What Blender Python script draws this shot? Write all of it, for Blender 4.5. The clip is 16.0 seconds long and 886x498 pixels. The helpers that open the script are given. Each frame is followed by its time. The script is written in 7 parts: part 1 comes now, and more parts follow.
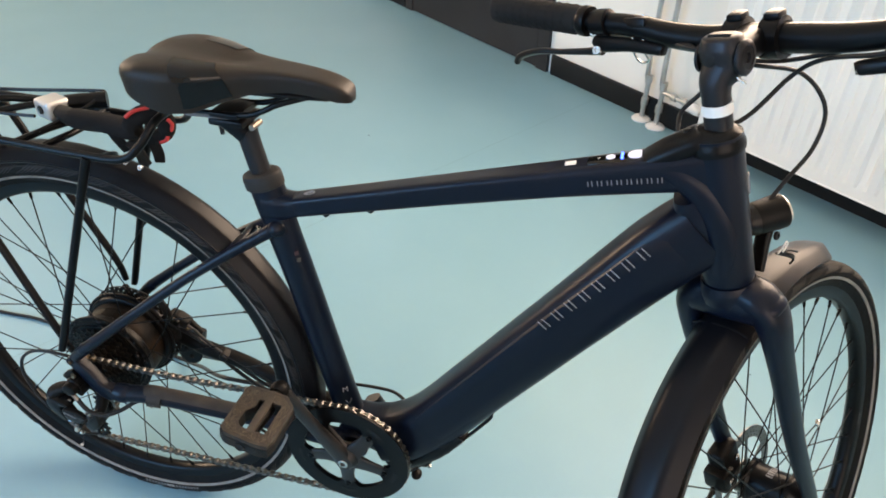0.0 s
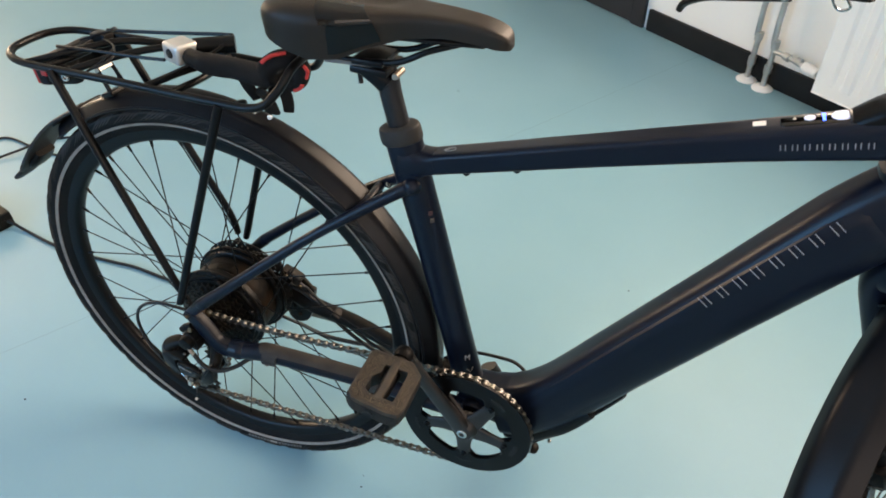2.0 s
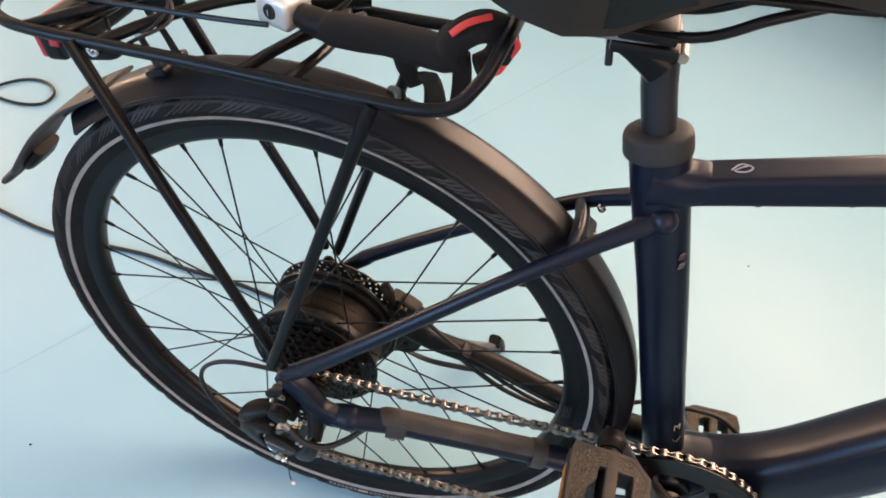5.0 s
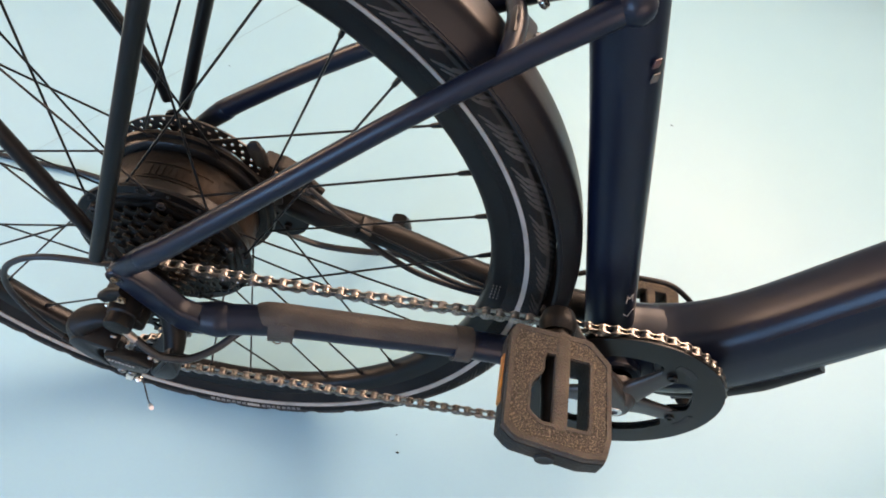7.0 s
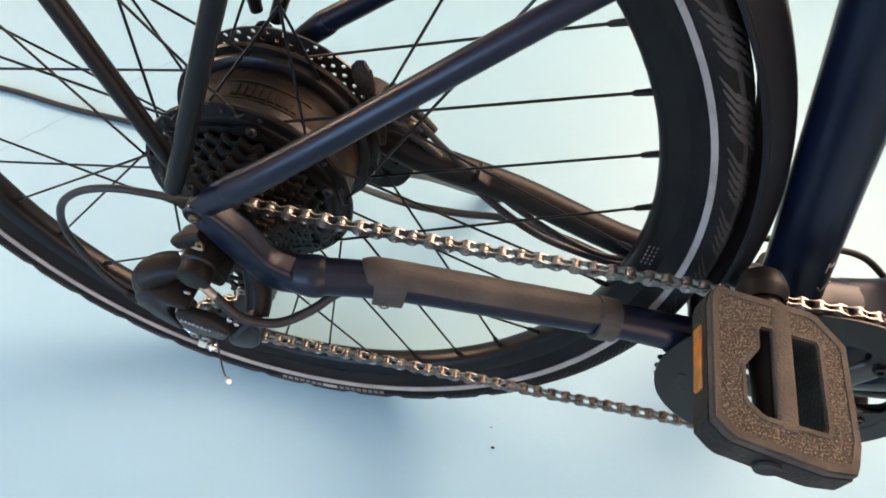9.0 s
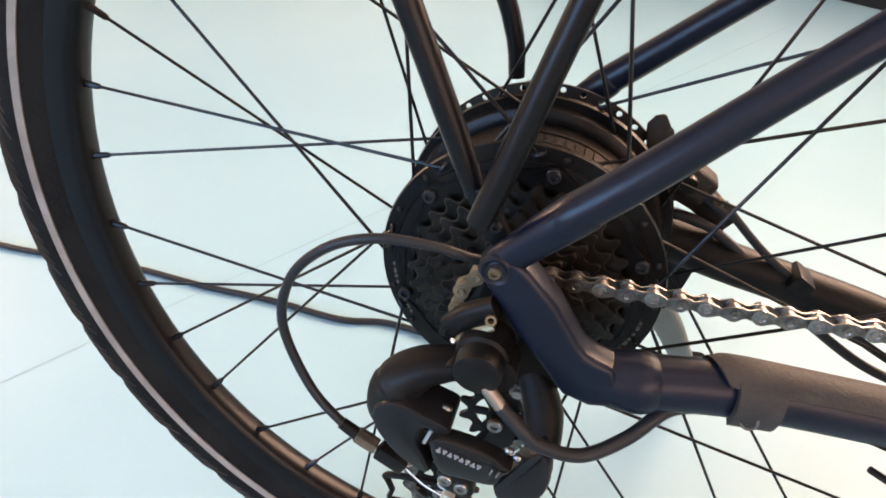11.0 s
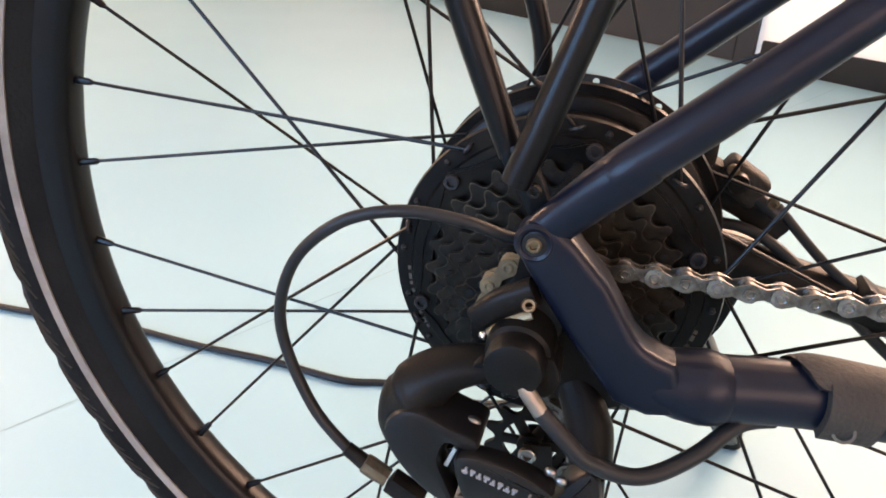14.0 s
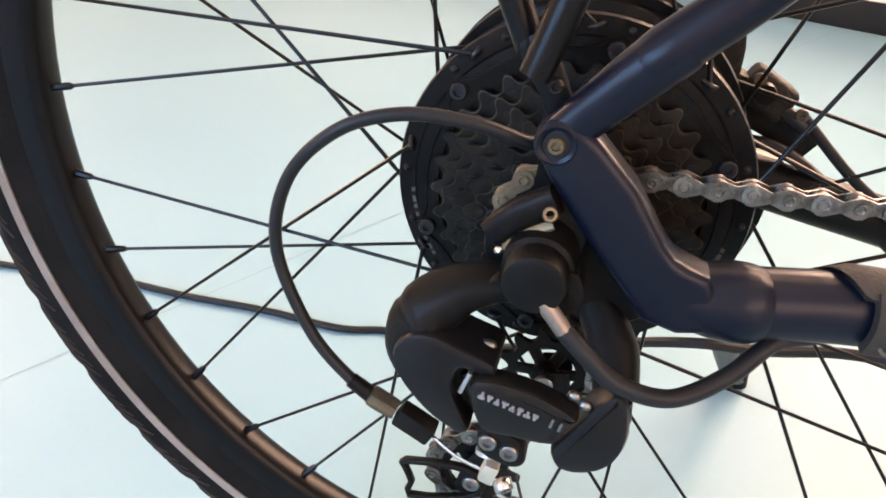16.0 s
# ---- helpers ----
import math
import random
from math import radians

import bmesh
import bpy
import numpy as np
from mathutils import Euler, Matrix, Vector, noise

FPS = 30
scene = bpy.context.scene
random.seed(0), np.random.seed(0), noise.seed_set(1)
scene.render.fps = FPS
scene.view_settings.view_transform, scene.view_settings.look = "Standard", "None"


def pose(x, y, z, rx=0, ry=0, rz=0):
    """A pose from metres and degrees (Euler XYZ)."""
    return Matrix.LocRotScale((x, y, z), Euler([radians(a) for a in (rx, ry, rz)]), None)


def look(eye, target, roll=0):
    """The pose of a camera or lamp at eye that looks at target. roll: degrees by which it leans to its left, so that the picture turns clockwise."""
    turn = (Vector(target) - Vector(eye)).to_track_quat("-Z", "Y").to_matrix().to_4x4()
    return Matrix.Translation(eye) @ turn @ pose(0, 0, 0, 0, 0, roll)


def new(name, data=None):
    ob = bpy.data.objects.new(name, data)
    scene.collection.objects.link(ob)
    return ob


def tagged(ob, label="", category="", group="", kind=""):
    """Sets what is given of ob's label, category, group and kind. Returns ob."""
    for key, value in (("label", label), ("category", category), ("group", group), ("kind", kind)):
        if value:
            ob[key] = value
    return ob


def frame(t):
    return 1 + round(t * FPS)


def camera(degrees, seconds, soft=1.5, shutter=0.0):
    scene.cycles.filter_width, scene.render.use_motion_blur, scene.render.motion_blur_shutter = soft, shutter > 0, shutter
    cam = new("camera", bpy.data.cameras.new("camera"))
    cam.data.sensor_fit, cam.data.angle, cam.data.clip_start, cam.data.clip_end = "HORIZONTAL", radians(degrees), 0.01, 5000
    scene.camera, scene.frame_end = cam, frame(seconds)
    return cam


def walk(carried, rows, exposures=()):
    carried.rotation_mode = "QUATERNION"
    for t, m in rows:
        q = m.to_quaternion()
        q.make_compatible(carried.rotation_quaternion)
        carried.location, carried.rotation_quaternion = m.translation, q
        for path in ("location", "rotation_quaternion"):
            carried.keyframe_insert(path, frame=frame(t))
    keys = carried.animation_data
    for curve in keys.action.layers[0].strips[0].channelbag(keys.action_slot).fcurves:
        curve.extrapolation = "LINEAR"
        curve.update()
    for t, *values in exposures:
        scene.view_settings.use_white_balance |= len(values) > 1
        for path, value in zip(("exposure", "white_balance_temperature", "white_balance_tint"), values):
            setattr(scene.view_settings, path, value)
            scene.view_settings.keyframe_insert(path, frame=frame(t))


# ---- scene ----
LENS = 64.09
PATH = [
    (0, 0.7557, -0.6836, 1.2176, 53.288, -1.057, 15.648),
    (0.5, 0.7318, -0.7076, 1.1923, 50.252, -0.459, 17.843),
    (1, 0.7091, -0.7077, 1.1865, 50.038, -0.340, 18.908),
    (1.5, 0.6724, -0.6980, 1.1721, 49.065, -0.753, 20.096),
    (2, 0.6306, -0.6653, 1.1800, 49.969, -0.010, 20.327),
    (2.5, 0.5825, -0.6306, 1.1797, 49.864, -0.231, 20.969),
    (3, 0.5327, -0.6122, 1.1720, 48.922, -1.332, 21.742),
    (5.5, 0.2333, -0.4186, 1.0407, 41.086, -2.537, 15.625),
    (6, 0.2237, -0.4208, 1.0108, 39.904, -4.601, 15.562),
    (6.5, 0.2264, -0.4120, 0.9845, 37.964, -4.846, 12.596),
    (7, 0.2556, -0.3492, 0.9052, 34.702, -5.753, 9.076),
    (7.5, 0.2811, -0.3016, 0.8048, 34.208, -6.726, 8.161),
    (8, 0.2732, -0.2911, 0.7770, 33.716, -5.965, 7.761),
    (8.5, 0.2233, -0.3109, 0.7852, 33.153, -3.238, 11.032),
    (9, 0.1861, -0.3202, 0.7787, 33.994, -4.031, 12.331),
    (9.5, 0.1374, -0.3274, 0.7468, 34.822, -3.693, 13.379),
    (10, 0.0876, -0.3450, 0.6964, 42.558, -2.732, 14.479),
    (12.5, 0.0194, -0.3167, 0.5113, 61.401, -0.725, 13.794),
    (13, 0.0203, -0.3234, 0.5127, 62.749, -3.362, 14.798),
    (13.5, 0.0289, -0.3302, 0.5132, 62.205, -2.262, 15.094),
    (14, 0.0220, -0.3234, 0.5227, 62.612, -1.408, 14.897),
    (14.5, 0.0197, -0.3125, 0.5194, 62.160, -1.939, 14.217),
    (15, 0.0129, -0.3145, 0.5087, 60.331, -1.404, 14.139),
    (15.5, 0.0126, -0.3173, 0.5010, 59.390, -0.749, 14.239),
    (16, 0.0116, -0.3121, 0.4940, 59.363, -0.905, 13.751),
]
cam = camera(LENS, 16.0, soft=1.8)
walk(cam, [(t, pose(x, y, z, rx, ry, rz)) for t, x, y, z, rx, ry, rz in PATH],
     exposures=[(0.0, -0.5, 7300, 27), (1.0, -0.63, 7150, 24), (1.5, -0.66, 7100, 22), (2.0, -0.64, 7250, 25), (3.0, -0.66, 7200, 25), (5.5, -0.04, 8000, 40), (8.0, 0.03, 7850, 37), (10.0, 0.13, 8200, 41), (12.5, 0.18, 8600, 45), (16.0, 0.18, 8600, 45)])

# ---- world and light ----
# the room is turned against the bicycle: s runs along the radiator wall, w into the room
RA, RU, RN = Vector((0.4376, 2.2729, 0.0)), Vector((0.804, -0.5945, 0.0)), Vector((-0.5945, -0.804, 0.0))


def room(s, w, z):
    return RA + RU * s + RN * w + Vector((0, 0, z))


ROOM = Matrix(((RU.x, -RN.x, 0, RA.x), (RU.y, -RN.y, 0, RA.y), (0, 0, 1, 0), (0, 0, 0, 1)))   # x = s, y = -w

world = bpy.data.worlds.new("world")
scene.world = world
world.use_nodes = True
wn, wl = world.node_tree.nodes, world.node_tree.links
sky = wn.new("ShaderNodeTexSky")
sky.sky_type, sky.sun_disc, sky.sun_elevation, sky.sun_rotation = "NISHITA", False, radians(38), radians(40)
wl.new(sky.outputs["Color"], wn["Background"].inputs["Color"])
wn["Background"].inputs["Strength"].default_value = 0.12


def window_lamp(name, s, w, z, width, height, facing, watts, colour):
    """Daylight that enters through an opening: a soft area lamp that fills it."""
    lamp = bpy.data.lights.new(name, "AREA")
    lamp.shape, lamp.size, lamp.size_y, lamp.energy, lamp.color = "RECTANGLE", width, height, watts, colour
    ob = new(name, lamp)
    ob.matrix_world = look(room(s, w, z), room(s, w, z) + facing)
    return ob


window_lamp("unseen_window_lamp", 1.15, -0.06, 1.72, 1.7, 1.4, RN, 150, (1.0, 0.88, 0.66))
window_lamp("unseen_window_lamp", -4.14, 3.30, 1.75, 1.6, 1.1, RU, 150, (1.0, 0.84, 0.58))
# the right lamp is an added fill for wall and floor, no window known
window_lamp("unseen_window_lamp", 4.24, 2.8, 1.62, 2.5, 1.3, -RU, 44, (1.0, 0.92, 0.76))
window_lamp("unseen_window_lamp", 1.15, 5.54, 1.50, 2.2, 1.5, -RN * 0.9 - Vector((0, 0, 0.3)), 150, (0.15, 0.54, 1.0))

# ---- materials ----
def material(name, colour, rough=0.5, metal=0.0, vary=0.25, grain=60.0, bump=0.1, second=None, patch=6.0, coat=0.0, spec=0.5, speck=None):
    """A surface with fine grain and broad patches: colour, roughness and relief vary at both scales."""
    m = bpy.data.materials.new(name)
    m.use_nodes = True
    n, l = m.node_tree.nodes, m.node_tree.links
    p = n["Principled BSDF"]
    at = n.new("ShaderNodeTexCoord")
    fine, broad = n.new("ShaderNodeTexNoise"), n.new("ShaderNodeTexNoise")
    fine.inputs["Scale"].default_value, fine.inputs["Detail"].default_value = grain, 6
    broad.inputs["Scale"].default_value, broad.inputs["Detail"].default_value = patch, 4
    for tex in (fine, broad):
        l.new(at.outputs["Object"], tex.inputs["Vector"])
    ramp = n.new("ShaderNodeValToRGB")
    ramp.color_ramp.elements[0].position, ramp.color_ramp.elements[1].position = 0.42, 0.66
    l.new(broad.outputs["Fac"], ramp.inputs["Fac"])
    mix = n.new("ShaderNodeMix")
    mix.data_type = "RGBA"
    other = second or tuple(min(1.0, c * (1 + vary)) for c in colour)
    mix.inputs["A"].default_value, mix.inputs["B"].default_value = (*colour, 1), (*other, 1)
    l.new(ramp.outputs["Color"], mix.inputs["Factor"])
    tone = n.new("ShaderNodeMix")
    tone.data_type, tone.blend_type = "RGBA", "MULTIPLY"
    tone.inputs["Factor"].default_value = vary
    l.new(mix.outputs["Result"], tone.inputs["A"])
    l.new(fine.outputs["Color"], tone.inputs["B"])
    colour_out = tone.outputs["Result"]
    if speck:
        dots, grit = n.new("ShaderNodeValToRGB"), n.new("ShaderNodeMix")
        dots.color_ramp.elements[0].position, dots.color_ramp.elements[1].position = 0.50, 0.60
        l.new(fine.outputs["Fac"], dots.inputs["Fac"])
        grit.data_type = "RGBA"
        grit.inputs["B"].default_value = (*speck, 1)
        l.new(dots.outputs["Color"], grit.inputs["Factor"])
        l.new(colour_out, grit.inputs["A"])
        colour_out = grit.outputs["Result"]
    l.new(colour_out, p.inputs["Base Color"])
    spread = n.new("ShaderNodeMapRange")
    spread.inputs["To Min"].default_value, spread.inputs["To Max"].default_value = rough * 0.85, min(1.0, rough * 1.2)
    l.new(fine.outputs["Fac"], spread.inputs["Value"])
    l.new(spread.outputs["Result"], p.inputs["Roughness"])
    p.inputs["Metallic"].default_value, p.inputs["Coat Weight"].default_value = metal, coat
    p.inputs["Specular IOR Level"].default_value = spec
    if bump:
        b = n.new("ShaderNodeBump")
        b.inputs["Strength"].default_value, b.inputs["Distance"].default_value = bump, 0.002
        l.new(fine.outputs["Fac"], b.inputs["Height"])
        l.new(b.outputs["Normal"], p.inputs["Normal"])
    return m


def glow(name, colour, strength):
    m = bpy.data.materials.new(name)
    m.use_nodes = True
    p = m.node_tree.nodes["Principled BSDF"]
    p.inputs["Base Color"].default_value = (*colour, 1)
    p.inputs["Emission Color"].default_value, p.inputs["Emission Strength"].default_value = (*colour, 1), strength
    return m


def clear(name, colour=(1, 1, 1), rough=0.02):
    m = bpy.data.materials.new(name)
    m.use_nodes = True
    p = m.node_tree.nodes["Principled BSDF"]
    p.inputs["Base Color"].default_value, p.inputs["Roughness"].default_value = (*colour, 1), rough
    p.inputs["Transmission Weight"].default_value = 1.0
    return m


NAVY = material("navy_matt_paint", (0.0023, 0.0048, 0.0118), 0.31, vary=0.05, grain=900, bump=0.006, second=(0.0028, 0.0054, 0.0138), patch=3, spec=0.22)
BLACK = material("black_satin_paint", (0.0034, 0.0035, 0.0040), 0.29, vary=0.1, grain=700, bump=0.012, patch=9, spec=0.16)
GUARD = material("mudguard_satin_black", (0.0038, 0.0042, 0.0062), 0.34, vary=0.1, grain=500, bump=0.006, second=(0.0056, 0.0058, 0.0074), patch=7, spec=0.17)
PLASTIC = material("black_plastic", (0.0045, 0.0042, 0.0042), 0.42, vary=0.3, grain=800, bump=0.12, second=(0.0095, 0.0082, 0.0072), patch=30, spec=0.14)
DUSTBLACK = material("dusty_black_alloy", (0.011, 0.0098, 0.0088), 0.6, metal=0.1, vary=0.5, grain=500, bump=0.4, second=(0.030, 0.024, 0.0185), patch=45, spec=0.25)
DUSTBRASS = material("dusty_brass", (0.16, 0.115, 0.065), 0.5, metal=0.6, vary=0.5, grain=500, bump=0.4, second=(0.07, 0.052, 0.034), patch=60)
GLOSSGREY = material("smooth_dark_plastic", (0.0055, 0.0053, 0.0060), 0.36, vary=0.15, grain=900, bump=0.03, second=(0.0085, 0.0078, 0.0082), patch=30, spec=0.22)
GLOSSBODY = material("glossy_black_lacquer", (0.0055, 0.0050, 0.0050), 0.30, vary=0.2, grain=900, bump=0.02, second=(0.0085, 0.0073, 0.0068), patch=20, spec=0.25)
TREAD = material("dusty_tread_rubber", (0.032, 0.0305, 0.029), 0.75, vary=0.4, grain=420, bump=0.3, second=(0.052, 0.049, 0.045), patch=22, spec=0.22)
TREADCAP = material("dust_grey_tread_rubber", (0.019, 0.0170, 0.0152), 0.72, vary=0.45, grain=380, bump=0.3, second=(0.034, 0.0300, 0.0262), patch=55, spec=0.2)
FLAP = material("smooth_grey_rubber", (0.022, 0.0215, 0.0215), 0.55, vary=0.2, grain=500, bump=0.05, second=(0.030, 0.029, 0.028), patch=9, spec=0.18)
DULLPRINT = material("dull_worn_print", (0.085, 0.075, 0.062), 0.6, vary=0.4, grain=300, bump=0.0, patch=30)
PALEMETAL = material("pale_nickel", (0.72, 0.66, 0.56), 0.35, metal=0.8, vary=0.15, grain=300, bump=0.05, patch=30)
RUBBER = material("tyre_rubber", (0.0062, 0.0060, 0.0061), 0.66, vary=0.4, grain=420, bump=0.3, second=(0.0115, 0.0108, 0.0102), patch=18, spec=0.12)
GRIPRUBBER = material("grip_rubber", (0.016, 0.016, 0.016), 0.78, vary=0.4, grain=600, bump=0.3, patch=20, spec=0.15)
DUSTY = material("dusty_brown_plastic", (0.056, 0.047, 0.039), 0.75, vary=0.5, grain=700, bump=0.7, second=(0.090, 0.074, 0.058), patch=40, spec=0.22)
GRIT = material("gritty_pedal_tape", (0.055, 0.045, 0.036), 0.92, vary=0.8, grain=1000, bump=1.0, second=(0.075, 0.060, 0.046), patch=70, spec=0.2, speck=(0.135, 0.108, 0.082))
MOTOR = material("motor_black_alloy", (0.0032, 0.0030, 0.0030), 0.31, metal=0.05, vary=0.4, grain=300, bump=0.15, second=(0.0085, 0.0068, 0.0054), patch=40, spec=0.14)
DRUM = material("dusty_motor_shell", (0.0032, 0.0028, 0.0026), 0.50, metal=0.1, vary=0.5, grain=260, bump=0.3, second=(0.022, 0.0122, 0.0056), patch=20, spec=0.10)
COG = material("grimy_sprocket_steel", (0.0085, 0.0072, 0.0062), 0.40, metal=0.4, vary=0.5, grain=400, bump=0.2, second=(0.024, 0.018, 0.0125), patch=90, spec=0.3)
EDGEGLINT = material("worn_tooth_glint", (0.030, 0.025, 0.020), 0.32, metal=0.7, vary=0.6, grain=500, bump=0.1, second=(0.115, 0.092, 0.070), patch=40)
CHAIN = material("oily_chain_steel", (0.31, 0.295, 0.275), 0.28, metal=0.92, vary=0.5, grain=900, bump=0.15, second=(0.125, 0.113, 0.101), patch=110)
STEEL = material("bright_steel", (0.62, 0.60, 0.57), 0.25, metal=1.0, vary=0.2, grain=500, bump=0.06, patch=20)
DISC = material("brake_disc_steel", (0.26, 0.25, 0.24), 0.32, metal=0.95, vary=0.3, grain=500, bump=0.08, patch=20)
DARKDISC = material("dark_brake_disc_steel", (0.045, 0.042, 0.040), 0.35, metal=0.7, vary=0.4, grain=500, bump=0.1, second=(0.10, 0.09, 0.08), patch=30)
ALLOY = material("dark_anodised_alloy", (0.030, 0.030, 0.033), 0.36, metal=0.6, vary=0.2, grain=500, bump=0.04, patch=12, spec=0.16)
CRANK = material("grey_crank_alloy", (0.026, 0.0245, 0.0245), 0.36, metal=0.4, vary=0.25, grain=500, bump=0.05, patch=16)
BRASS = material("yellowed_link_steel", (0.28, 0.205, 0.125), 0.42, metal=0.75, vary=0.4, grain=600, bump=0.15, second=(0.16, 0.115, 0.07), patch=60)
TANLINK = material("dusty_tan_link_steel", (0.31, 0.215, 0.125), 0.45, metal=0.35, vary=0.4, grain=600, bump=0.15, second=(0.18, 0.122, 0.070), patch=60)
FERRULE = material("dull_cable_ferrule", (0.27, 0.225, 0.185), 0.42, metal=0.7, vary=0.3, grain=600, bump=0.1, patch=60)
REFLECT = material("reflective_grey_band", (0.285, 0.252, 0.224), 0.42, vary=0.35, grain=500, bump=0.1, second=(0.205, 0.178, 0.157), patch=35)
LETTER = material("silver_grey_lettering", (0.24, 0.24, 0.25), 0.45, vary=0.15, grain=300, bump=0.0, patch=10)
PALELETTER = material("dull_sidewall_lettering", (0.11, 0.107, 0.102), 0.6, vary=0.3, grain=300, bump=0.0, patch=20)
WHITE = material("white_plastic", (0.78, 0.77, 0.75), 0.4, vary=0.08, grain=200, bump=0.0, patch=10)
RED = material("red_reflector_plastic", (0.42, 0.012, 0.012), 0.28, vary=0.2, grain=300, bump=0.05, patch=20)
DULLRED = material("dull_red_sticker", (0.16, 0.030, 0.030), 0.5, vary=0.5, grain=600, bump=0.0, second=(0.05, 0.03, 0.035), patch=160)
REDCLOTH = material("red_fabric_trim", (0.55, 0.035, 0.03), 0.75, vary=0.3, grain=900, bump=0.4, patch=20)
CLOTH = material("black_woven_sleeve", (0.0095, 0.0088, 0.0090), 0.9, vary=0.5, grain=1300, bump=0.8, patch=25, spec=0.2)
AMBER = material("dusty_amber_reflector", (0.46, 0.14, 0.010), 0.4, vary=0.5, grain=500, bump=0.3, second=(0.10, 0.05, 0.02), patch=60)
SILVER = material("satin_silver_metal", (0.56, 0.55, 0.53), 0.38, metal=0.7, vary=0.12, grain=300, bump=0.05, patch=20)
LEATHER = material("black_saddle_vinyl", (0.0160, 0.0112, 0.0078), 0.42, vary=0.3, grain=1100, bump=0.20, second=(0.024, 0.0165, 0.0110), patch=9, spec=0.24)
GLOSS = material("glossy_black_vinyl", (0.0022, 0.0021, 0.0022), 0.07, vary=0.1, grain=200, bump=0.0, patch=8, spec=0.30)
CABLE = material("black_cable_sheath", (0.0105, 0.0112, 0.0125), 0.42, vary=0.2, grain=500, bump=0.05, patch=20, spec=0.25)
PROTECT = material("worn_rubber_sleeve", (0.031, 0.0275, 0.0255), 0.60, vary=0.4, grain=500, bump=0.3, second=(0.052, 0.0440, 0.0380), patch=30, spec=0.3)
STANDGREY = material("grey_cast_stand_alloy", (0.085, 0.088, 0.086), 0.48, metal=0.2, vary=0.3, grain=400, bump=0.1, second=(0.115, 0.115, 0.110), patch=25)
WALL = material("cream_white_wall_paint", (0.88, 0.845, 0.785), 0.85, vary=0.05, grain=120, bump=0.15, patch=1.5)
CEILING = material("white_ceiling_paint", (0.82, 0.80, 0.76), 0.9, vary=0.05, grain=90, bump=0.1, patch=1.5)
SKIRT = material("black_skirting_paint", (0.014, 0.015, 0.016), 0.5, vary=0.25, grain=200, bump=0.05, patch=6, spec=0.15)
DOOR = material("charcoal_door_panel", (0.030, 0.031, 0.034), 0.42, vary=0.2, grain=150, bump=0.05, patch=3, spec=0.15)
ENAMEL = material("white_radiator_enamel", (0.88, 0.865, 0.835), 0.32, vary=0.05, grain=120, bump=0.02, patch=3)
PIPE = material("galvanised_pipe", (0.50, 0.50, 0.49), 0.38, metal=0.75, vary=0.25, grain=160, bump=0.1, patch=14)
BLUE = glow("blue_charge_lights", (0.05, 0.16, 1.0), 6.0)
PALE = glow("lit_white_button", (0.80, 0.82, 0.95), 0.24)
REDLED = glow("red_pilot_light", (1.0, 0.04, 0.03), 3.0)
LENSGLASS = clear("lamp_lens", (0.95, 0.96, 0.97), 0.08)
WINDOWGLASS = clear("window_glass")


def floor_material():
    """Teal sheet flooring: semi-gloss, cloudy in tone, with fine speckle and scuffs."""
    m = material("teal_sheet_flooring", (0.187, 0.364, 0.440), 0.40, vary=0.06, grain=260, bump=0.02, second=(0.207, 0.386, 0.460), patch=1.6, spec=0.26)
    return m


FLOOR = floor_material()


# ---- building blocks ----
class Shape:
    """Gathers vertices and faces; joined into one mesh by part()."""

    def __init__(self):
        self.v, self.f = [], []

    def add(self, verts, faces):
        base = len(self.v)
        self.v += [Vector(p) for p in verts]
        self.f += [tuple(i + base for i in face) for face in faces]
        return self

    def join(self, other, m=None):
        return self.add([m @ p for p in other.v] if m else other.v, other.f)

    def moved(self, m):
        self.v = [m @ p for p in self.v]
        return self

    def mesh(self, name, mat, sharp=38):
        me = bpy.data.meshes.new(name)
        me.from_pydata([tuple(p) for p in self.v], [], self.f)
        b = bmesh.new()
        b.from_mesh(me)
        bmesh.ops.recalc_face_normals(b, faces=b.faces)
        b.to_mesh(me)
        b.free()
        me.shade_smooth()
        me.set_sharp_from_angle(angle=radians(sharp))
        me.materials.append(mat)
        return me


def part(name, shape, mat, parent=None, label="", m=None, sharp=38):
    me = shape if isinstance(shape, bpy.types.Mesh) else shape.mesh(name, mat, sharp)
    ob = new(name, me)
    ob.parent = parent
    if m is not None:
        ob.matrix_local = m
    return tagged(ob, label)


def curve(points, steps=6, closed=False):
    """A smooth line through the points."""
    p = [Vector(q) for q in points]
    n = len(p)
    if n < 3 or steps < 2:
        return p
    out = []
    for i in range(n if closed else n - 1):
        a, b, c, d = (p[(i + k) % n] if closed else p[min(max(i + k, 0), n - 1)] for k in (-1, 0, 1, 2))
        for j in range(steps):
            t = j / steps
            out.append(0.5 * (2 * b + (c - a) * t + (2 * a - 5 * b + 4 * c - d) * t * t + (3 * b - a - 3 * c + d) * t ** 3))
    if not closed:
        out.append(p[-1])
    return out


def spread(values, count):
    """Values given at the points of a line, spread over count places."""
    return [float(np.interp(k / (count - 1) * (len(values) - 1), range(len(values)), values)) for k in range(count)]


def circle_section(sides=12):
    return [(math.cos(2 * math.pi * k / sides), math.sin(2 * math.pi * k / sides)) for k in range(sides)]


def rounded_section(power=4.0, sides=24):
    """A unit square with rounded corners."""
    out = []
    for k in range(sides):
        a = 2 * math.pi * (k + 0.5) / sides
        c, s = math.cos(a), math.sin(a)
        r = (abs(c) ** power + abs(s) ** power) ** (-1 / power)
        out.append((c * r, s * r))
    return out


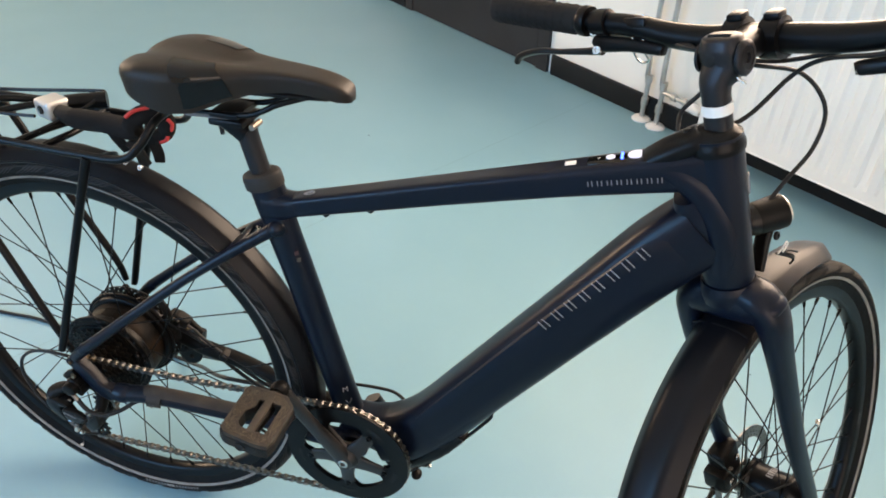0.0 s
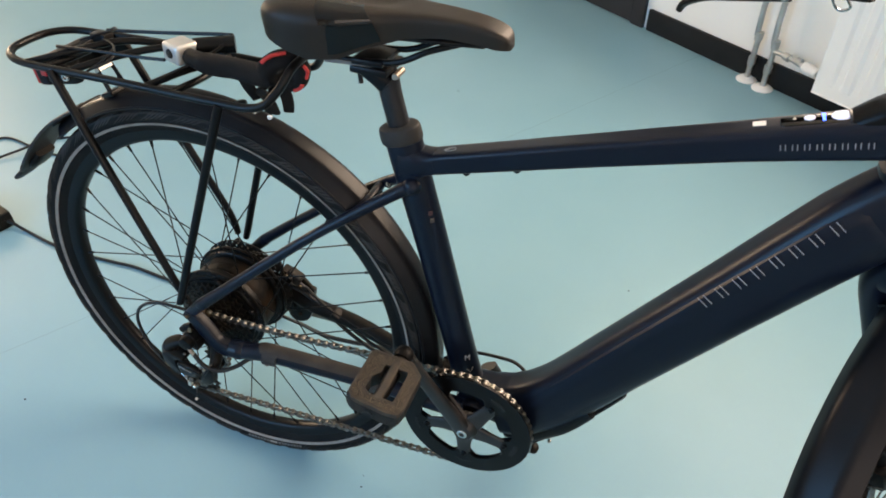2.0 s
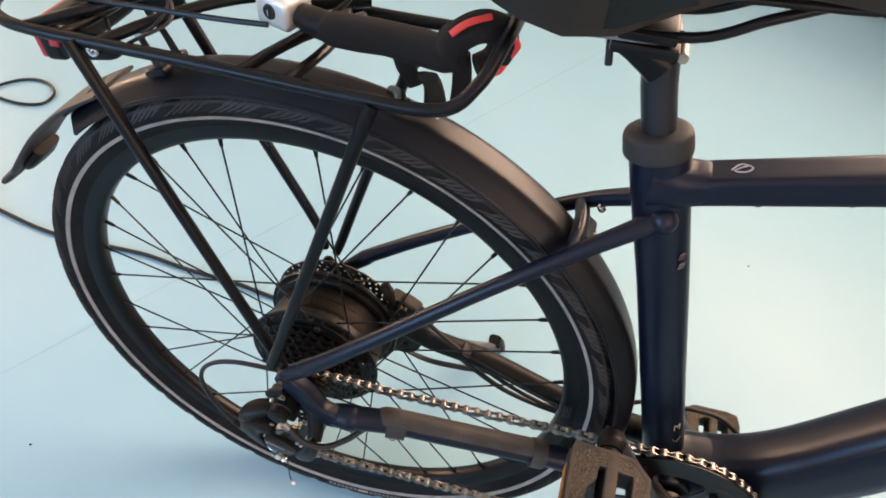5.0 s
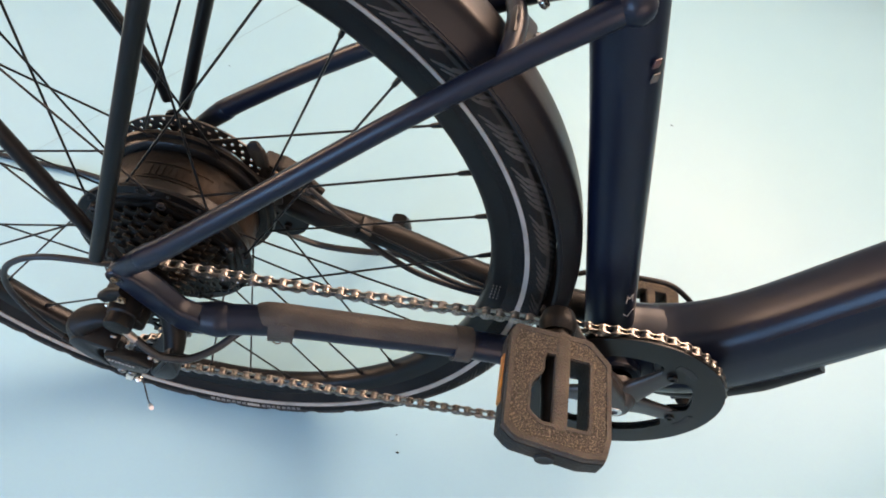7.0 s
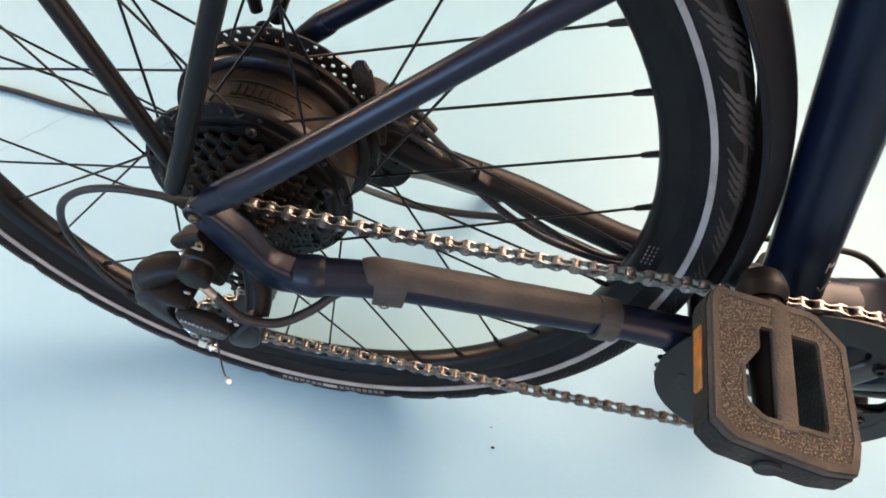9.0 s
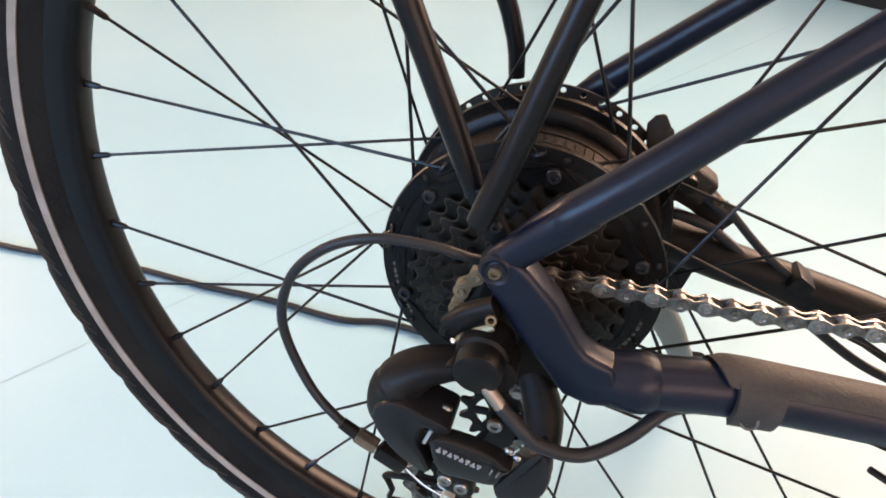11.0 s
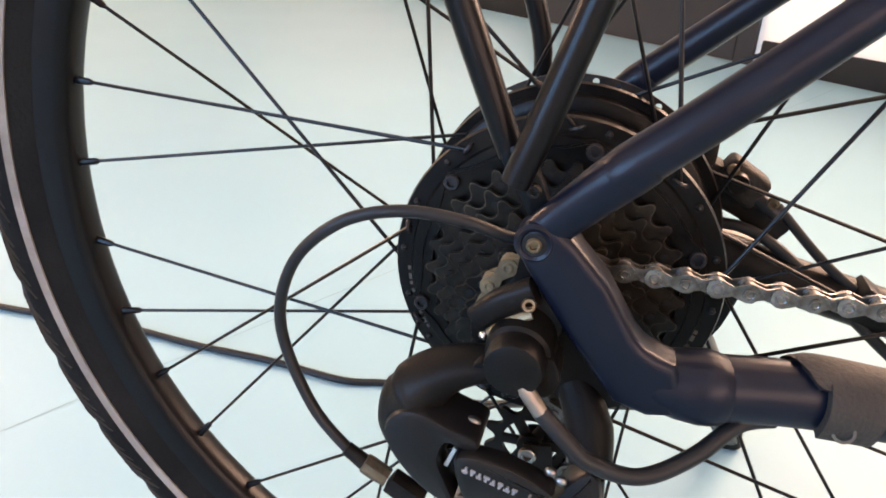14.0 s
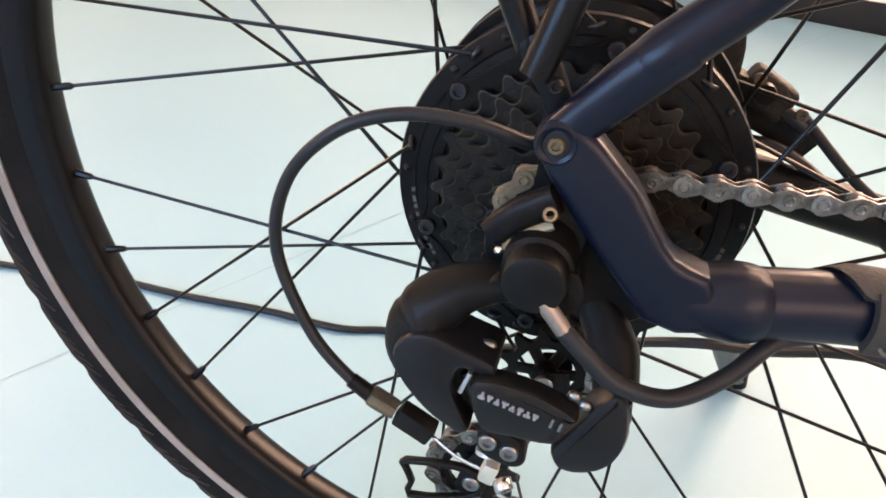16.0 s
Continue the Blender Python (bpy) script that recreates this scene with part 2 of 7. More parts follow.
def sweep(points, wide, high=None, section=None, steps=6, side=None, closed=False, sides=12, cap=True):
    """A section carried along a smooth line. wide and high: half sizes, one number or one per point; side: the way of its width."""
    line = curve(points, steps, closed)
    n = len(line)
    w = [wide] * n if isinstance(wide, (int, float)) else spread(wide, n)
    high = wide if high is None else high
    h = [high] * n if isinstance(high, (int, float)) else spread(high, n)
    section = section or circle_section(sides)
    k = len(section)
    verts, normal = [], None
    for i, p in enumerate(line):
        a, b = (line[i - 1], line[(i + 1) % n]) if closed else (line[max(i - 1, 0)], line[min(i + 1, n - 1)])
        way = (b - a).normalized()
        if side is not None:
            x = Vector(side)
            x = (x - way * x.dot(way)).normalized()
        else:
            if normal is None:
                normal = way.orthogonal()
            x = (normal - way * normal.dot(way)).normalized()
            normal = x
        y = way.cross(x)
        verts += [p + x * (c * w[i]) + y * (s * h[i]) for c, s in section]
    faces = []
    for i in range(n if closed else n - 1):
        j = (i + 1) % n
        faces += [(i * k + q, i * k + (q + 1) % k, j * k + (q + 1) % k, j * k + q) for q in range(k)]
    if cap and not closed:
        faces += [tuple(range(k - 1, -1, -1)), tuple((n - 1) * k + q for q in range(k))]
    return Shape().add(verts, faces)


def rod(a, b, r, sides=12, r2=None):
    return sweep([a, b], [r, r if r2 is None else r2], steps=1, sides=sides)


def lathe(profile, n=48, start=0.0, end=360.0, ring=True):
    """A profile of (radius, y) turned round the y axis; ring: the profile closes on itself."""
    full = abs(end - start) > 359.9
    count = n if full else n + 1
    verts = []
    for i in range(count):
        a = radians(start + (end - start) * i / n)
        verts += [(r * math.cos(a), y, r * math.sin(a)) for r, y in profile]
    k = len(profile)
    faces = []
    for i in range(n):
        j = (i + 1) % count
        for q in range(k if ring else k - 1):
            faces.append((i * k + q, i * k + (q + 1) % k, j * k + (q + 1) % k, j * k + q))
    if not full and ring:
        faces += [tuple(range(k)), tuple(range((count - 1) * k + k - 1, (count - 1) * k - 1, -1))]
    return Shape().add(verts, faces)


def disc_solid(profile, n=48):
    """A solid of revolution round y: the profile of (radius, y) runs from axis to axis."""
    return lathe(profile, n, ring=False)


def slab(outline, y0, y1):
    """An outline in x and z, thick from y0 to y1."""
    k = len(outline)
    verts = [(x, y0, z) for x, z in outline] + [(x, y1, z) for x, z in outline]
    faces = [(i, (i + 1) % k, k + (i + 1) % k, k + i) for i in range(k)]
    return Shape().add(verts, faces + [tuple(range(k - 1, -1, -1)), tuple(range(k, 2 * k))])


def ring_plate(outer, inner, y0, y1):
    """A flat ring between two outlines of equal count."""
    k = len(outer)
    verts = [(x, y, z) for y in (y0, y1) for o in (outer, inner) for x, z in o]
    faces = []
    for i in range(k):
        j = (i + 1) % k
        faces += [(i, j, k + j, k + i), (2 * k + i, 3 * k + i, 3 * k + j, 2 * k + j), (i, 2 * k + i, 2 * k + j, j), (k + i, k + j, 3 * k + j, 3 * k + i)]
    return Shape().add(verts, faces)


def block(size, m=None, bevel=0.0, segments=2):
    b = bmesh.new()
    bmesh.ops.create_cube(b, size=1.0)
    bmesh.ops.scale(b, vec=size, verts=b.verts)
    if bevel:
        bmesh.ops.bevel(b, geom=b.edges, offset=bevel, segments=segments, profile=0.6, affect="EDGES")
    b.verts.index_update()
    s = Shape().add([v.co.copy() for v in b.verts], [[v.index for v in f.verts] for f in b.faces])
    b.free()
    return s.moved(m) if m is not None else s


def ball(centre, r, squash=(1, 1, 1), n=16):
    prof = [(r * math.sin(math.pi * k / n), -r * math.cos(math.pi * k / n)) for k in range(n + 1)]
    s = disc_solid([(max(a, 1e-5), b) for a, b in prof], 2 * n)
    return s.moved(Matrix.Translation(centre) @ Matrix.Diagonal((*squash, 1)))


def bolt(centre, r, length, way=(0, -1, 0)):
    """A socket-head bolt: a rounded head with a hollow in it."""
    s = disc_solid([(1e-5, 0), (r * 0.9, 0), (r, length * 0.15), (r, length * 0.8), (r * 0.85, length), (r * 0.5, length), (r * 0.5, length * 0.45), (1e-5, length * 0.45)], 14)
    return s.moved(Matrix.Translation(centre) @ Vector((0, 1, 0)).rotation_difference(Vector(way)).to_matrix().to_4x4())


def frame_from(x, y, z, at):
    """A pose from three axes and a place."""
    x, y, z = Vector(x), Vector(y), Vector(z)
    return Matrix(((x.x, y.x, z.x, at[0]), (x.y, y.y, z.y, at[1]), (x.z, y.z, z.z, at[2]), (0, 0, 0, 1)))


def thing(name, at, label, category, group="", turn=None):
    ob = new(name)
    ob.empty_display_size = 0.05
    ob.matrix_world = (turn or Matrix.Identity(4)) if at is None else Matrix.Translation(at) @ (turn or Matrix.Identity(4))
    return tagged(ob, label, category, group)

# ---- the room ----
S0, S1, W1, HIGH, THICK = -4.2, 4.3, 5.6, 2.75, 0.24


def rblock(s0, s1, w0, w1, z0, z1):
    """A block in the room's own directions."""
    return block((s1 - s0, w1 - w0, z1 - z0), ROOM @ Matrix.Translation(((s0 + s1) / 2, -(w0 + w1) / 2, (z0 + z1) / 2)))


def setting(name, shape, mat, label, category):
    return tagged(part(name, shape, mat), label, category, kind="structure")


def seam():
    """The one welded joint that crosses the sheet floor, a shallow dark line."""
    a, b = Vector((-1.9, -2.03, 0)), Vector((0.70, 2.13, 0))
    across = (b - a).normalized().cross(Vector((0, 0, 1))) * 0.0006
    s = Shape()
    n = 60
    for k in range(n + 1):
        p = a.lerp(b, k / n) + across * (1.2 * math.sin(k * 1.7))
        s.v += [p - across + Vector((0, 0, 0.0006)), p + across + Vector((0, 0, 0.0006))]
    s.f = [(2 * k, 2 * k + 1, 2 * k + 3, 2 * k + 2) for k in range(n)]
    return s


floor = setting("floor", rblock(S0, S1, 0, W1, -0.1, 0), FLOOR, "teal blue semi-gloss sheet flooring with one joint", "floor")
SEAM = material("floor_joint", (0.15, 0.27, 0.30), 0.6, vary=0.3, grain=200, bump=0.0)
setting("floor_joint", seam(), SEAM, "fine dark welded joint in the teal floor", "floor joint")
setting("ceiling", rblock(S0, S1, 0, W1, HIGH, HIGH + 0.1), CEILING, "plain white painted ceiling", "ceiling")

WIN = (0.2, 4.0, 0.97, 2.47)


def wall_with_opening():
    """The radiator wall, with a window opening above the radiator and a doorway."""
    s0, s1, z0, z1 = WIN
    shape = rblock(S0, -1.06, -THICK, 0, 0, HIGH)
    shape.join(rblock(-1.06, -0.03, -THICK, 0, 2.1, HIGH)).join(rblock(-0.03, s0, -THICK, 0, 0, HIGH))
    shape.join(rblock(s0, s1, -THICK, 0, 0, z0)).join(rblock(s0, s1, -THICK, 0, z1, HIGH)).join(rblock(s1, S1, -THICK, 0, 0, HIGH))
    return shape


setting("wall_radiator", wall_with_opening(), WALL, "cream white wall with a window above the radiator", "wall")
back_wall = rblock(S0, -1.1, W1, W1 + THICK, 0, HIGH)
back_wall.join(rblock(2.3, S1, W1, W1 + THICK, 0, HIGH)).join(rblock(-1.1, 2.3, W1, W1 + THICK, 0, 0.75)).join(rblock(-1.1, 2.3, W1, W1 + THICK, 2.25, HIGH))
setting("wall_back", back_wall, WALL, "plain cream white wall with a wide window", "wall")
right = rblock(S1, S1 + THICK, 0, 1.5, 0, HIGH)
right.join(rblock(S1, S1 + THICK, 4.1, W1, 0, HIGH)).join(rblock(S1, S1 + THICK, 1.5, 4.1, 0, 0.95)).join(rblock(S1, S1 + THICK, 1.5, 4.1, 2.3, HIGH))
setting("wall_right", right, WALL, "plain cream white wall with an unseen window", "wall")
left = rblock(S0 - THICK, S0, 0, 2.3, 0, HIGH)
left.join(rblock(S0 - THICK, S0, 4.3, W1, 0, HIGH)).join(rblock(S0 - THICK, S0, 2.3, 4.3, 0, 0.95)).join(rblock(S0 - THICK, S0, 2.3, 4.3, 2.3, HIGH))
setting("wall_left", left, WALL, "plain cream white wall with an unseen window", "wall")


def window(name, s0, s1, w0, w1, z0, z1, along_s):
    """A window: a white frame of four bars with a mullion, a sill and two panes."""
    ob = setting(name, Shape(), WHITE, "unseen white framed window with two panes", "window")
    bars = Shape()
    t = 0.06
    if along_s:
        mid = (s0 + s1) / 2
        spans = [(s0, s0 + t), (s1 - t, s1), (mid - t / 2, mid + t / 2)]
        for a, b in spans:
            bars.join(rblock(a, b, w0, w1, z0 + t, z1 - t))
        for a, b in ((z0, z0 + t), (z1 - t, z1)):
            bars.join(rblock(s0, s1, w0, w1, a, b))
        panes = [rblock(s0 + t, mid - t / 2, w0 + 0.02, w0 + 0.026, z0 + t, z1 - t), rblock(mid + t / 2, s1 - t, w0 + 0.02, w0 + 0.026, z0 + t, z1 - t)]
        sill = rblock(s0 - 0.05, s1 + 0.05, *((0.002, 0.14) if w0 < 0 else (W1 - 0.14, W1 - 0.002)), z0 - 0.04, z0)
    else:
        mid = (w0 + w1) / 2
        for a, b in [(w0, w0 + t), (w1 - t, w1), (mid - t / 2, mid + t / 2)]:
            bars.join(rblock(s0, s1, a, b, z0 + t, z1 - t))
        for a, b in ((z0, z0 + t), (z1 - t, z1)):
            bars.join(rblock(s0, s1, w0, w1, a, b))
        panes = [rblock(s0 + 0.02, s0 + 0.026, w0 + t, mid - t / 2, z0 + t, z1 - t), rblock(s0 + 0.02, s0 + 0.026, mid + t / 2, w1 - t, z0 + t, z1 - t)]
        sill = rblock(*((S0 + 0.002, S0 + 0.14) if s0 < 0 else (S1 - 0.14, S1 - 0.002)), w0 - 0.05, w1 + 0.05, z0 - 0.04, z0)
    part("window_frame", bars, WHITE, ob)
    part("window_sill", sill, WHITE, ob)
    for p in panes:
        part("pane", p, WINDOWGLASS, ob).visible_shadow = False


window("window_1", WIN[0], WIN[1], -0.20, -0.14, WIN[2], WIN[3], True)
window("window_3", -1.1, 2.3, W1 + 0.14, W1 + 0.20, 0.75, 2.25, True)
# unseen right window, made only to hold the added fill lamp
window("fill_window", S1 + 0.14, S1 + 0.20, 1.5, 4.1, 0.95, 2.3, False)
window("window_2", S0 - 0.20, S0 - 0.14, 2.3, 4.3, 0.95, 2.3, False)


def skirting(s0, s1):
    return sweep([room(s0, 0.009, 0.043), room(s1, 0.009, 0.043)], 0.009, 0.043, section=rounded_section(8, 16), steps=1, side=RN)


setting("baseboard", skirting(0.012, S1 - 0.002), SKIRT, "black painted skirting board along the wall", "skirting")
setting("baseboard", skirting(S0 + 0.002, -1.075), SKIRT, "black painted skirting board along the wall", "skirting")


def door():
    ob = setting("door_1", rblock(-1.0, -0.085, -0.03, 0.012, 0.004, 2.06), DOOR, "closed charcoal door with a dark frame", "door")
    jamb = rblock(-0.078, -0.014, -0.1, 0.018, 0, 2.1)
    part("door_frame", jamb, DOOR, ob)
    part("door_frame", rblock(-1.06, -1.006, -0.1, 0.018, 0, 2.1), DOOR, ob)
    part("door_frame", rblock(-1.006, -0.078, -0.1, 0.018, 2.064, 2.1), DOOR, ob)
    handle = rod(room(-0.16, 0.01, 1.03), room(-0.16, 0.055, 1.03), 0.009)
    handle.join(sweep([room(-0.16, 0.055, 1.03), room(-0.20, 0.058, 1.03), room(-0.28, 0.055, 1.03)], 0.009))
    part("door_handle", handle, STEEL, ob, "brushed steel lever handle")
    return ob


door()


def radiator():
    """A panel radiator with pressed vertical flutes, held off the wall."""
    s0, s1, z0, z1, w = 0.815, 2.85, 0.10, 0.72, 0.115
    ob = thing("radiator", room((s0 + s1) / 2, 0.06, 0), "white enamelled panel radiator with pressed vertical flutes", "radiator")
    back = ob.matrix_world.inverted()
    flutes = int((s1 - s0 - 0.06) / 0.0615)
    cols = [(s0, 0.0)]
    for k in range(flutes):
        c = s0 + 0.05 + k * 0.0615
        cols += [(c, 0.0), (c + 0.010, -0.009), (c + 0.030, -0.009), (c + 0.040, 0.0)]
    cols.append((s1, 0.0))
    panel = Shape()
    levels = [(z0, 0.0), (z0 + 0.035, 0.0), (z0 + 0.06, 1.0), (z1 - 0.06, 1.0), (z1 - 0.035, 0.0), (z1, 0.0)]
    for z, k in levels:
        panel.v += [room(s, w + d * k, z) for s, d in cols]
    n = len(cols)
    panel.f = [(j * n + i, j * n + i + 1, (j + 1) * n + i + 1, (j + 1) * n + i) for j in range(len(levels) - 1) for i in range(n - 1)]
    panel.join(rblock(s0, s1, w - 0.02, w - 0.012, z0, z1)).join(rblock(s0 - 0.001, s0 + 0.004, 0.045, w + 0.0005, z0, z1)).join(rblock(s1 - 0.004, s1 + 0.001, 0.045, w + 0.0005, z0, z1))
    part("panel", panel.moved(back), ENAMEL, ob, sharp=25)
    part("panel", rblock(s0 + 0.01, s1 - 0.01, 0.035, 0.044, z0 + 0.01, z1 - 0.01).moved(back), ENAMEL, ob)
    top = Shape()
    for k in range(60):
        s = s0 + 0.02 + k * (s1 - s0 - 0.04) / 60
        top.join(rblock(s, s + 0.012, 0.045, w - 0.022, z1 - 0.006, z1 + 0.004))
    part("grille", top.moved(back), ENAMEL, ob)
    for s in (s0 + 0.25, s1 - 0.25):
        part("wall_bracket", rblock(s, s + 0.03, 0.0, 0.036, z0 + 0.05, z1 - 0.05).moved(back), ENAMEL, ob)
    rim = sweep([room(s0, w + 0.001, z0), room(s1, w + 0.001, z0)], 0.003, steps=1, sides=8)
    part("edge", rim.moved(back), ENAMEL, ob)


radiator()


def heating_pipes():
    """Two galvanised risers with elbows, a tee and a valve; each comes up out of a white floor collar."""
    ob = thing("heating_pipes", room(0.57, 0.035, 0), "pair of galvanised heating pipes with white floor collars beside the radiator", "pipes")
    back = ob.matrix_world.inverted()
    for s, w, kink in ((0.529, 0.036, 0.11), (0.606, 0.048, 0.0)):
        line = [room(s, w, 0.0), room(s, w, 0.08), room(s, w, 0.17), room(s - 0.012, w, 0.24), room(s - 0.012, w, 1.0), room(s - 0.012, w, 2.74)]
        part("riser", sweep(line, 0.0095, steps=3).moved(back), PIPE, ob)
        for z in (0.075, 0.165):
            part("coupling", rod(room(s, w, z - 0.014), room(s, w, z + 0.014), 0.0135, 14).moved(back), PIPE, ob)
        collar = disc_solid([(1e-5, 0), (0.036, 0), (0.037, 0.004), (0.030, 0.010), (0.014, 0.014), (1e-5, 0.014)], 28)
        part("floor_collar", collar.moved(Matrix.Rotation(radians(90), 4, "X")).moved(Matrix.Translation(room(s, w, 0.0))).moved(back), WHITE, ob, "white plastic floor collar")
    part("branch", sweep([room(0.606, 0.048, 0.14), room(0.65, 0.055, 0.145), room(0.72, 0.062, 0.142), room(0.80, 0.07, 0.135)], 0.0085, steps=3).moved(back), PIPE, ob)
    for s in (0.655, 0.70):
        part("coupling", rod(room(s, 0.056, 0.145), room(s + 0.02, 0.058, 0.144), 0.0135, 10).moved(back), PIPE, ob)
    part("valve", sweep([room(0.735, 0.062, 0.14), room(0.765, 0.066, 0.138), room(0.79, 0.069, 0.136)], [0.017, 0.02, 0.015], steps=3, sides=14).moved(back), WHITE, ob, "white radiator valve cap")


heating_pipes()


def charger():
    """The charger brick on the floor and its leads."""
    turn = Matrix.Rotation(radians(-15.7), 4, "Z")
    ob = thing("battery_charger", (-1.066, 0.333, 0), "black plastic battery charger lying on the teal floor", "charger", turn=turn)
    part("case", block((0.170, 0.078, 0.046), Matrix.Translation((0, 0, 0.0235)), 0.006, 3), PLASTIC, ob)
    part("case_seam", block((0.1705, 0.0785, 0.0012), Matrix.Translation((0, 0, 0.026)), 0.0004, 1), SKIRT, ob)
    ribs = Shape()
    for k in range(9):
        ribs.join(block((0.004, 0.07, 0.0016), Matrix.Translation((-0.065 + k * 0.011, 0, 0.0468))))
    part("cooling_ribs", ribs, PLASTIC, ob)
    part("pilot_light", ball((0.066, -0.012, 0.0466), 0.002, n=6), REDLED, ob, "small red pilot light")
    part("strain_relief", rod((0.083, 0.026, 0.020), (0.104, 0.030, 0.015), 0.006, r2=0.0042), CABLE, ob)
    return ob


charger()


def lead(name, points, r, label):
    ob = thing(name, (points[0][0], points[0][1], 0), label, "cable")
    part("sheath", sweep([Vector(p) - Vector((points[0][0], points[0][1], 0)) for p in points], r, steps=8, sides=8), CABLE, ob)


lead("charging_cable", [(-0.962, 0.335, 0.0155), (-0.925, 0.332, 0.006), (-0.822, 0.313, 0.0045), (-0.745, 0.306, 0.0045), (-0.63, 0.309, 0.0045), (-0.55, 0.312, 0.0045), (-0.45, 0.303, 0.0045), (-0.345, 0.300, 0.0045), (-0.25, 0.290, 0.0045), (-0.19, 0.300, 0.0045),
                        (-0.10, 0.280, 0.015), (-0.02, 0.225, 0.076), (0.05, 0.168, 0.137), (0.10, 0.140, 0.168), (0.15, 0.142, 0.169), (0.20, 0.142, 0.177), (0.26, 0.125, 0.187), (0.34, 0.090, 0.206), (0.42, 0.060, 0.232), (0.47, 0.043, 0.24)], 0.0042,
     "thin black charging cable from the floor to the frame")
lead("mains_cable", [(-1.146, 0.352, 0.018), (-1.24, 0.40, 0.0045), (-1.29, 0.48, 0.0045), (-1.288, 0.55, 0.0045), (-1.240, 0.63, 0.0115), (-1.222, 0.70, 0.0045), (-1.17, 0.748, 0.0045), (-1.11, 0.750, 0.0045), (-1.066, 0.715, 0.0045), (-1.068, 0.672, 0.0045), (-1.13, 0.655, 0.0045), (-1.235, 0.668, 0.0045),
                     (-1.34, 0.682, 0.0045), (-1.41, 0.645, 0.0045), (-1.60, 0.66, 0.0045), (-1.95, 0.74, 0.0045), (-2.4, 0.80, 0.0045)], 0.0038, "looped black mains lead lying on the floor")


def specks():
    """Grit on the floor: a few dark crumbs."""
    s = Shape()
    for x, y, r in ((-0.499, -0.102, 0.0028), (-0.108, 1.482, 0.0035), (0.239, -0.043, 0.0022), (0.233, -0.02, 0.0012), (0.62, 0.66, 0.002), (0.51, 0.32, 0.0015), (1.16, 0.63, 0.0025), (-0.2, 0.6, 0.0015)):
        s.join(ball((x, y, r * 0.35), r, (1, 0.6, 0.4), 5))
    return s


tagged(part("floor_grit", specks(), SKIRT), "small dark crumbs of grit on the teal floor", "grit", kind="stuff")

# ---- the bicycle ----
# built upright about the plane y = 0, forwards along x, then leant onto its stand
AX = 0.350                                         # height of the rear axle
REAR = Matrix.Translation((0, 0, AX))
bike = thing("electric_bicycle", (0, 0, 0), "navy blue electric city bicycle leaning on its kickstand", "bicycle", turn=Matrix.Rotation(radians(-2.9), 4, "X"))

# steering: the head axis and how far the fork is turned to the left
HEAD, DOWN = Vector((0.859, 0, 0.870)), Vector((0.3065, 0, -0.9519)).normalized()
FORE = Vector((0.9519, 0, 0.3065)).normalized()
STEER = Matrix.Translation(HEAD) @ Matrix.Rotation(radians(58.8), 4, -DOWN) @ Matrix.Translation(-HEAD)
FAXLE = HEAD + DOWN * 0.603 + FORE * 0.063         # front axle before the fork is turned
FRONT = STEER @ Matrix.Translation(FAXLE)


def polar(r, deg, y=0.0):
    return Vector((r * math.cos(radians(deg)), y, r * math.sin(radians(deg))))


# -- wheels --
def tyre_shape():
    prof = [(0.3155, -0.0125), (0.321, -0.0160), (0.327, -0.0194), (0.3315, -0.0214), (0.3370, -0.0238), (0.3425, -0.0236), (0.3482, -0.0200), (0.3515, -0.0125), (0.3526, 0)]
    prof += [(r, -y) for r, y in reversed(prof[:-1])] + [(0.314, 0.0)]
    return lathe(prof, 144)


def tread_shape():
    """Slanted shoulder ribs of the tread, in groups of five, all round."""
    s = Shape()
    for side in (-1, 1):
        for k in range(40):
            a = k * 9.0 + (4.5 if side > 0 else 0)
            for j in range(5):
                b = a + j * 1.25
                pts = [polar(0.3523, b - 1.0, side * 0.0045), polar(0.3512, b + 1.2, side * 0.0125), polar(0.3480, b + 3.4, side * 0.0198), polar(0.3427, b + 5.2, side * 0.0235), polar(0.3385 - 0.0006 * j, b + 6.6 + 0.3 * j, side * 0.0238)]
                s.join(sweep(pts, [0.0006, 0.0016, 0.0018, 0.0016, 0.0006], [0.0003, 0.0004, 0.0004, 0.0003, 0.0002], steps=2, sides=4))
    return s


def rim_shape():
    prof = [(0.2965, -0.006), (0.2982, -0.0092), (0.303, -0.0118), (0.3165, -0.0124), (0.3195, -0.0128), (0.3195, -0.0105), (0.313, -0.009), (0.313, 0.009),
            (0.3195, 0.0105), (0.3195, 0.0128), (0.3165, 0.0124), (0.303, 0.0118), (0.2982, 0.0092), (0.2965, 0.006), (0.2957, 0.0)]
    return lathe(prof, 128)


def band_shape(side):
    prof = [(0.3270, side * 0.0204), (0.3312, side * 0.0222), (0.3312, side * 0.0206), (0.3270, side * 0.0188)]
    return lathe(prof, 144)


def spoke_mesh(length):
    """A spoke with its nipple, from the rim (z = 0) to the hub."""
    s = rod((0, 0, 0), (0, 0, length), 0.00105, 8)
    s.join(sweep([(0, 0, -0.002), (0, 0, 0.002), (0, 0, 0.011), (0, 0, 0.013)], [0.0030, 0.0024, 0.0021, 0.0012], steps=1, sides=8))
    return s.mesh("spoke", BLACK)


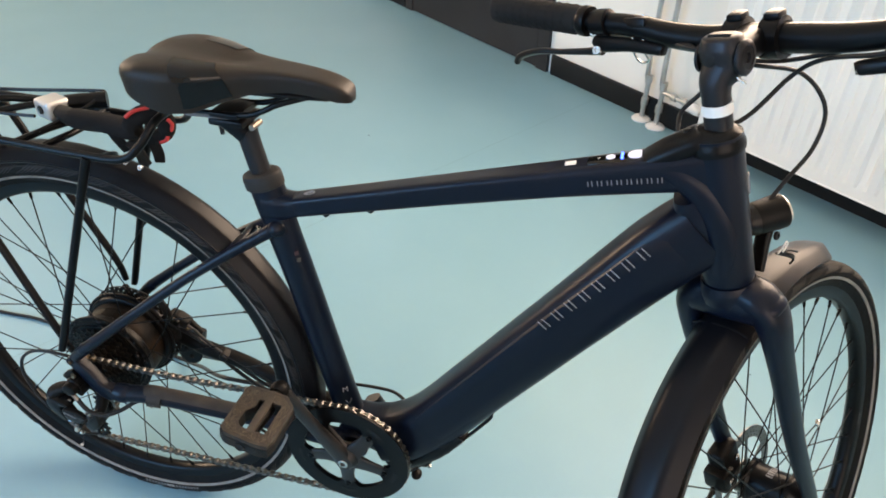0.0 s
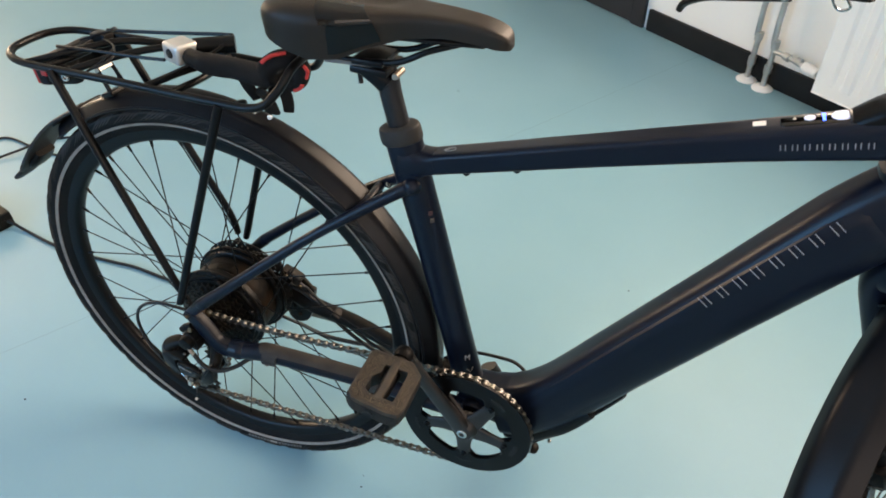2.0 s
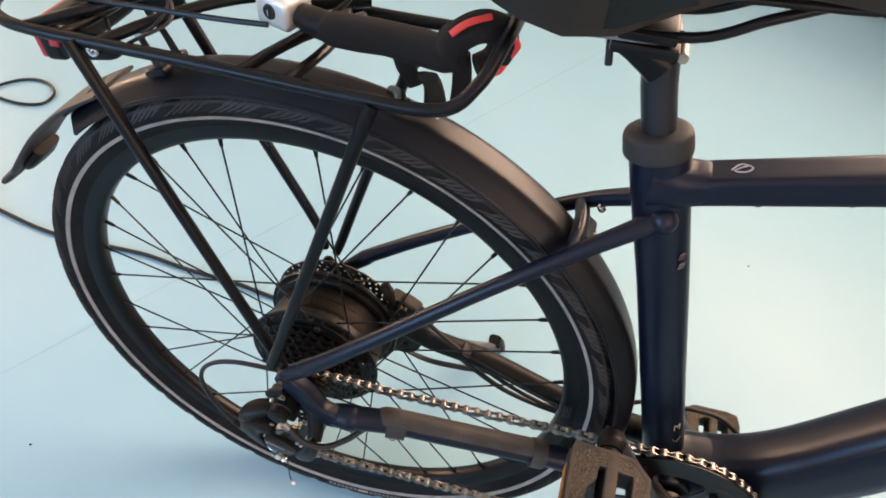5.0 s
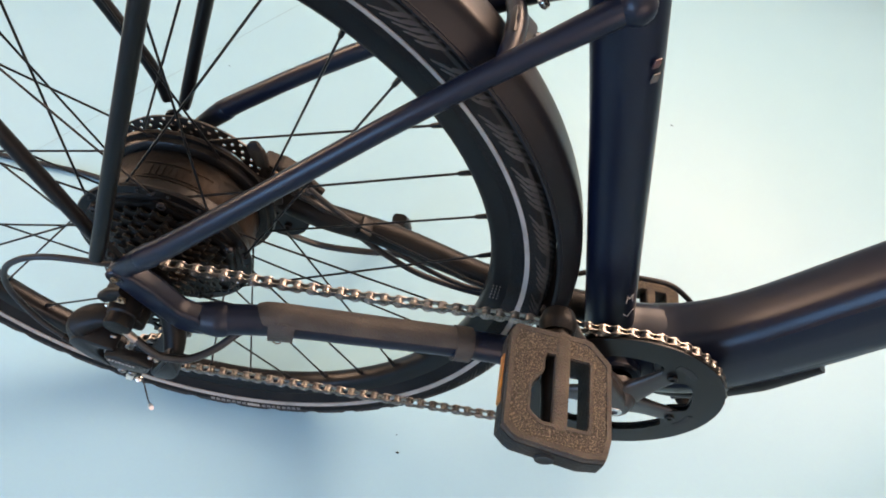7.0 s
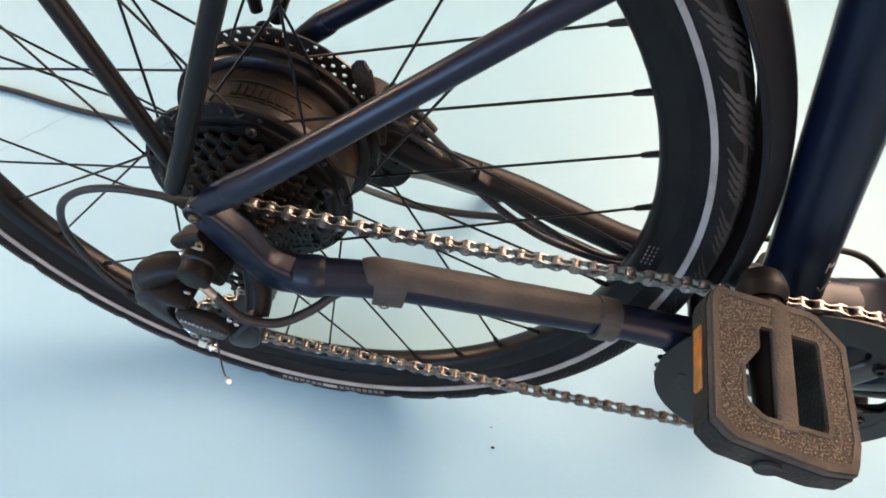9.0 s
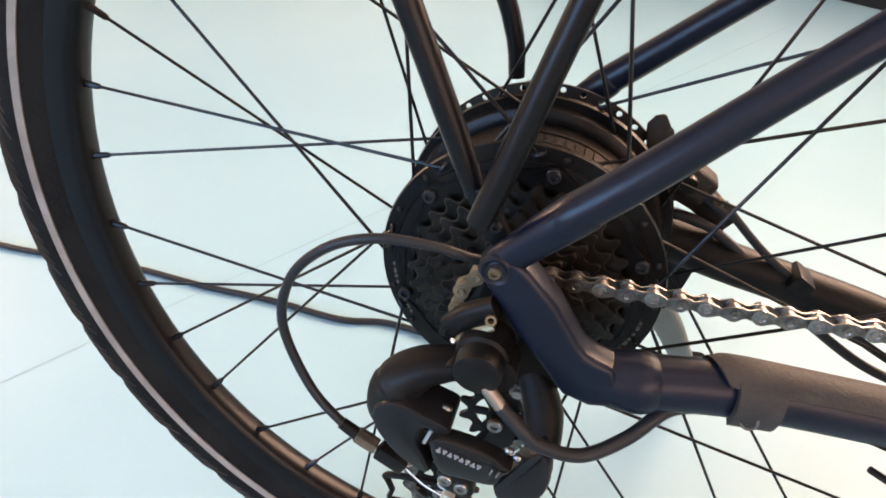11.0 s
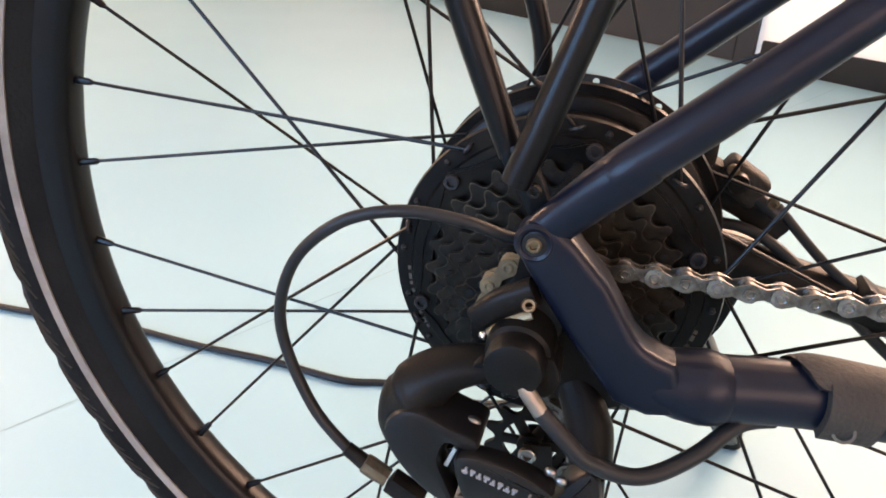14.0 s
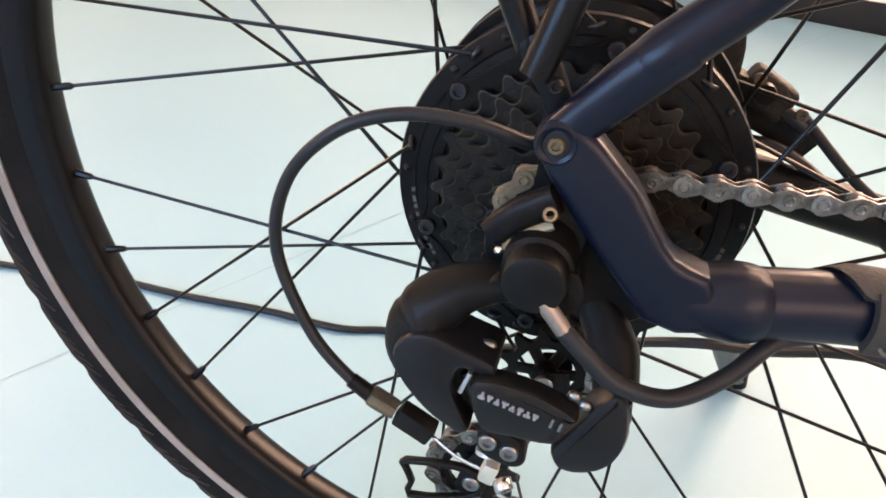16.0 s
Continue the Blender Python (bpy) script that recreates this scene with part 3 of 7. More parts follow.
def lace(wheel, count, phase, rim_r, hub_r, hub_y, swing, pattern):
    """Spokes from the rim to the two flanges of the hub; one mesh for all."""
    a0 = polar(rim_r, 0)
    length = (polar(hub_r, swing, hub_y) - a0).length
    me = spoke_mesh(length)
    for k in range(count):
        deg = phase + 360.0 / count * k
        side = -hub_y if k % 2 == 0 else hub_y
        side *= 1.12 if pattern(k) * (1 if k % 2 else -1) > 0 else 0.86
        a, b = polar(rim_r, deg), polar(hub_r, deg + swing * pattern(k), side)
        z = (b - a).normalized()
        x = z.orthogonal().normalized()
        part("spoke", me, BLACK, wheel, m=frame_from(x, z.cross(x), z, a))


def sidewall_marks(wheel):
    """Sidewall print as plain bars that follow the rim, and the pale flash between them."""
    for start, count, wide in ((268.0, 7, 1.05), (279.5, 8, 1.05)):
        s = Shape()
        for k in range(count):
            a = start + k * (wide + 0.12)
            s.join(lathe([(0.3345, -0.0232), (0.3382, -0.0242), (0.3382, -0.0225), (0.3345, -0.0218)], 3, a, a + wide * 0.8))
        part("sidewall_print", s, PALELETTER, wheel)
    part("sidewall_print", lathe([(0.3345, -0.0232), (0.3385, -0.0242), (0.3385, -0.0225), (0.3345, -0.0218)], 6, 276.2, 279.0), REFLECT, wheel)
    s = Shape()
    for row in range(3):
        for k in range(5):
            a = 357.5 + k * 0.9
            r = 0.3015 + row * 0.0032
            s.join(lathe([(r, -0.01205), (r + 0.0010, -0.0121), (r + 0.0010, -0.0116), (r, -0.0116)], 2, a, a + 0.45))
    part("rim_print", s, PALELETTER, wheel)


def wheel_base(name, m, label):
    w = part(name, rim_shape(), BLACK, bike, label, m)
    part("tyre", tyre_shape(), RUBBER, w, "black slick tyre with slanted shoulder grooves")
    part("tread", lathe([(0.3418, -0.0234), (0.3475, -0.0209), (0.3512, -0.0140), (0.3521, -0.0070), (0.3523, 0.0), (0.3521, 0.0070), (0.3512, 0.0140), (0.3475, 0.0209), (0.3418, 0.0234), (0.3400, 0.0), (0.3418, -0.0200)], 144), TREADCAP, w, "dust-grey tread")
    part("tread_ribs", tread_shape(), TREAD, w)
    for side in (-1, 1):
        part("reflective_band", band_shape(side), REFLECT, w, "grey reflective band")
    valve = sweep([polar(0.297, 332), polar(0.262, 332)], 0.0025, steps=1, sides=8)
    part("valve", valve, BLACK, w)
    sidewall_marks(w)
    return w


rear = wheel_base("rear_wheel", REAR, "black rear wheel with a hub motor")
lace(rear, 36, 7.2, 0.2965, 0.0745, 0.031, 41, lambda k: -1 if k % 4 in (0, 1) else 1)


def gear_outline(teeth, tip, root):
    """A toothed outline: pointed teeth between round hollows that seat the chain's rollers, twelve points to a tooth."""
    pitch = 2 * math.pi * (tip + root) / 2 / teeth
    seat = min(0.0038, 0.30 * pitch)
    mid = root + seat * 0.92
    out = []
    for k in range(teeth):
        for q in (-0.46, -0.38, -0.30, -0.22, -0.15, -0.05, 0.05, 0.15, 0.22, 0.30, 0.38, 0.46):
            u = (0.5 - abs(q)) * pitch
            r = mid - math.sqrt(max(seat * seat - u * u, 0.0)) if u < seat else min(mid + (u - seat) * 1.35, tip)
            out.append(tuple(polar(r, 360.0 / teeth * (k + q))[i] for i in (0, 2)))
    return out


def circle_outline(r, n, cx=0.0, cz=0.0):
    return [(cx + r * math.cos(2 * math.pi * k / n), cz + r * math.sin(2 * math.pi * k / n)) for k in range(n)]


def motor():
    """The hub motor: drum, two spoke flanges with bolted covers, raised print."""
    drum = disc_solid([(1e-5, 0.036), (0.070, 0.036), (0.076, 0.031), (0.0765, 0.028), (0.0705, 0.024), (0.0700, 0.012), (0.0712, 0.010), (0.0712, -0.014), (0.0700, -0.016), (0.0705, -0.022), (0.0745, -0.026), (0.0745, -0.029), (0.06, -0.033), (1e-5, -0.033)], 72)
    hub = part("hub_motor", drum, DRUM, rear, "black hub motor shell with brown dust")
    for y0, y1, r in ((-0.0335, -0.0285, 0.0800), (0.0285, 0.0335, 0.0835)):
        out = -1 if y0 < 0 else 1
        a, b = (y0, y1) if out < 0 else (y1, y0)
        flange = disc_solid([(1e-5, b), (r, b), (r + 0.0008, (a + b) / 2), (r, a + 0.0005 * out * -1), (0.0745, a), (0.0722, a), (0.0712, a + 0.0015 * out), (0.060, a + 0.0025 * out), (1e-5, a + 0.0025 * out)], 96)
        part("spoke_flange", flange, MOTOR, hub)
    part("flange_step", lathe([(0.0700, -0.0285), (0.0772, -0.0285), (0.0772, -0.0245), (0.0742, -0.0235), (0.0742, -0.0165), (0.0728, -0.0150), (0.0700, -0.0150)], 96), MOTOR, hub)
    part("flange_step", lathe([(0.0700, 0.0285), (0.0790, 0.0285), (0.0775, 0.0235), (0.0740, 0.0215), (0.0700, 0.0215)], 96), MOTOR, hub)
    bolts = [19 + 60 * k for k in range(6)]
    gap = lambda a: min(abs((a - b + 180) % 360 - 180) for b in bolts)
    rim = lambda base, swell: [tuple(polar(base + swell * math.exp(-(gap(a) / 7.5) ** 2), a)[i] for i in (0, 2)) for a in range(0, 360, 2)]
    part("cover_ridge", ring_plate(rim(0.0672, 0.0056), circle_outline(0.0600, 180), -0.0378, -0.0345), MOTOR, hub)
    part("cover_lip", ring_plate(rim(0.0665, 0.0050), rim(0.0650, 0.0050), -0.0388, -0.0370), MOTOR, hub)
    head = bolt((0, 0, 0), 0.0040, 0.0032).mesh("cover_bolt", ALLOY)
    for b in bolts:
        part("cover_bolt", head, ALLOY, hub, m=Matrix.Translation(polar(0.0682, b, -0.0375)))
    elbow = sweep([(0, 0.003, -0.006), (0, -0.0016, -0.0025), (0, -0.0012, 0.0008), (0, 0.003, 0.0022)], 0.0012, steps=4, sides=8).mesh("spoke_elbow", ALLOY)
    for k in range(9):
        a = 6.2 + 40 * k
        part("spoke_elbow", elbow, ALLOY, hub, m=Matrix.Translation(polar(0.0762, a, -0.0335)) @ Matrix.Rotation(radians(90 - a + 70), 4, "Y"))
    # small dark balls stand in for the shade inside the flange holes
    nick = ball((0, 0, 0), 0.0019, n=5).mesh("flange_hole_shade", SKIRT)
    for k in range(18):
        part("flange_hole_shade", nick, SKIRT, hub, m=Matrix.Translation(polar(0.0762, 16.2 + 20 * k, -0.0335)))
        part("flange_hole_shade", nick, SKIRT, hub, m=Matrix.Translation(polar(0.0762, 6 + 20 * k, 0.0330)))
    marks = Shape()
    for k in range(9):
        marks.join(lathe([(0.0713, -0.010), (0.0713, 0.001), (0.0722, 0.001), (0.0722, -0.010)], 2, 62 + k * 4.4, 64.8 + k * 4.4))
    marks.join(lathe([(0.0713, 0.004), (0.0713, 0.0052), (0.0720, 0.0052), (0.0720, 0.004)], 14, 55, 105)).join(lathe([(0.0713, -0.0132), (0.0713, -0.0120), (0.0720, -0.0120), (0.0720, -0.0132)], 14, 55, 105))
    part("raised_print", marks, DRUM, hub)
    edge = Shape()
    for k in range(9):
        wide = 1.6 + 0.9 * (k % 3 == 1)
        edge.join(lathe([(0.0725, -0.0338), (0.0741, -0.0338), (0.0741, -0.0330), (0.0725, -0.0330)], 2, 184 + k * 3.4, 184 + k * 3.4 + wide))
        edge.join(lathe([(0.0722, -0.0338), (0.0740, -0.0338), (0.0740, -0.0330), (0.0722, -0.0330)], 2, 318 + k * 3.4, 318 + k * 3.4 + wide))
    tagged(part("cover_print", edge, DULLPRINT, hub), kind="stuff")
    axle = rod((0, -0.090, 0), (0, 0.062, 0), 0.0065, 16)
    part("axle", axle, STEEL, hub)
    return hub


motor()


def sprockets():
    """Seven worn sprockets, from the large one at the motor out to the small one, each with hollows and a row of dark
    discs painted in for holes.
    """
    teeth = (30, 27, 24, 21, 18, 15, 13)
    body = part("sprocket_carrier", disc_solid([(1e-5, -0.037), (0.026, -0.037), (0.024, -0.068), (0.019, -0.0705), (0.012, -0.0705), (0.011, -0.066), (1e-5, -0.066)], 40), COG, rear)
    radius = lambda n: 0.0127 / (2 * math.sin(math.pi / n))
    for k, n in enumerate(teeth):
        y = -0.0405 - 0.0047 * k
        inner = radius(teeth[k + 1]) - 0.0120 if k < 6 else 0.017
        s = ring_plate(gear_outline(n, radius(n) + 0.0017, radius(n) - 0.0036), circle_outline(inner, n * 12), y - 0.0011, y + 0.0011)
        cog = part("sprocket", s, COG, body, m=Matrix.Rotation(radians(7 * k), 4, "Y"))
        # a thin paler outline puts the glint of the worn edges into colour
        worn = ring_plate(gear_outline(n, radius(n) + 0.0017, radius(n) - 0.0036), gear_outline(n, radius(n) + 0.0010, radius(n) - 0.0044), y - 0.0013, y - 0.0009)
        part("tooth_edge_glint", worn, EDGEGLINT, cog, "worn brown tooth edge with its glint painted in")
        if k < 5:
            # the plate stays uncut, dark discs paint the depth of its holes
            hole = disc_solid([(1e-5, -0.0003), (0.0018, -0.0003), (0.0018, 0.0003), (1e-5, 0.0003)], 10)
            holes = Shape()
            for q in range(n // 2):
                holes.join(hole, Matrix.Translation(polar(radius(n) - 0.0062, 720.0 / n * q, y - 0.0012)))
            tagged(part("hole_shade", holes, SKIRT, cog), kind="stuff")
    return body


sprockets()


def drilled_ring(r0, r1, y, half, rows, count, hole):
    """A flat ring with staggered rows of round holes: one cell of plate about each hole, on both faces, with the hole's wall."""
    s = Shape()
    n = 12
    step = 2 * math.pi / count
    for row in range(rows):
        lo, hi = r0 + (r1 - r0) * row / rows, r0 + (r1 - r0) * (row + 1) / rows
        mid = (lo + hi) / 2
        for k in range(count):
            a = step * (k + 0.5 * (row % 2))
            rim, bore = [], []
            for q in range(n):
                c, d = math.cos(2 * math.pi * (q + 0.5) / n), math.sin(2 * math.pi * (q + 0.5) / n)
                big = max(abs(c), abs(d))
                rim.append((mid + c / big * (hi - lo) / 2, a + d / big * step / 2))
                bore.append((mid + c * hole, a + d * hole / mid))
            base = len(s.v)
            for yy in (y - half, y + half):
                s.v += [Vector((r * math.cos(t), yy, r * math.sin(t))) for r, t in rim + bore]
            for q in range(n):
                p = (q + 1) % n
                s.f += [(base + q, base + p, base + n + p, base + n + q), (base + 2 * n + q, base + 3 * n + q, base + 3 * n + p, base + 2 * n + p), (base + n + q, base + n + p, base + 3 * n + p, base + 3 * n + q)]
    for r in (r0, r1):
        s.join(lathe([(r - 0.0003, y - half), (r + 0.0003, y - half), (r + 0.0003, y + half), (r - 0.0003, y + half)], count * 2))
    return s


def brake_disc(parent, y, r, mat):
    """A brake disc drilled with three staggered rows of holes, on six slanted arms."""
    s = drilled_ring(r - 0.0175, r + 0.0008, y, 0.0009, 3, 42, 0.0019)
    for k in range(6):
        a = k * 60 + 12
        s.join(sweep([polar(0.020, a, y), polar(0.045, a + 12, y), polar(r - 0.014, a + 18, y)], 0.004, 0.00085, steps=3, side=polar(1, a + 100), section=rounded_section(8, 8)))
    s.join(ring_plate(circle_outline(0.027, 40), circle_outline(0.017, 40), y - 0.0009, y + 0.0009))
    return part("brake_disc", s, mat, parent, "drilled steel brake disc")


brake_disc(rear, 0.050, 0.0838, DARKDISC)

front = wheel_base("front_wheel", FRONT, "black front wheel turned to the left")
lace(front, 36, 3.0, 0.2965, 0.029, 0.030, 62, lambda k: -1 if k % 4 in (0, 1) else 1)


def dynamo():
    body = disc_solid([(1e-5, -0.047), (0.017, -0.047), (0.020, -0.043), (0.031, -0.036), (0.0335, -0.031), (0.0335, -0.027), (0.030, -0.023), (0.029, 0.0), (0.030, 0.023), (0.0335, 0.027), (0.0335, 0.031), (0.028, 0.036), (0.018, 0.043), (1e-5, 0.047)], 40)
    hub = part("dynamo_hub", body, BLACK, front, "thick black dynamo hub")
    part("axle", rod((0, -0.064, 0), (0, 0.064, 0), 0.0052, 12), STEEL, hub)
    marks = Shape()
    for k in range(6):
        marks.join(lathe([(0.0291, -0.006 + 0.0005 * k), (0.0298, -0.006), (0.0298, 0.004), (0.0291, 0.004)], 2, 70 + k * 9, 75 + k * 9))
    part("hub_print", marks, LETTER, hub)
    lever = sweep([(0.0, -0.066, 0.0), (0.010, -0.073, -0.004), (0.034, -0.076, -0.016), (0.056, -0.072, -0.030)], [0.006, 0.006, 0.0065, 0.0035], steps=4, sides=10)
    part("quick_release_lever", lever.join(ball((0, -0.066, 0), 0.010, (1, 0.6, 1), 8)), STEEL, hub, "bright steel quick release lever")
    part("release_nut", ball((0, 0.066, 0), 0.009, (1, 0.6, 1), 8), STEEL, hub)


dynamo()
brake_disc(front, 0.045, 0.080, DISC)

# -- frame --
BB = Vector((0.437, 0, 0.282))
SEAT = Vector((-0.239, 0, 0.971)).normalized()
SEATTOP = Vector((0.3255, 0, 0.716))
BOX = rounded_section(3.2, 24)

AXIS = Vector((-0.004, 0, 0))
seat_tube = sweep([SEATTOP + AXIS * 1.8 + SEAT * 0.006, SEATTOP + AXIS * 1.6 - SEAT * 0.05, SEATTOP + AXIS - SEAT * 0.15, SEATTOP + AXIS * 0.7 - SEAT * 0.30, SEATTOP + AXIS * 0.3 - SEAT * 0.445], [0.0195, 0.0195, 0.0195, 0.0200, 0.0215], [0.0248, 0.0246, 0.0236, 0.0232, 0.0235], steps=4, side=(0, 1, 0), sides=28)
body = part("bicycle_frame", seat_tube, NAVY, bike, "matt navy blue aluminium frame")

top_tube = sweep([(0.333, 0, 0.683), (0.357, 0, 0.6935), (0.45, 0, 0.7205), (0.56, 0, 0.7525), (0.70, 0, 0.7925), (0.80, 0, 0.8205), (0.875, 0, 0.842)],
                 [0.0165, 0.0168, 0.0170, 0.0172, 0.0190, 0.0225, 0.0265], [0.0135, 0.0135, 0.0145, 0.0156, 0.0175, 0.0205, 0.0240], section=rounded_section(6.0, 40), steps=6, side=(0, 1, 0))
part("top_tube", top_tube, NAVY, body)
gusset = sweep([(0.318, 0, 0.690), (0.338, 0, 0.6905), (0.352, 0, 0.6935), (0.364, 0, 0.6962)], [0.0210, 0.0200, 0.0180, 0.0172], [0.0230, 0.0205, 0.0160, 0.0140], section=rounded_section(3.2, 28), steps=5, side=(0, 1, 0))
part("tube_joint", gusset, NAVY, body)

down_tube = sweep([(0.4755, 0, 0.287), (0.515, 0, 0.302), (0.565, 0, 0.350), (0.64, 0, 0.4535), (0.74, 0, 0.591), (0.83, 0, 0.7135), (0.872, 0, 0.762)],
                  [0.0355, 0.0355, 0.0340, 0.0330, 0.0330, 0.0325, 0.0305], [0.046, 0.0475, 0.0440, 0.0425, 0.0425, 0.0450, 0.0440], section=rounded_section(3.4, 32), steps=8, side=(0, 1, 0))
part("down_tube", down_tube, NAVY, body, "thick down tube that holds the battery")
# battery cover: a long panel let into the down tube's flank, a shade proud
ALONG = Vector((0.588, 0, 0.809))
cover = sweep([Vector((0.563, -0.0015, 0.352)), Vector((0.64, -0.0015, 0.4570)), Vector((0.74, -0.0015, 0.5945)), Vector((0.826, -0.0015, 0.712)), Vector((0.848, -0.0015, 0.741))],
              [0.0335, 0.0335, 0.0335, 0.0330, 0.0300], [0.0330, 0.0345, 0.0350, 0.0350, 0.0290], section=rounded_section(5, 28), steps=5, side=(0, 1, 0))
part("battery_cover", cover, NAVY, body)
lower = sweep([(0.490, 0, 0.243), (0.530, 0, 0.262), (0.575, 0, 0.301), (0.612, 0, 0.346)], [0.024, 0.0315, 0.0330, 0.0300], [0.010, 0.0135, 0.0130, 0.009], section=rounded_section(4, 24), steps=5, side=(0, 1, 0))
part("motor_cover", lower, BLACK, body, "black plastic underside cover")
lever = sweep([(0.522, -0.006, 0.212), (0.530, -0.006, 0.224), (0.565, -0.006, 0.262), (0.600, -0.004, 0.308)], [0.005, 0.007, 0.006, 0.005], [0.002] * 4, steps=4, side=(0, 1, 0), section=BOX)
part("release_lever", lever, ALLOY, body, "thin dark metal release lever")
part("release_lever", sweep([(0.588, -0.010, 0.300), (0.612, -0.010, 0.326), (0.640, -0.008, 0.366), (0.652, -0.006, 0.386), (0.648, -0.004, 0.394)], [0.0030, 0.0036, 0.0036, 0.0042, 0.003], [0.0022] * 5, steps=4, side=(0, 1, 0), section=BOX), ALLOY, body, "thin dark metal release lever")
part("release_knob", ball((0.536, -0.004, 0.208), 0.009, (1, 1.2, 0.8), 10), PLASTIC, body)
part("release_pin", bolt((0.560, -0.012, 0.248), 0.0032, 0.004), STEEL, body)
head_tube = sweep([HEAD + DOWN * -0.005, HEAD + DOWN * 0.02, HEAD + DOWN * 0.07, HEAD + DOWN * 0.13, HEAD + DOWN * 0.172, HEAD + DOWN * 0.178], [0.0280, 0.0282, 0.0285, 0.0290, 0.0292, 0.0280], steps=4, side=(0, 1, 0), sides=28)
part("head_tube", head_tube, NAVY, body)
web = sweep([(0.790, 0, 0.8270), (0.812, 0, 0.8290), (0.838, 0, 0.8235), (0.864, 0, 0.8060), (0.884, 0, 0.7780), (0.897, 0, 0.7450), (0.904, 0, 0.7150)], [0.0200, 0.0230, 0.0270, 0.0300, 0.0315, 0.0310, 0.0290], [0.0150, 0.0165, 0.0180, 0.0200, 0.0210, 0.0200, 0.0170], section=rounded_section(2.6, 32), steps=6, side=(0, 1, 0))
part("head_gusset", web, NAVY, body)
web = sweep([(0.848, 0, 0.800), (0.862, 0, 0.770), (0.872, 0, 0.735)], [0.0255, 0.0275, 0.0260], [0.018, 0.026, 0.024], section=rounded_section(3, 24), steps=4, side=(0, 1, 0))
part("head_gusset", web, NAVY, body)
crest = sweep([(0.795, 0, 0.833), (0.815, 0, 0.8465), (0.842, 0, 0.866), (0.850, 0, 0.872)], [0.0185, 0.0215, 0.0230, 0.0180], [0.010, 0.0135, 0.0125, 0.008], section=rounded_section(3, 20), steps=4, side=(0, 1, 0))
part("cable_port_cover", crest, BLACK, body, "black rubber cable entry cover")
part("bracket_shell", lathe([(0.0245, -0.040), (0.0265, -0.038), (0.0265, 0.038), (0.0245, 0.040), (0.018, 0.040), (0.018, -0.040)], 36).moved(Matrix.Translation(BB)), NAVY, body)
yoke = sweep([(0.415, 0, 0.313), (0.445, 0, 0.301), (0.485, 0, 0.297)], [0.024, 0.030, 0.034], [0.022, 0.032, 0.040], section=rounded_section(3, 24), steps=4, side=(0, 1, 0))
part("bracket_yoke", yoke, NAVY, body)


def plate(outline, y0, y1, bevel):
    """A thick cast plate with rounded edges."""
    s = slab(outline, y0, y1)
    bm = bmesh.new()
    vs = [bm.verts.new(p) for p in s.v]
    for f in s.f:
        bm.faces.new([vs[k] for k in f])
    bmesh.ops.recalc_face_normals(bm, faces=bm.faces)
    rim = [e for e in bm.edges if abs(e.verts[0].co.y - e.verts[1].co.y) < 1e-6]
    bmesh.ops.bevel(bm, geom=rim, offset=bevel, segments=4, profile=0.5, affect="EDGES")
    bm.verts.index_update()
    out = Shape().add([v.co.copy() for v in bm.verts], [[v.index for v in f.verts] for f in bm.faces])
    bm.free()
    return out


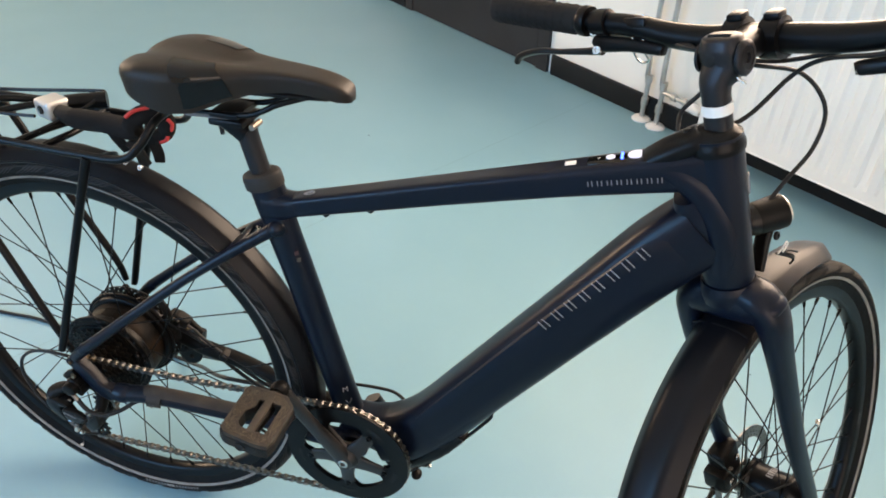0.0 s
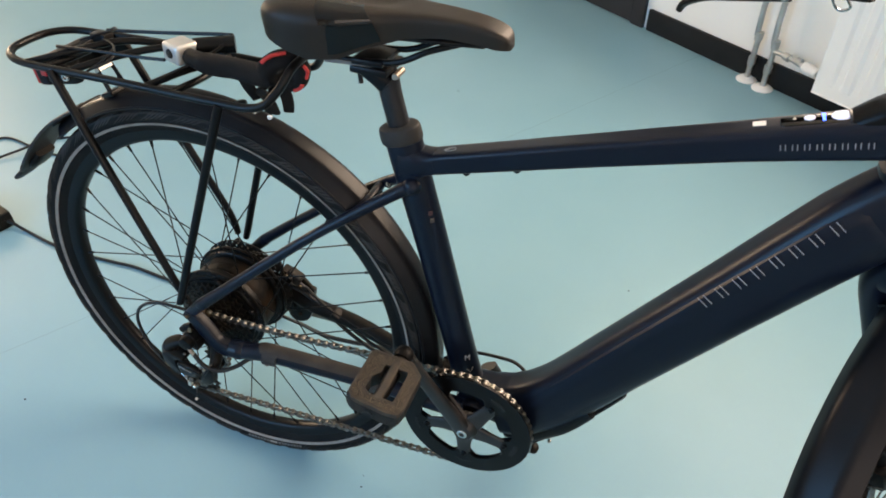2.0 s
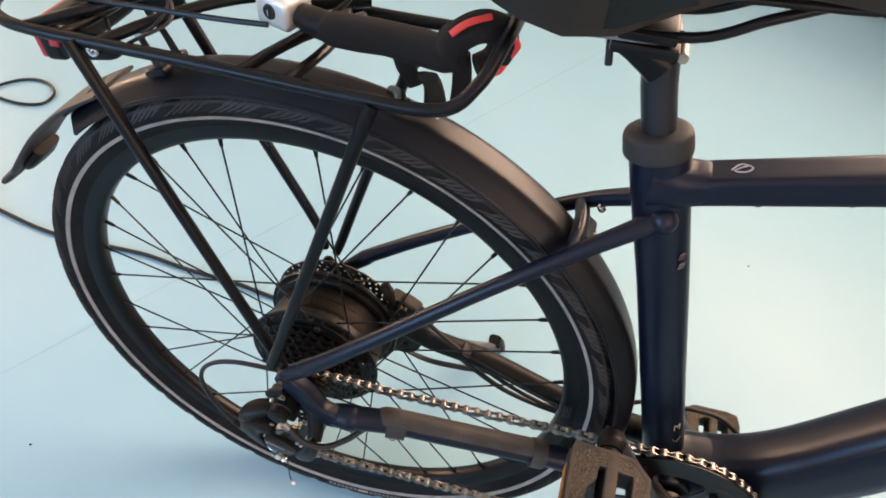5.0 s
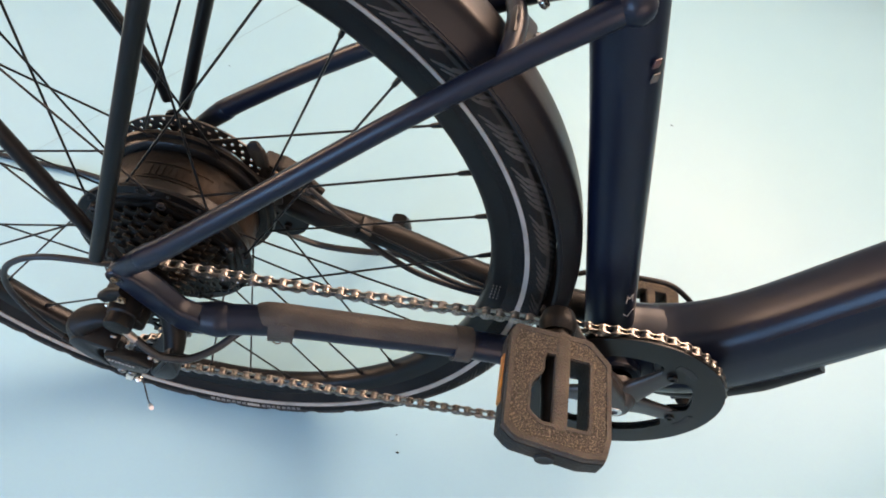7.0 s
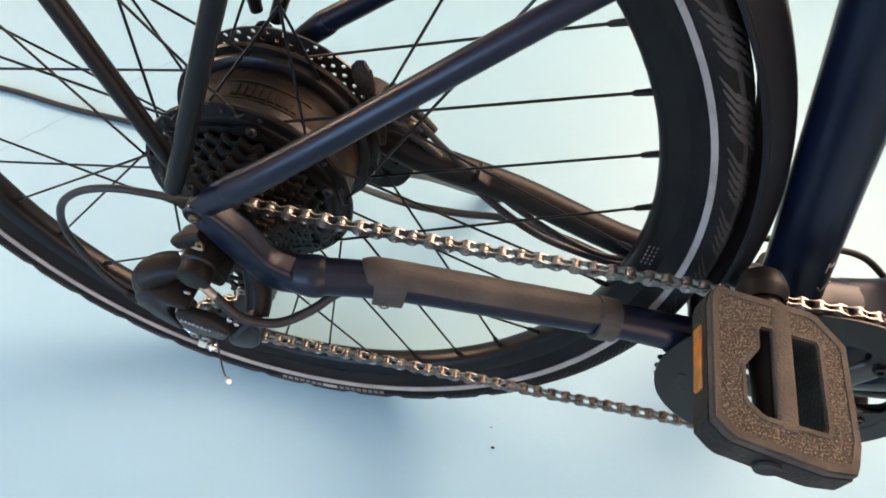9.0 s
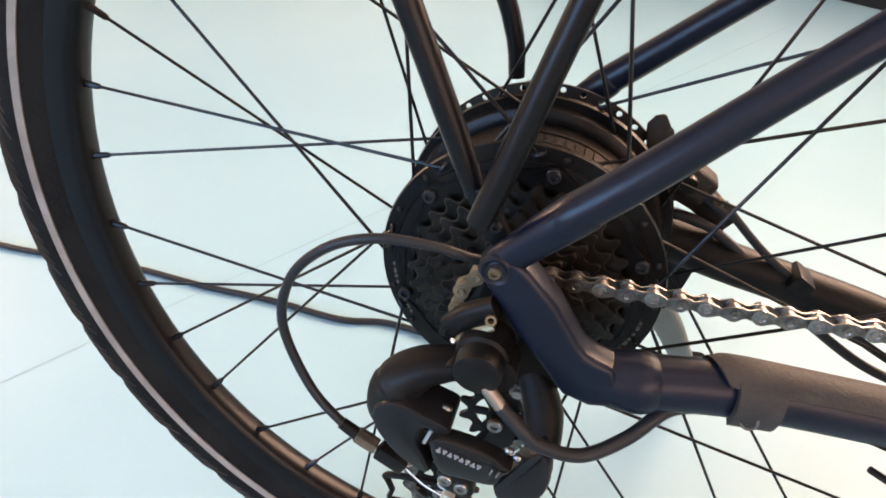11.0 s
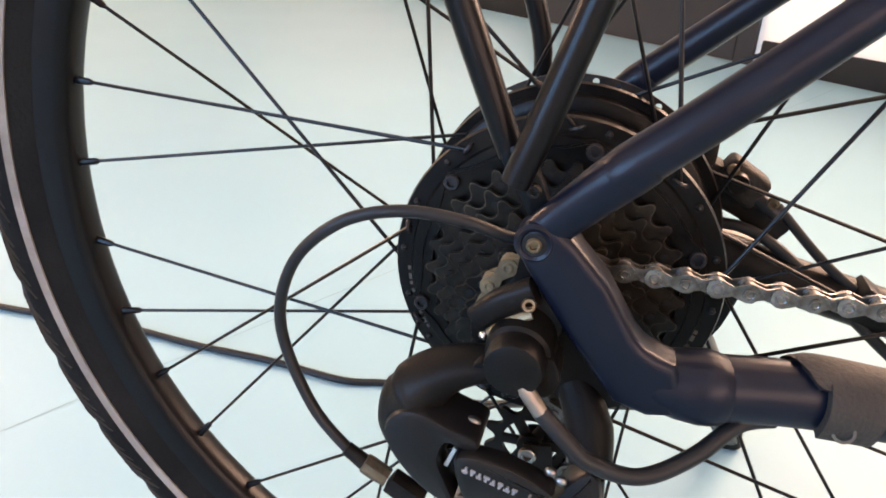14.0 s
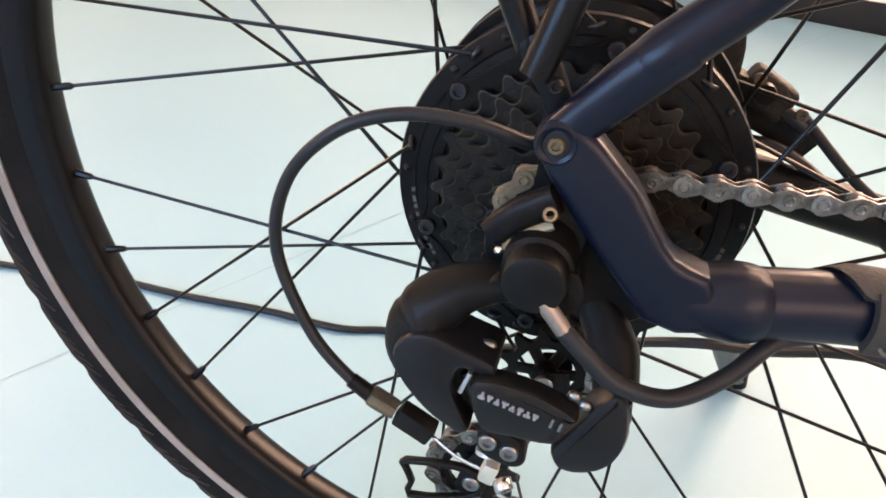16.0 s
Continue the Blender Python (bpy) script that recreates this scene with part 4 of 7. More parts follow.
# seat stays, chain stays and dropouts; the drive side sits wider
SIDES = ((-1, 0.0975), (1, 0.074))
for sgn, out in SIDES:
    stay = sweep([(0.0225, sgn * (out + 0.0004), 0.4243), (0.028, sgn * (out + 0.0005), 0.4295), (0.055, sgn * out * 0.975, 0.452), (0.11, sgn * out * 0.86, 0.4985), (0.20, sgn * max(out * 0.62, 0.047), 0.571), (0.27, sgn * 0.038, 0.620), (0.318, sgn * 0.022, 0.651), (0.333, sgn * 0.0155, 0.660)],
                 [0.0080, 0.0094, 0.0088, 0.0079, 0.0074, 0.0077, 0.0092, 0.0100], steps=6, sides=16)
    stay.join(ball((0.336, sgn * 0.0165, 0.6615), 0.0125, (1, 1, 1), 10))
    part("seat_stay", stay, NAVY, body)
    if sgn < 0:
        cast = plate([(-0.0088, 0.3915), (-0.0106, 0.3970), (-0.0085, 0.4020), (-0.0030, 0.4052), (0.0050, 0.4046), (0.0122, 0.3990), (0.0264, 0.3835), (0.0392, 0.3632), (0.0432, 0.3588), (0.0485, 0.3560), (0.0560, 0.3532), (0.0605, 0.3440), (0.0590, 0.3300), (0.0480, 0.3280), (0.0345, 0.3322), (0.0125, 0.3600), (-0.0058, 0.3860)], -0.1040, -0.0850, 0.0042)
    else:
        cast = sweep([(-0.0010, sgn * out, 0.3970), (0.0060, sgn * out, 0.3880), (0.0105, sgn * out, 0.3790), (0.0215, sgn * (out - 0.001), 0.3600), (0.0335, sgn * (out - 0.003), 0.3455), (0.050, sgn * (out - 0.005), 0.3395), (0.0705, sgn * (out - 0.008), 0.3385)],
                     [0.0080, 0.0092, 0.0098, 0.0112, 0.0140, 0.0148, 0.0148], [0.0060, 0.0066, 0.0072, 0.0080, 0.0105, 0.0130, 0.0145], section=rounded_section(3, 20), steps=5, side=(0.8, 0, 0.6))
    cast.join(disc_solid([(1e-5, -0.0030), (0.0046, -0.0030), (0.0052, -0.0066), (0.0066, -0.0072), (0.0080, -0.0058), (0.0083, 0.0), (0.0080, 0.0058), (0.0066, 0.0072), (1e-5, 0.0072)], 32).moved(Matrix.Translation((-0.003, sgn * out, 0.3975))))
    hanger = slab([(-0.009, 0.390), (-0.014, 0.352), (0.000, 0.328), (0.014, 0.320), (0.030, 0.321), (0.038, 0.334), (0.010, 0.385)], sgn * (out - 0.0145), sgn * (out - 0.0075))
    if sgn < 0:
        part("derailleur_hanger", hanger, PLASTIC, body, "black derailleur hanger plate")
    cast.join(sweep([(-0.0030, sgn * out, 0.3975), (0.0050, sgn * out, 0.4060), (0.0130, sgn * out, 0.4142), (0.0215, sgn * out, 0.4226), (0.0290, sgn * out, 0.4295), (0.0325, sgn * out, 0.4327), (0.0335, sgn * out, 0.4337)],
                    [0.0078, 0.0083, 0.0089, 0.0094, 0.0096, 0.0093, 0.0086], [0.0056, 0.0064, 0.0076, 0.0089, 0.0096, 0.0093, 0.0086], section=rounded_section(2.3, 24), steps=5, side=(-0.72, 0, 0.70)))
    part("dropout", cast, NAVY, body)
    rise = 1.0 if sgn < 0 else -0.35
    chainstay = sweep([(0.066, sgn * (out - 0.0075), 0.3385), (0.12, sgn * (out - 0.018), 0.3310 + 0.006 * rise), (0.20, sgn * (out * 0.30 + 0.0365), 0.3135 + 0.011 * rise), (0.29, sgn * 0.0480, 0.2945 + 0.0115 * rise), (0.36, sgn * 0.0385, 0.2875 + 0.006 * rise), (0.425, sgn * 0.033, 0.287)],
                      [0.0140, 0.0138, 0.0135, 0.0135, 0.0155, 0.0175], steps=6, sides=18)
    # far stay is navy too; black here puts its shade into the colour
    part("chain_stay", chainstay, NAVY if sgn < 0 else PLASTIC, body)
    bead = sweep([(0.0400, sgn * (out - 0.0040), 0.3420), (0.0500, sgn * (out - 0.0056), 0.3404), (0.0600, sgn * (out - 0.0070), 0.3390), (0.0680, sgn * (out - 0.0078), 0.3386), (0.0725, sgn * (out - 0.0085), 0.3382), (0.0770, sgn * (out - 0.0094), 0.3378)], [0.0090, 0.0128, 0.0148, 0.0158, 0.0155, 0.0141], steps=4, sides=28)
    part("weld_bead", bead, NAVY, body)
# a flat dark disc paints the shade of the bolt's hollow
part("bolt_recess_shade", disc_solid([(1e-5, 0), (0.0046, 0), (0.0046, 0.0006), (1e-5, 0.0006)], 24).moved(Matrix.Translation((-0.003, -0.1047, 0.3975))), SKIRT, body)
part("dropout_bolt", bolt((-0.003, -0.1040, 0.3975), 0.0030, 0.0024), DUSTBRASS, body, "small brassy socket bolt")
part("stay_bridge", sweep([(0.268, -0.036, 0.6185), (0.272, 0, 0.6225), (0.268, 0.036, 0.6185)], 0.007, steps=4), NAVY, body)
part("stay_bridge", rod((0.365, -0.034, 0.288), (0.365, 0.034, 0.288), 0.009), NAVY, body)

# chain stay sleeve on the drive side
def shell(points, radii, thick, a0, a1, steps=6):
    """An open rubber shell that lies on a tube, from the angle a0 over its top to a1 on its front."""
    arc = [radians(a0 + (a1 - a0) * k / 14) for k in range(15)]
    inner = 1 - thick / radii[0]
    section = [(math.cos(a), math.sin(a)) for a in arc] + [(math.cos(a) * inner, math.sin(a) * inner) for a in reversed(arc)]
    return sweep(points, radii, section=section, steps=steps, side=(0, 1, 0))


sleeve = shell([(0.108, -0.0822, 0.3382), (0.12, -0.0797, 0.3370), (0.20, -0.0660, 0.3245), (0.275, -0.0512, 0.3092), (0.292, -0.0480, 0.3058)], [0.0166, 0.0170, 0.0163, 0.0160, 0.0160], 0.0026, -20, 138)
part("chain_stay_sleeve", sleeve, PROTECT, body, "worn grey-brown rubber chain stay sleeve")
tab = shell([(0.2755, -0.0511, 0.3091), (0.2835, -0.0496, 0.3075), (0.2915, -0.0481, 0.3059)], [0.0170, 0.0170, 0.0168], 0.0032, 20, 238, steps=2)
part("sleeve_tab", tab, PROTECT, body)
tab = shell([(0.111, -0.0816, 0.3379), (0.122, -0.0794, 0.3367), (0.133, -0.0775, 0.3350)], [0.0176, 0.0178, 0.0174], 0.0034, 128, 212, steps=2)
part("sleeve_tab", tab, PROTECT, body)
badge = lathe([(0.0032, -0.0004), (0.0044, -0.0004), (0.0044, 0.0004), (0.0032, 0.0004)], 20).moved(Matrix.Translation((0.122, -0.0968, 0.3333)) @ Matrix.Rotation(radians(-12), 4, "X"))
part("sleeve_emblem", badge, DULLPRINT, body)

# seat clamp collar
LUG = Vector((-0.016, 0, 0.005))
collar = sweep([SEATTOP + LUG * 0.58 + SEAT * k for k in (-0.004, -0.0025, 0.001, 0.0115, 0.0160, 0.0180, 0.0192)], [0.0212, 0.0228, 0.0231, 0.0229, 0.0222, 0.0196, 0.0146], [0.0250, 0.0274, 0.0278, 0.0274, 0.0262, 0.0222, 0.0152], steps=3, side=(0, 1, 0), sides=32)
part("seat_clamp", collar, FLAP, body, "matt black seat clamp collar")

# small things on the frame
for x, z in ((0.403, 0.6905), (0.4665, 0.7085)):
    part("cable_boss", ball((x, -0.002, z - 0.0005), 0.0055, (1.0, 1, 1.1), 8), NAVY, body)
emblem = sweep([(0.374, -0.0045, 0.7152), (0.381, 0.003, 0.7172), (0.389, -0.002, 0.7194), (0.384, -0.0075, 0.7180), (0.376, -0.0055, 0.7158), (0.386, 0.001, 0.7186)], 0.0006, steps=5, sides=6)
part("emblem", emblem, LETTER, body, "pale line emblem")
for k, (x, z) in enumerate(((0.3655, 0.6235), (0.3672, 0.6130))):
    st = SEATTOP - SEAT * (0.098 + 0.011 * k)
    part("sticker", block((0.0055, 0.0010, 0.0065), Matrix.Translation(st + Vector((0.012, -0.0156, 0.004))) @ Matrix.Rotation(radians(38), 4, "Z")), DULLRED if k == 0 else DULLPRINT, body)
letter = bpy.data.curves.new("size_letter", "FONT")
letter.body, letter.size, letter.extrude, letter.align_x = "M", 0.0125, 0.0002, "CENTER"
sheet = new("size_letter", letter)
flat = bpy.data.meshes.new_from_object(sheet.evaluated_get(bpy.context.evaluated_depsgraph_get()))
bpy.data.objects.remove(sheet)
flat.materials.clear()
flat.materials.append(LETTER)
AROUND = Matrix.Rotation(radians(38), 4, "Z") @ Matrix.Rotation(radians(76), 4, "X")
part("size_mark", flat, LETTER, body, "small pale size letter", m=Matrix.Translation(SEATTOP - SEAT * 0.352 + Vector((0.0128, -0.0172, 0.004))) @ AROUND)
st = SEATTOP - SEAT * 0.370
part("frame_mark", sweep([st + Vector((0.0088, -0.0190, 0.004)), st + Vector((0.0140, -0.0158, -0.003)), st + Vector((0.0165, -0.0135, 0.007))], 0.0006, steps=1, sides=6), LETTER, body)


def plain_lettering(count, a, b, high, wide, stroke, lift, name="lettering"):
    """A line of lettering given as plain upright bars of its size and colour, two to a letter."""
    a, b = Vector(a), Vector(b)
    along = (b - a).normalized()
    y = Vector((0, -1, 0))
    up = Vector((-along.z, 0, along.x))
    for k in range(count):
        at = a.lerp(b, k / (count - 1)) + y * lift + up * high * 0.5
        s = Shape()
        for q in (-0.5, 0.5):
            s.join(block((stroke, 0.0008, high), frame_from(along, y, up, at + along * (wide - stroke) * q)))
        part(name, s, LETTER, body)


plain_lettering(8, (0.7170, 0, 0.5985), (0.8170, 0, 0.7280), 0.0150, 0.0085, 0.0011, 0.0354)
plain_lettering(8, (0.7390, 0, 0.8005), (0.8120, -0.0048, 0.8205), 0.0062, 0.0055, 0.0010, 0.0214)
crest_ring = lathe([(0.0105, -0.0008), (0.0120, -0.0008), (0.0120, 0.0008), (0.0105, 0.0008)], 30).moved(Matrix.Translation(HEAD + DOWN * 0.058 + FORE * 0.0292) @ Matrix.Rotation(radians(74), 4, "Y") @ Matrix.Rotation(radians(90), 4, "X"))
part("head_badge", crest_ring, LETTER, body, "pale oval head badge")


def control_panel():
    """The control set in the top tube: a dark oval with a white button, four blue lights and a round display."""
    way = Vector((0.9613, 0, 0.2755))
    up = Vector((-0.2755, 0, 0.9613))
    m = frame_from(way, (0, 1, 0), up, Vector((0.7665, 0, 0.8290)))
    s = sweep([(-0.034, 0, 0), (-0.03, 0, 0.001), (0.030, 0, 0.001), (0.034, 0, 0)], [0.007, 0.0115, 0.0125, 0.007], [0.002, 0.003, 0.003, 0.002], section=rounded_section(3, 20), steps=3, side=(0, 1, 0))
    panel = part("control_panel", s.moved(m), GLOSS, body, "glossy black control panel")
    part("button", disc_solid([(1e-5, 0), (0.0052, 0), (0.0050, 0.0015), (1e-5, 0.0018)], 24).moved(m @ Matrix.Translation((-0.010, -0.001, 0.0038)) @ Matrix.Rotation(radians(90), 4, "X")), PALE, panel, "white lit button")
    part("display", disc_solid([(1e-5, 0), (0.0098, 0), (0.0094, 0.0015), (1e-5, 0.0016)], 30).moved(m @ Matrix.Translation((0.0185, 0, 0.0038)) @ Matrix.Rotation(radians(90), 4, "X")), PALE, panel, "round white lit display")
    for k in range(4):
        part("charge_light", block((0.0030, 0.0030, 0.0010), m @ Matrix.Translation((0.0025, -0.0066 + 0.0044 * k, 0.0042))), BLUE, panel, "blue charge light")
    part("sensor", disc_solid([(1e-5, 0), (0.0020, 0), (0.0018, 0.0006), (1e-5, 0.0006)], 12).moved(m @ Matrix.Translation((-0.0235, 0, 0.0038)) @ Matrix.Rotation(radians(90), 4, "X")), STEEL, panel)
    tag = block((0.0125, 0.010, 0.0006), frame_from(way, (0, 1, 0), up, Vector((0.7125, -0.001, 0.8158))))
    part("label", tag, WHITE, body, "small white label")
    return panel


control_panel()

# -- drive --
RING_Y, COG_Y = -0.0520, -0.0687
RING_R = 49 * 0.0127 / (2 * math.pi)


def crankset():
    at = Matrix.Translation(BB)
    outer = gear_outline(49, RING_R + 0.0042, RING_R - 0.0036)
    bolts = [126 + 72 * k for k in range(5)]

    def inner(a):
        d = min(abs((a - b + 180) % 360 - 180) for b in bolts)
        return RING_R - 0.0255 - 0.0155 * math.exp(-(d / 12.0) ** 4)

    inside = [tuple(polar(inner(360 * (k - 5.5) / 588), 360 * (k - 5.5) / 588)[i] for i in (0, 2)) for k in range(588)]
    s = ring_plate(outer, inside, RING_Y - 0.0012, RING_Y + 0.0012)
    ring = part("chainring", s.moved(at), BLACK, bike, "black chainring with five arms")
    guard = ring_plate(circle_outline(RING_R + 0.0020, 294), [tuple(polar(inner(360 * k / 294) - 0.001, 360 * k / 294)[i] for i in (0, 2)) for k in range(294)], RING_Y - 0.0072, RING_Y - 0.0056)
    part("guard_ring", guard.moved(at), BLACK, ring)
    arms = disc_solid([(1e-5, -0.074), (0.014, -0.074), (0.019, -0.068), (0.023, -0.060), (0.023, -0.049), (1e-5, -0.049)], 28)
    for b in bolts:
        a = b - 4
        arms.join(sweep([polar(0.016, a, -0.060), polar(0.04, a + 2, -0.0575), polar(RING_R - 0.025, b, -0.0560)], [0.0165, 0.0115, 0.0105], [0.0055, 0.0040, 0.0026], steps=4, side=polar(1, a + 92), section=BOX))
    part("spider", arms.moved(at), CRANK, ring, "grey five-arm spider")
    for b in bolts:
        part("chainring_bolt", bolt(polar(RING_R - 0.0340, b, -0.0595), 0.0048, 0.0030).moved(at), BLACK, ring)
        # slots are not cut: flat dark bars put their shade on the ring
        slot = sweep([polar(RING_R - 0.0185, b - 9, RING_Y - 0.0073), polar(RING_R - 0.0165, b, RING_Y - 0.0073), polar(RING_R - 0.0185, b + 9, RING_Y - 0.0073)], 0.0032, 0.0004, steps=3, side=polar(1, b), section=BOX)
        part("ring_slot_shade", slot.moved(at), SKIRT, ring)
    part("crank_bolt", bolt((0, -0.0735, 0), 0.0082, 0.004).moved(at), STEEL, ring)
    reach = Vector((-0.0854, 0, 0.1415))
    long, up = 0.1685, reach.normalized()
    for sgn, parent in ((-1, ring), (1, ring)):
        d = up if sgn < 0 else -up
        arm = sweep([d * -0.006 + Vector((0, sgn * 0.066, 0)), d * 0.03 + Vector((0, sgn * 0.070, 0)), d * 0.10 + Vector((0, sgn * 0.078, 0)), d * 0.160 + Vector((0, sgn * 0.0835, 0)), d * 0.174 + Vector((0, sgn * 0.0835, 0))],
                    [0.0155, 0.0135, 0.0105, 0.0125, 0.0090], [0.0095, 0.0085, 0.0070, 0.0078, 0.0050], section=rounded_section(2.8, 20), steps=5, side=d.cross(Vector((0, 1, 0))))
        part("crank_arm", arm.moved(at), CRANK, ring, "dark grey alloy crank arm")
        pedal(BB + d * long + Vector((0, sgn * 0.0835, 0)), sgn, ring)


def star(poly, n):
    """Points of an outline, one along each of n directions from the origin."""
    out = []
    for k in range(n):
        a = 2 * math.pi * (k + 0.5) / n
        d = Vector((math.cos(a), math.sin(a)))
        best = 0.0
        for p, q in zip(poly, poly[1:] + poly[:1]):
            p, e = Vector(p), Vector(q) - Vector(p)
            den = d.x * e.y - d.y * e.x
            if abs(den) < 1e-9:
                continue
            t, u = (p.x * e.y - p.y * e.x) / den, (p.x * d.y - p.y * d.x) / den
            if t > best and -1e-6 <= u <= 1 + 1e-6:
                best = t
        out.append((d.x * best, d.y * best))
    return out


def pedal(at, sgn, parent):
    """A platform pedal: a rounded frame about one large opening, a spindle rib through it, gritty tread on top, amber reflectors front and back."""
    tilt = Matrix.Rotation(radians(6 if sgn < 0 else 4), 4, "Y")
    # outlines lie in x and the distance from the crank; laid flat and set on the spindle
    lay = Matrix.Translation(at) @ tilt @ frame_from((1, 0, 0), (0, 0, 1), (0, sgn, 0), (0, sgn * 0.0665, 0))
    m = Matrix.Translation(at) @ tilt
    y = lambda d: sgn * (0.014 + d)
    outer = star([(-0.036, -0.047), (0.022, -0.047), (0.039, -0.030), (0.0395, 0.030), (0.036, 0.046), (0.020, 0.0485), (-0.030, 0.044), (-0.0395, 0.036), (-0.040, -0.040)], 72)
    hole = star([(-0.012, -0.026), (0.0215, -0.026), (0.0215, 0.0265), (-0.0120, 0.0265), (-0.0205, 0.020), (-0.0205, 0.0), (-0.012, -0.012)], 72)
    shrink = lambda poly, k: [(x * k, z * k) for x, z in poly]
    frame_shape = ring_plate(shrink(outer, 0.97), hole, -0.0095, 0.0125)
    for a, b, lo, hi in ((0.97, 1.0, 0.0095, -0.006),):
        frame_shape.join(ring_plate(shrink(outer, 1.0), shrink(outer, 0.94), -0.0065, 0.0085))
    base = part("pedal", frame_shape.moved(lay), DUSTBLACK, parent, "dusty brown and black platform pedal")
    top = ring_plate(shrink(outer, 0.985), shrink(hole, 1.02), 0.0075, 0.0130)
    top.join(ring_plate(shrink(outer, 0.972), shrink(outer, 0.885), 0.0125, 0.0146))
    top.join(ring_plate(shrink(hole, 1.13), shrink(hole, 1.03), 0.0125, 0.0144))
    part("tread_plate", top.moved(lay), DUSTY, base, "dusty brown tread plate")
    part("grip_tape", ring_plate(shrink(outer, 0.888), shrink(hole, 1.125), 0.0120, 0.0139).moved(lay), GRIT, base, "gritty brown tread tape")
    part("pedal_spindle", sweep([(0, sgn * -0.004, 0), (0, y(0.0), 0), (0, y(0.02), 0), (0, y(0.088), 0)], [0.0095, 0.0105, 0.0110, 0.0080], steps=2, sides=16).moved(m), PLASTIC, base)
    part("spindle_cap", sweep([(0, sgn * -0.006, 0), (0, sgn * 0.004, 0), (0, sgn * 0.013, 0)], [0.0125, 0.0150, 0.0125], steps=3, sides=20).moved(m), PLASTIC, base)
    part("pedal_rib", sweep([(0.001, y(0.006), 0.0105), (0.001, y(0.020), 0.0125), (0.001, y(0.084), 0.0115)], 0.0058, 0.0030, steps=2, side=(1, 0, 0), section=BOX).moved(m), DUSTY, base)
    part("end_cap", disc_solid([(1e-5, 0), (0.0072, 0), (0.0066, 0.0015), (0.004, 0.0008), (1e-5, 0.0008)], 18).moved(m @ Matrix.Translation((-0.004, y(0.0995), -0.001)) @ (Matrix.Identity(4) if sgn > 0 else Matrix.Rotation(radians(180), 4, "X"))), SKIRT, base)
    part("reflector", block((0.0024, 0.040, 0.0085), Matrix.Translation((-0.0400, y(0.048), 0.000)), 0.001, 1).moved(m), AMBER, base, "amber reflector")
    return base


crankset()

# derailleur pulleys, which also guide the chain
PUL1, PUL2, PULLEY_R = Vector((0.001, 0, 0.2764)), Vector((-0.029, 0, 0.207)), 0.0222
COG_R = 0.0127 / (2 * math.sin(math.pi / 13))


def chain_line():
    """The chain's closed way: over the chainring, the sprocket and the two pulleys, as x, z with y between ring and sprocket."""
    pts = []
    axle = Vector((0, 0, AX))

    def arc(c, r, a0, a1, y):
        n = max(3, int(abs(a1 - a0) / 6))
        for k in range(n + 1):
            pts.append(c + polar(r, a0 + (a1 - a0) * k / n, y))

    arc(BB, RING_R, 98, -85, RING_Y)
    arc(PUL2, PULLEY_R, -80, -246, COG_Y)
    arc(PUL1, PULLEY_R, -66, 44, COG_Y)
    arc(axle, COG_R, -136, -266, COG_Y)
    pts += [Vector((0.10, -0.0645, 0.3725)), Vector((0.19, -0.0605, 0.3725)), Vector((0.30, -0.0560, 0.3765))]
    return pts


def chain():
    line = chain_line()
    line = line + [line[0]]
    cum = [0.0]
    for a, b in zip(line, line[1:]):
        cum.append(cum[-1] + (b - a).length)
    total = cum[-1]
    count = int(round(total / 0.0127 / 2)) * 2
    step = total / count

    def at(d):
        d = d % total
        k = int(np.searchsorted(cum, d, side="right")) - 1
        k = min(k, len(line) - 2)
        return line[k].lerp(line[k + 1], (d - cum[k]) / max(cum[k + 1] - cum[k], 1e-9))

    def eight(h, waist, n=7):
        out = []
        for sx in (1, -1):
            for k in range(n):
                a = radians(-100 + 200 * k / (n - 1)) + (math.pi if sx < 0 else 0)
                out.append((sx * 0.00635 + h * math.cos(a), h * math.sin(a)))
            out.append((0.0, waist if sx > 0 else -waist))
        return out

    outer, inner = Shape(), Shape()
    for y in (-0.0034, 0.0034):
        outer.join(slab(eight(0.0044, 0.0022), y - 0.0005, y + 0.0005))
        inner.join(slab(eight(0.0043, 0.0024), y * 0.62 - 0.0005, y * 0.62 + 0.0005))
    for x in (-0.00635, 0.00635):
        outer.join(disc_solid([(1e-5, -0.0044), (0.0012, -0.0044), (0.0017, -0.0049), (0.0024, -0.0048), (0.0025, -0.0039), (0.0025, 0.0039), (0.0024, 0.0048), (1e-5, 0.0047)], 12).moved(Matrix.Translation((x, 0, 0))))
        inner.join(disc_solid([(1e-5, -0.0018), (0.0038, -0.0018), (0.0038, 0.0018), (1e-5, 0.0018)], 12).moved(Matrix.Translation((x, 0, 0))))
    root = None
    meshes = [outer.mesh("chain_link", CHAIN), inner.mesh("chain_link", CHAIN)]
    tan = [outer.mesh("chain_link", TANLINK), inner.mesh("chain_link", TANLINK)]
    whole = new("chain")
    whole.parent = bike
    tagged(whole, "oily brownish steel chain")
    for k in range(count):
        a, b = at(k * step), at((k + 1) * step)
        x = (b - a).normalized()
        z = x.cross(Vector((0, 1, 0))).normalized()
        y = z.cross(x)
        wraps = a.x < 0.004 and a.z > 0.33
        part("chain_link", (tan if wraps else meshes)[k % 2], CHAIN, whole, m=frame_from(x, y, z, (a + b) / 2))
    return whole


chain()


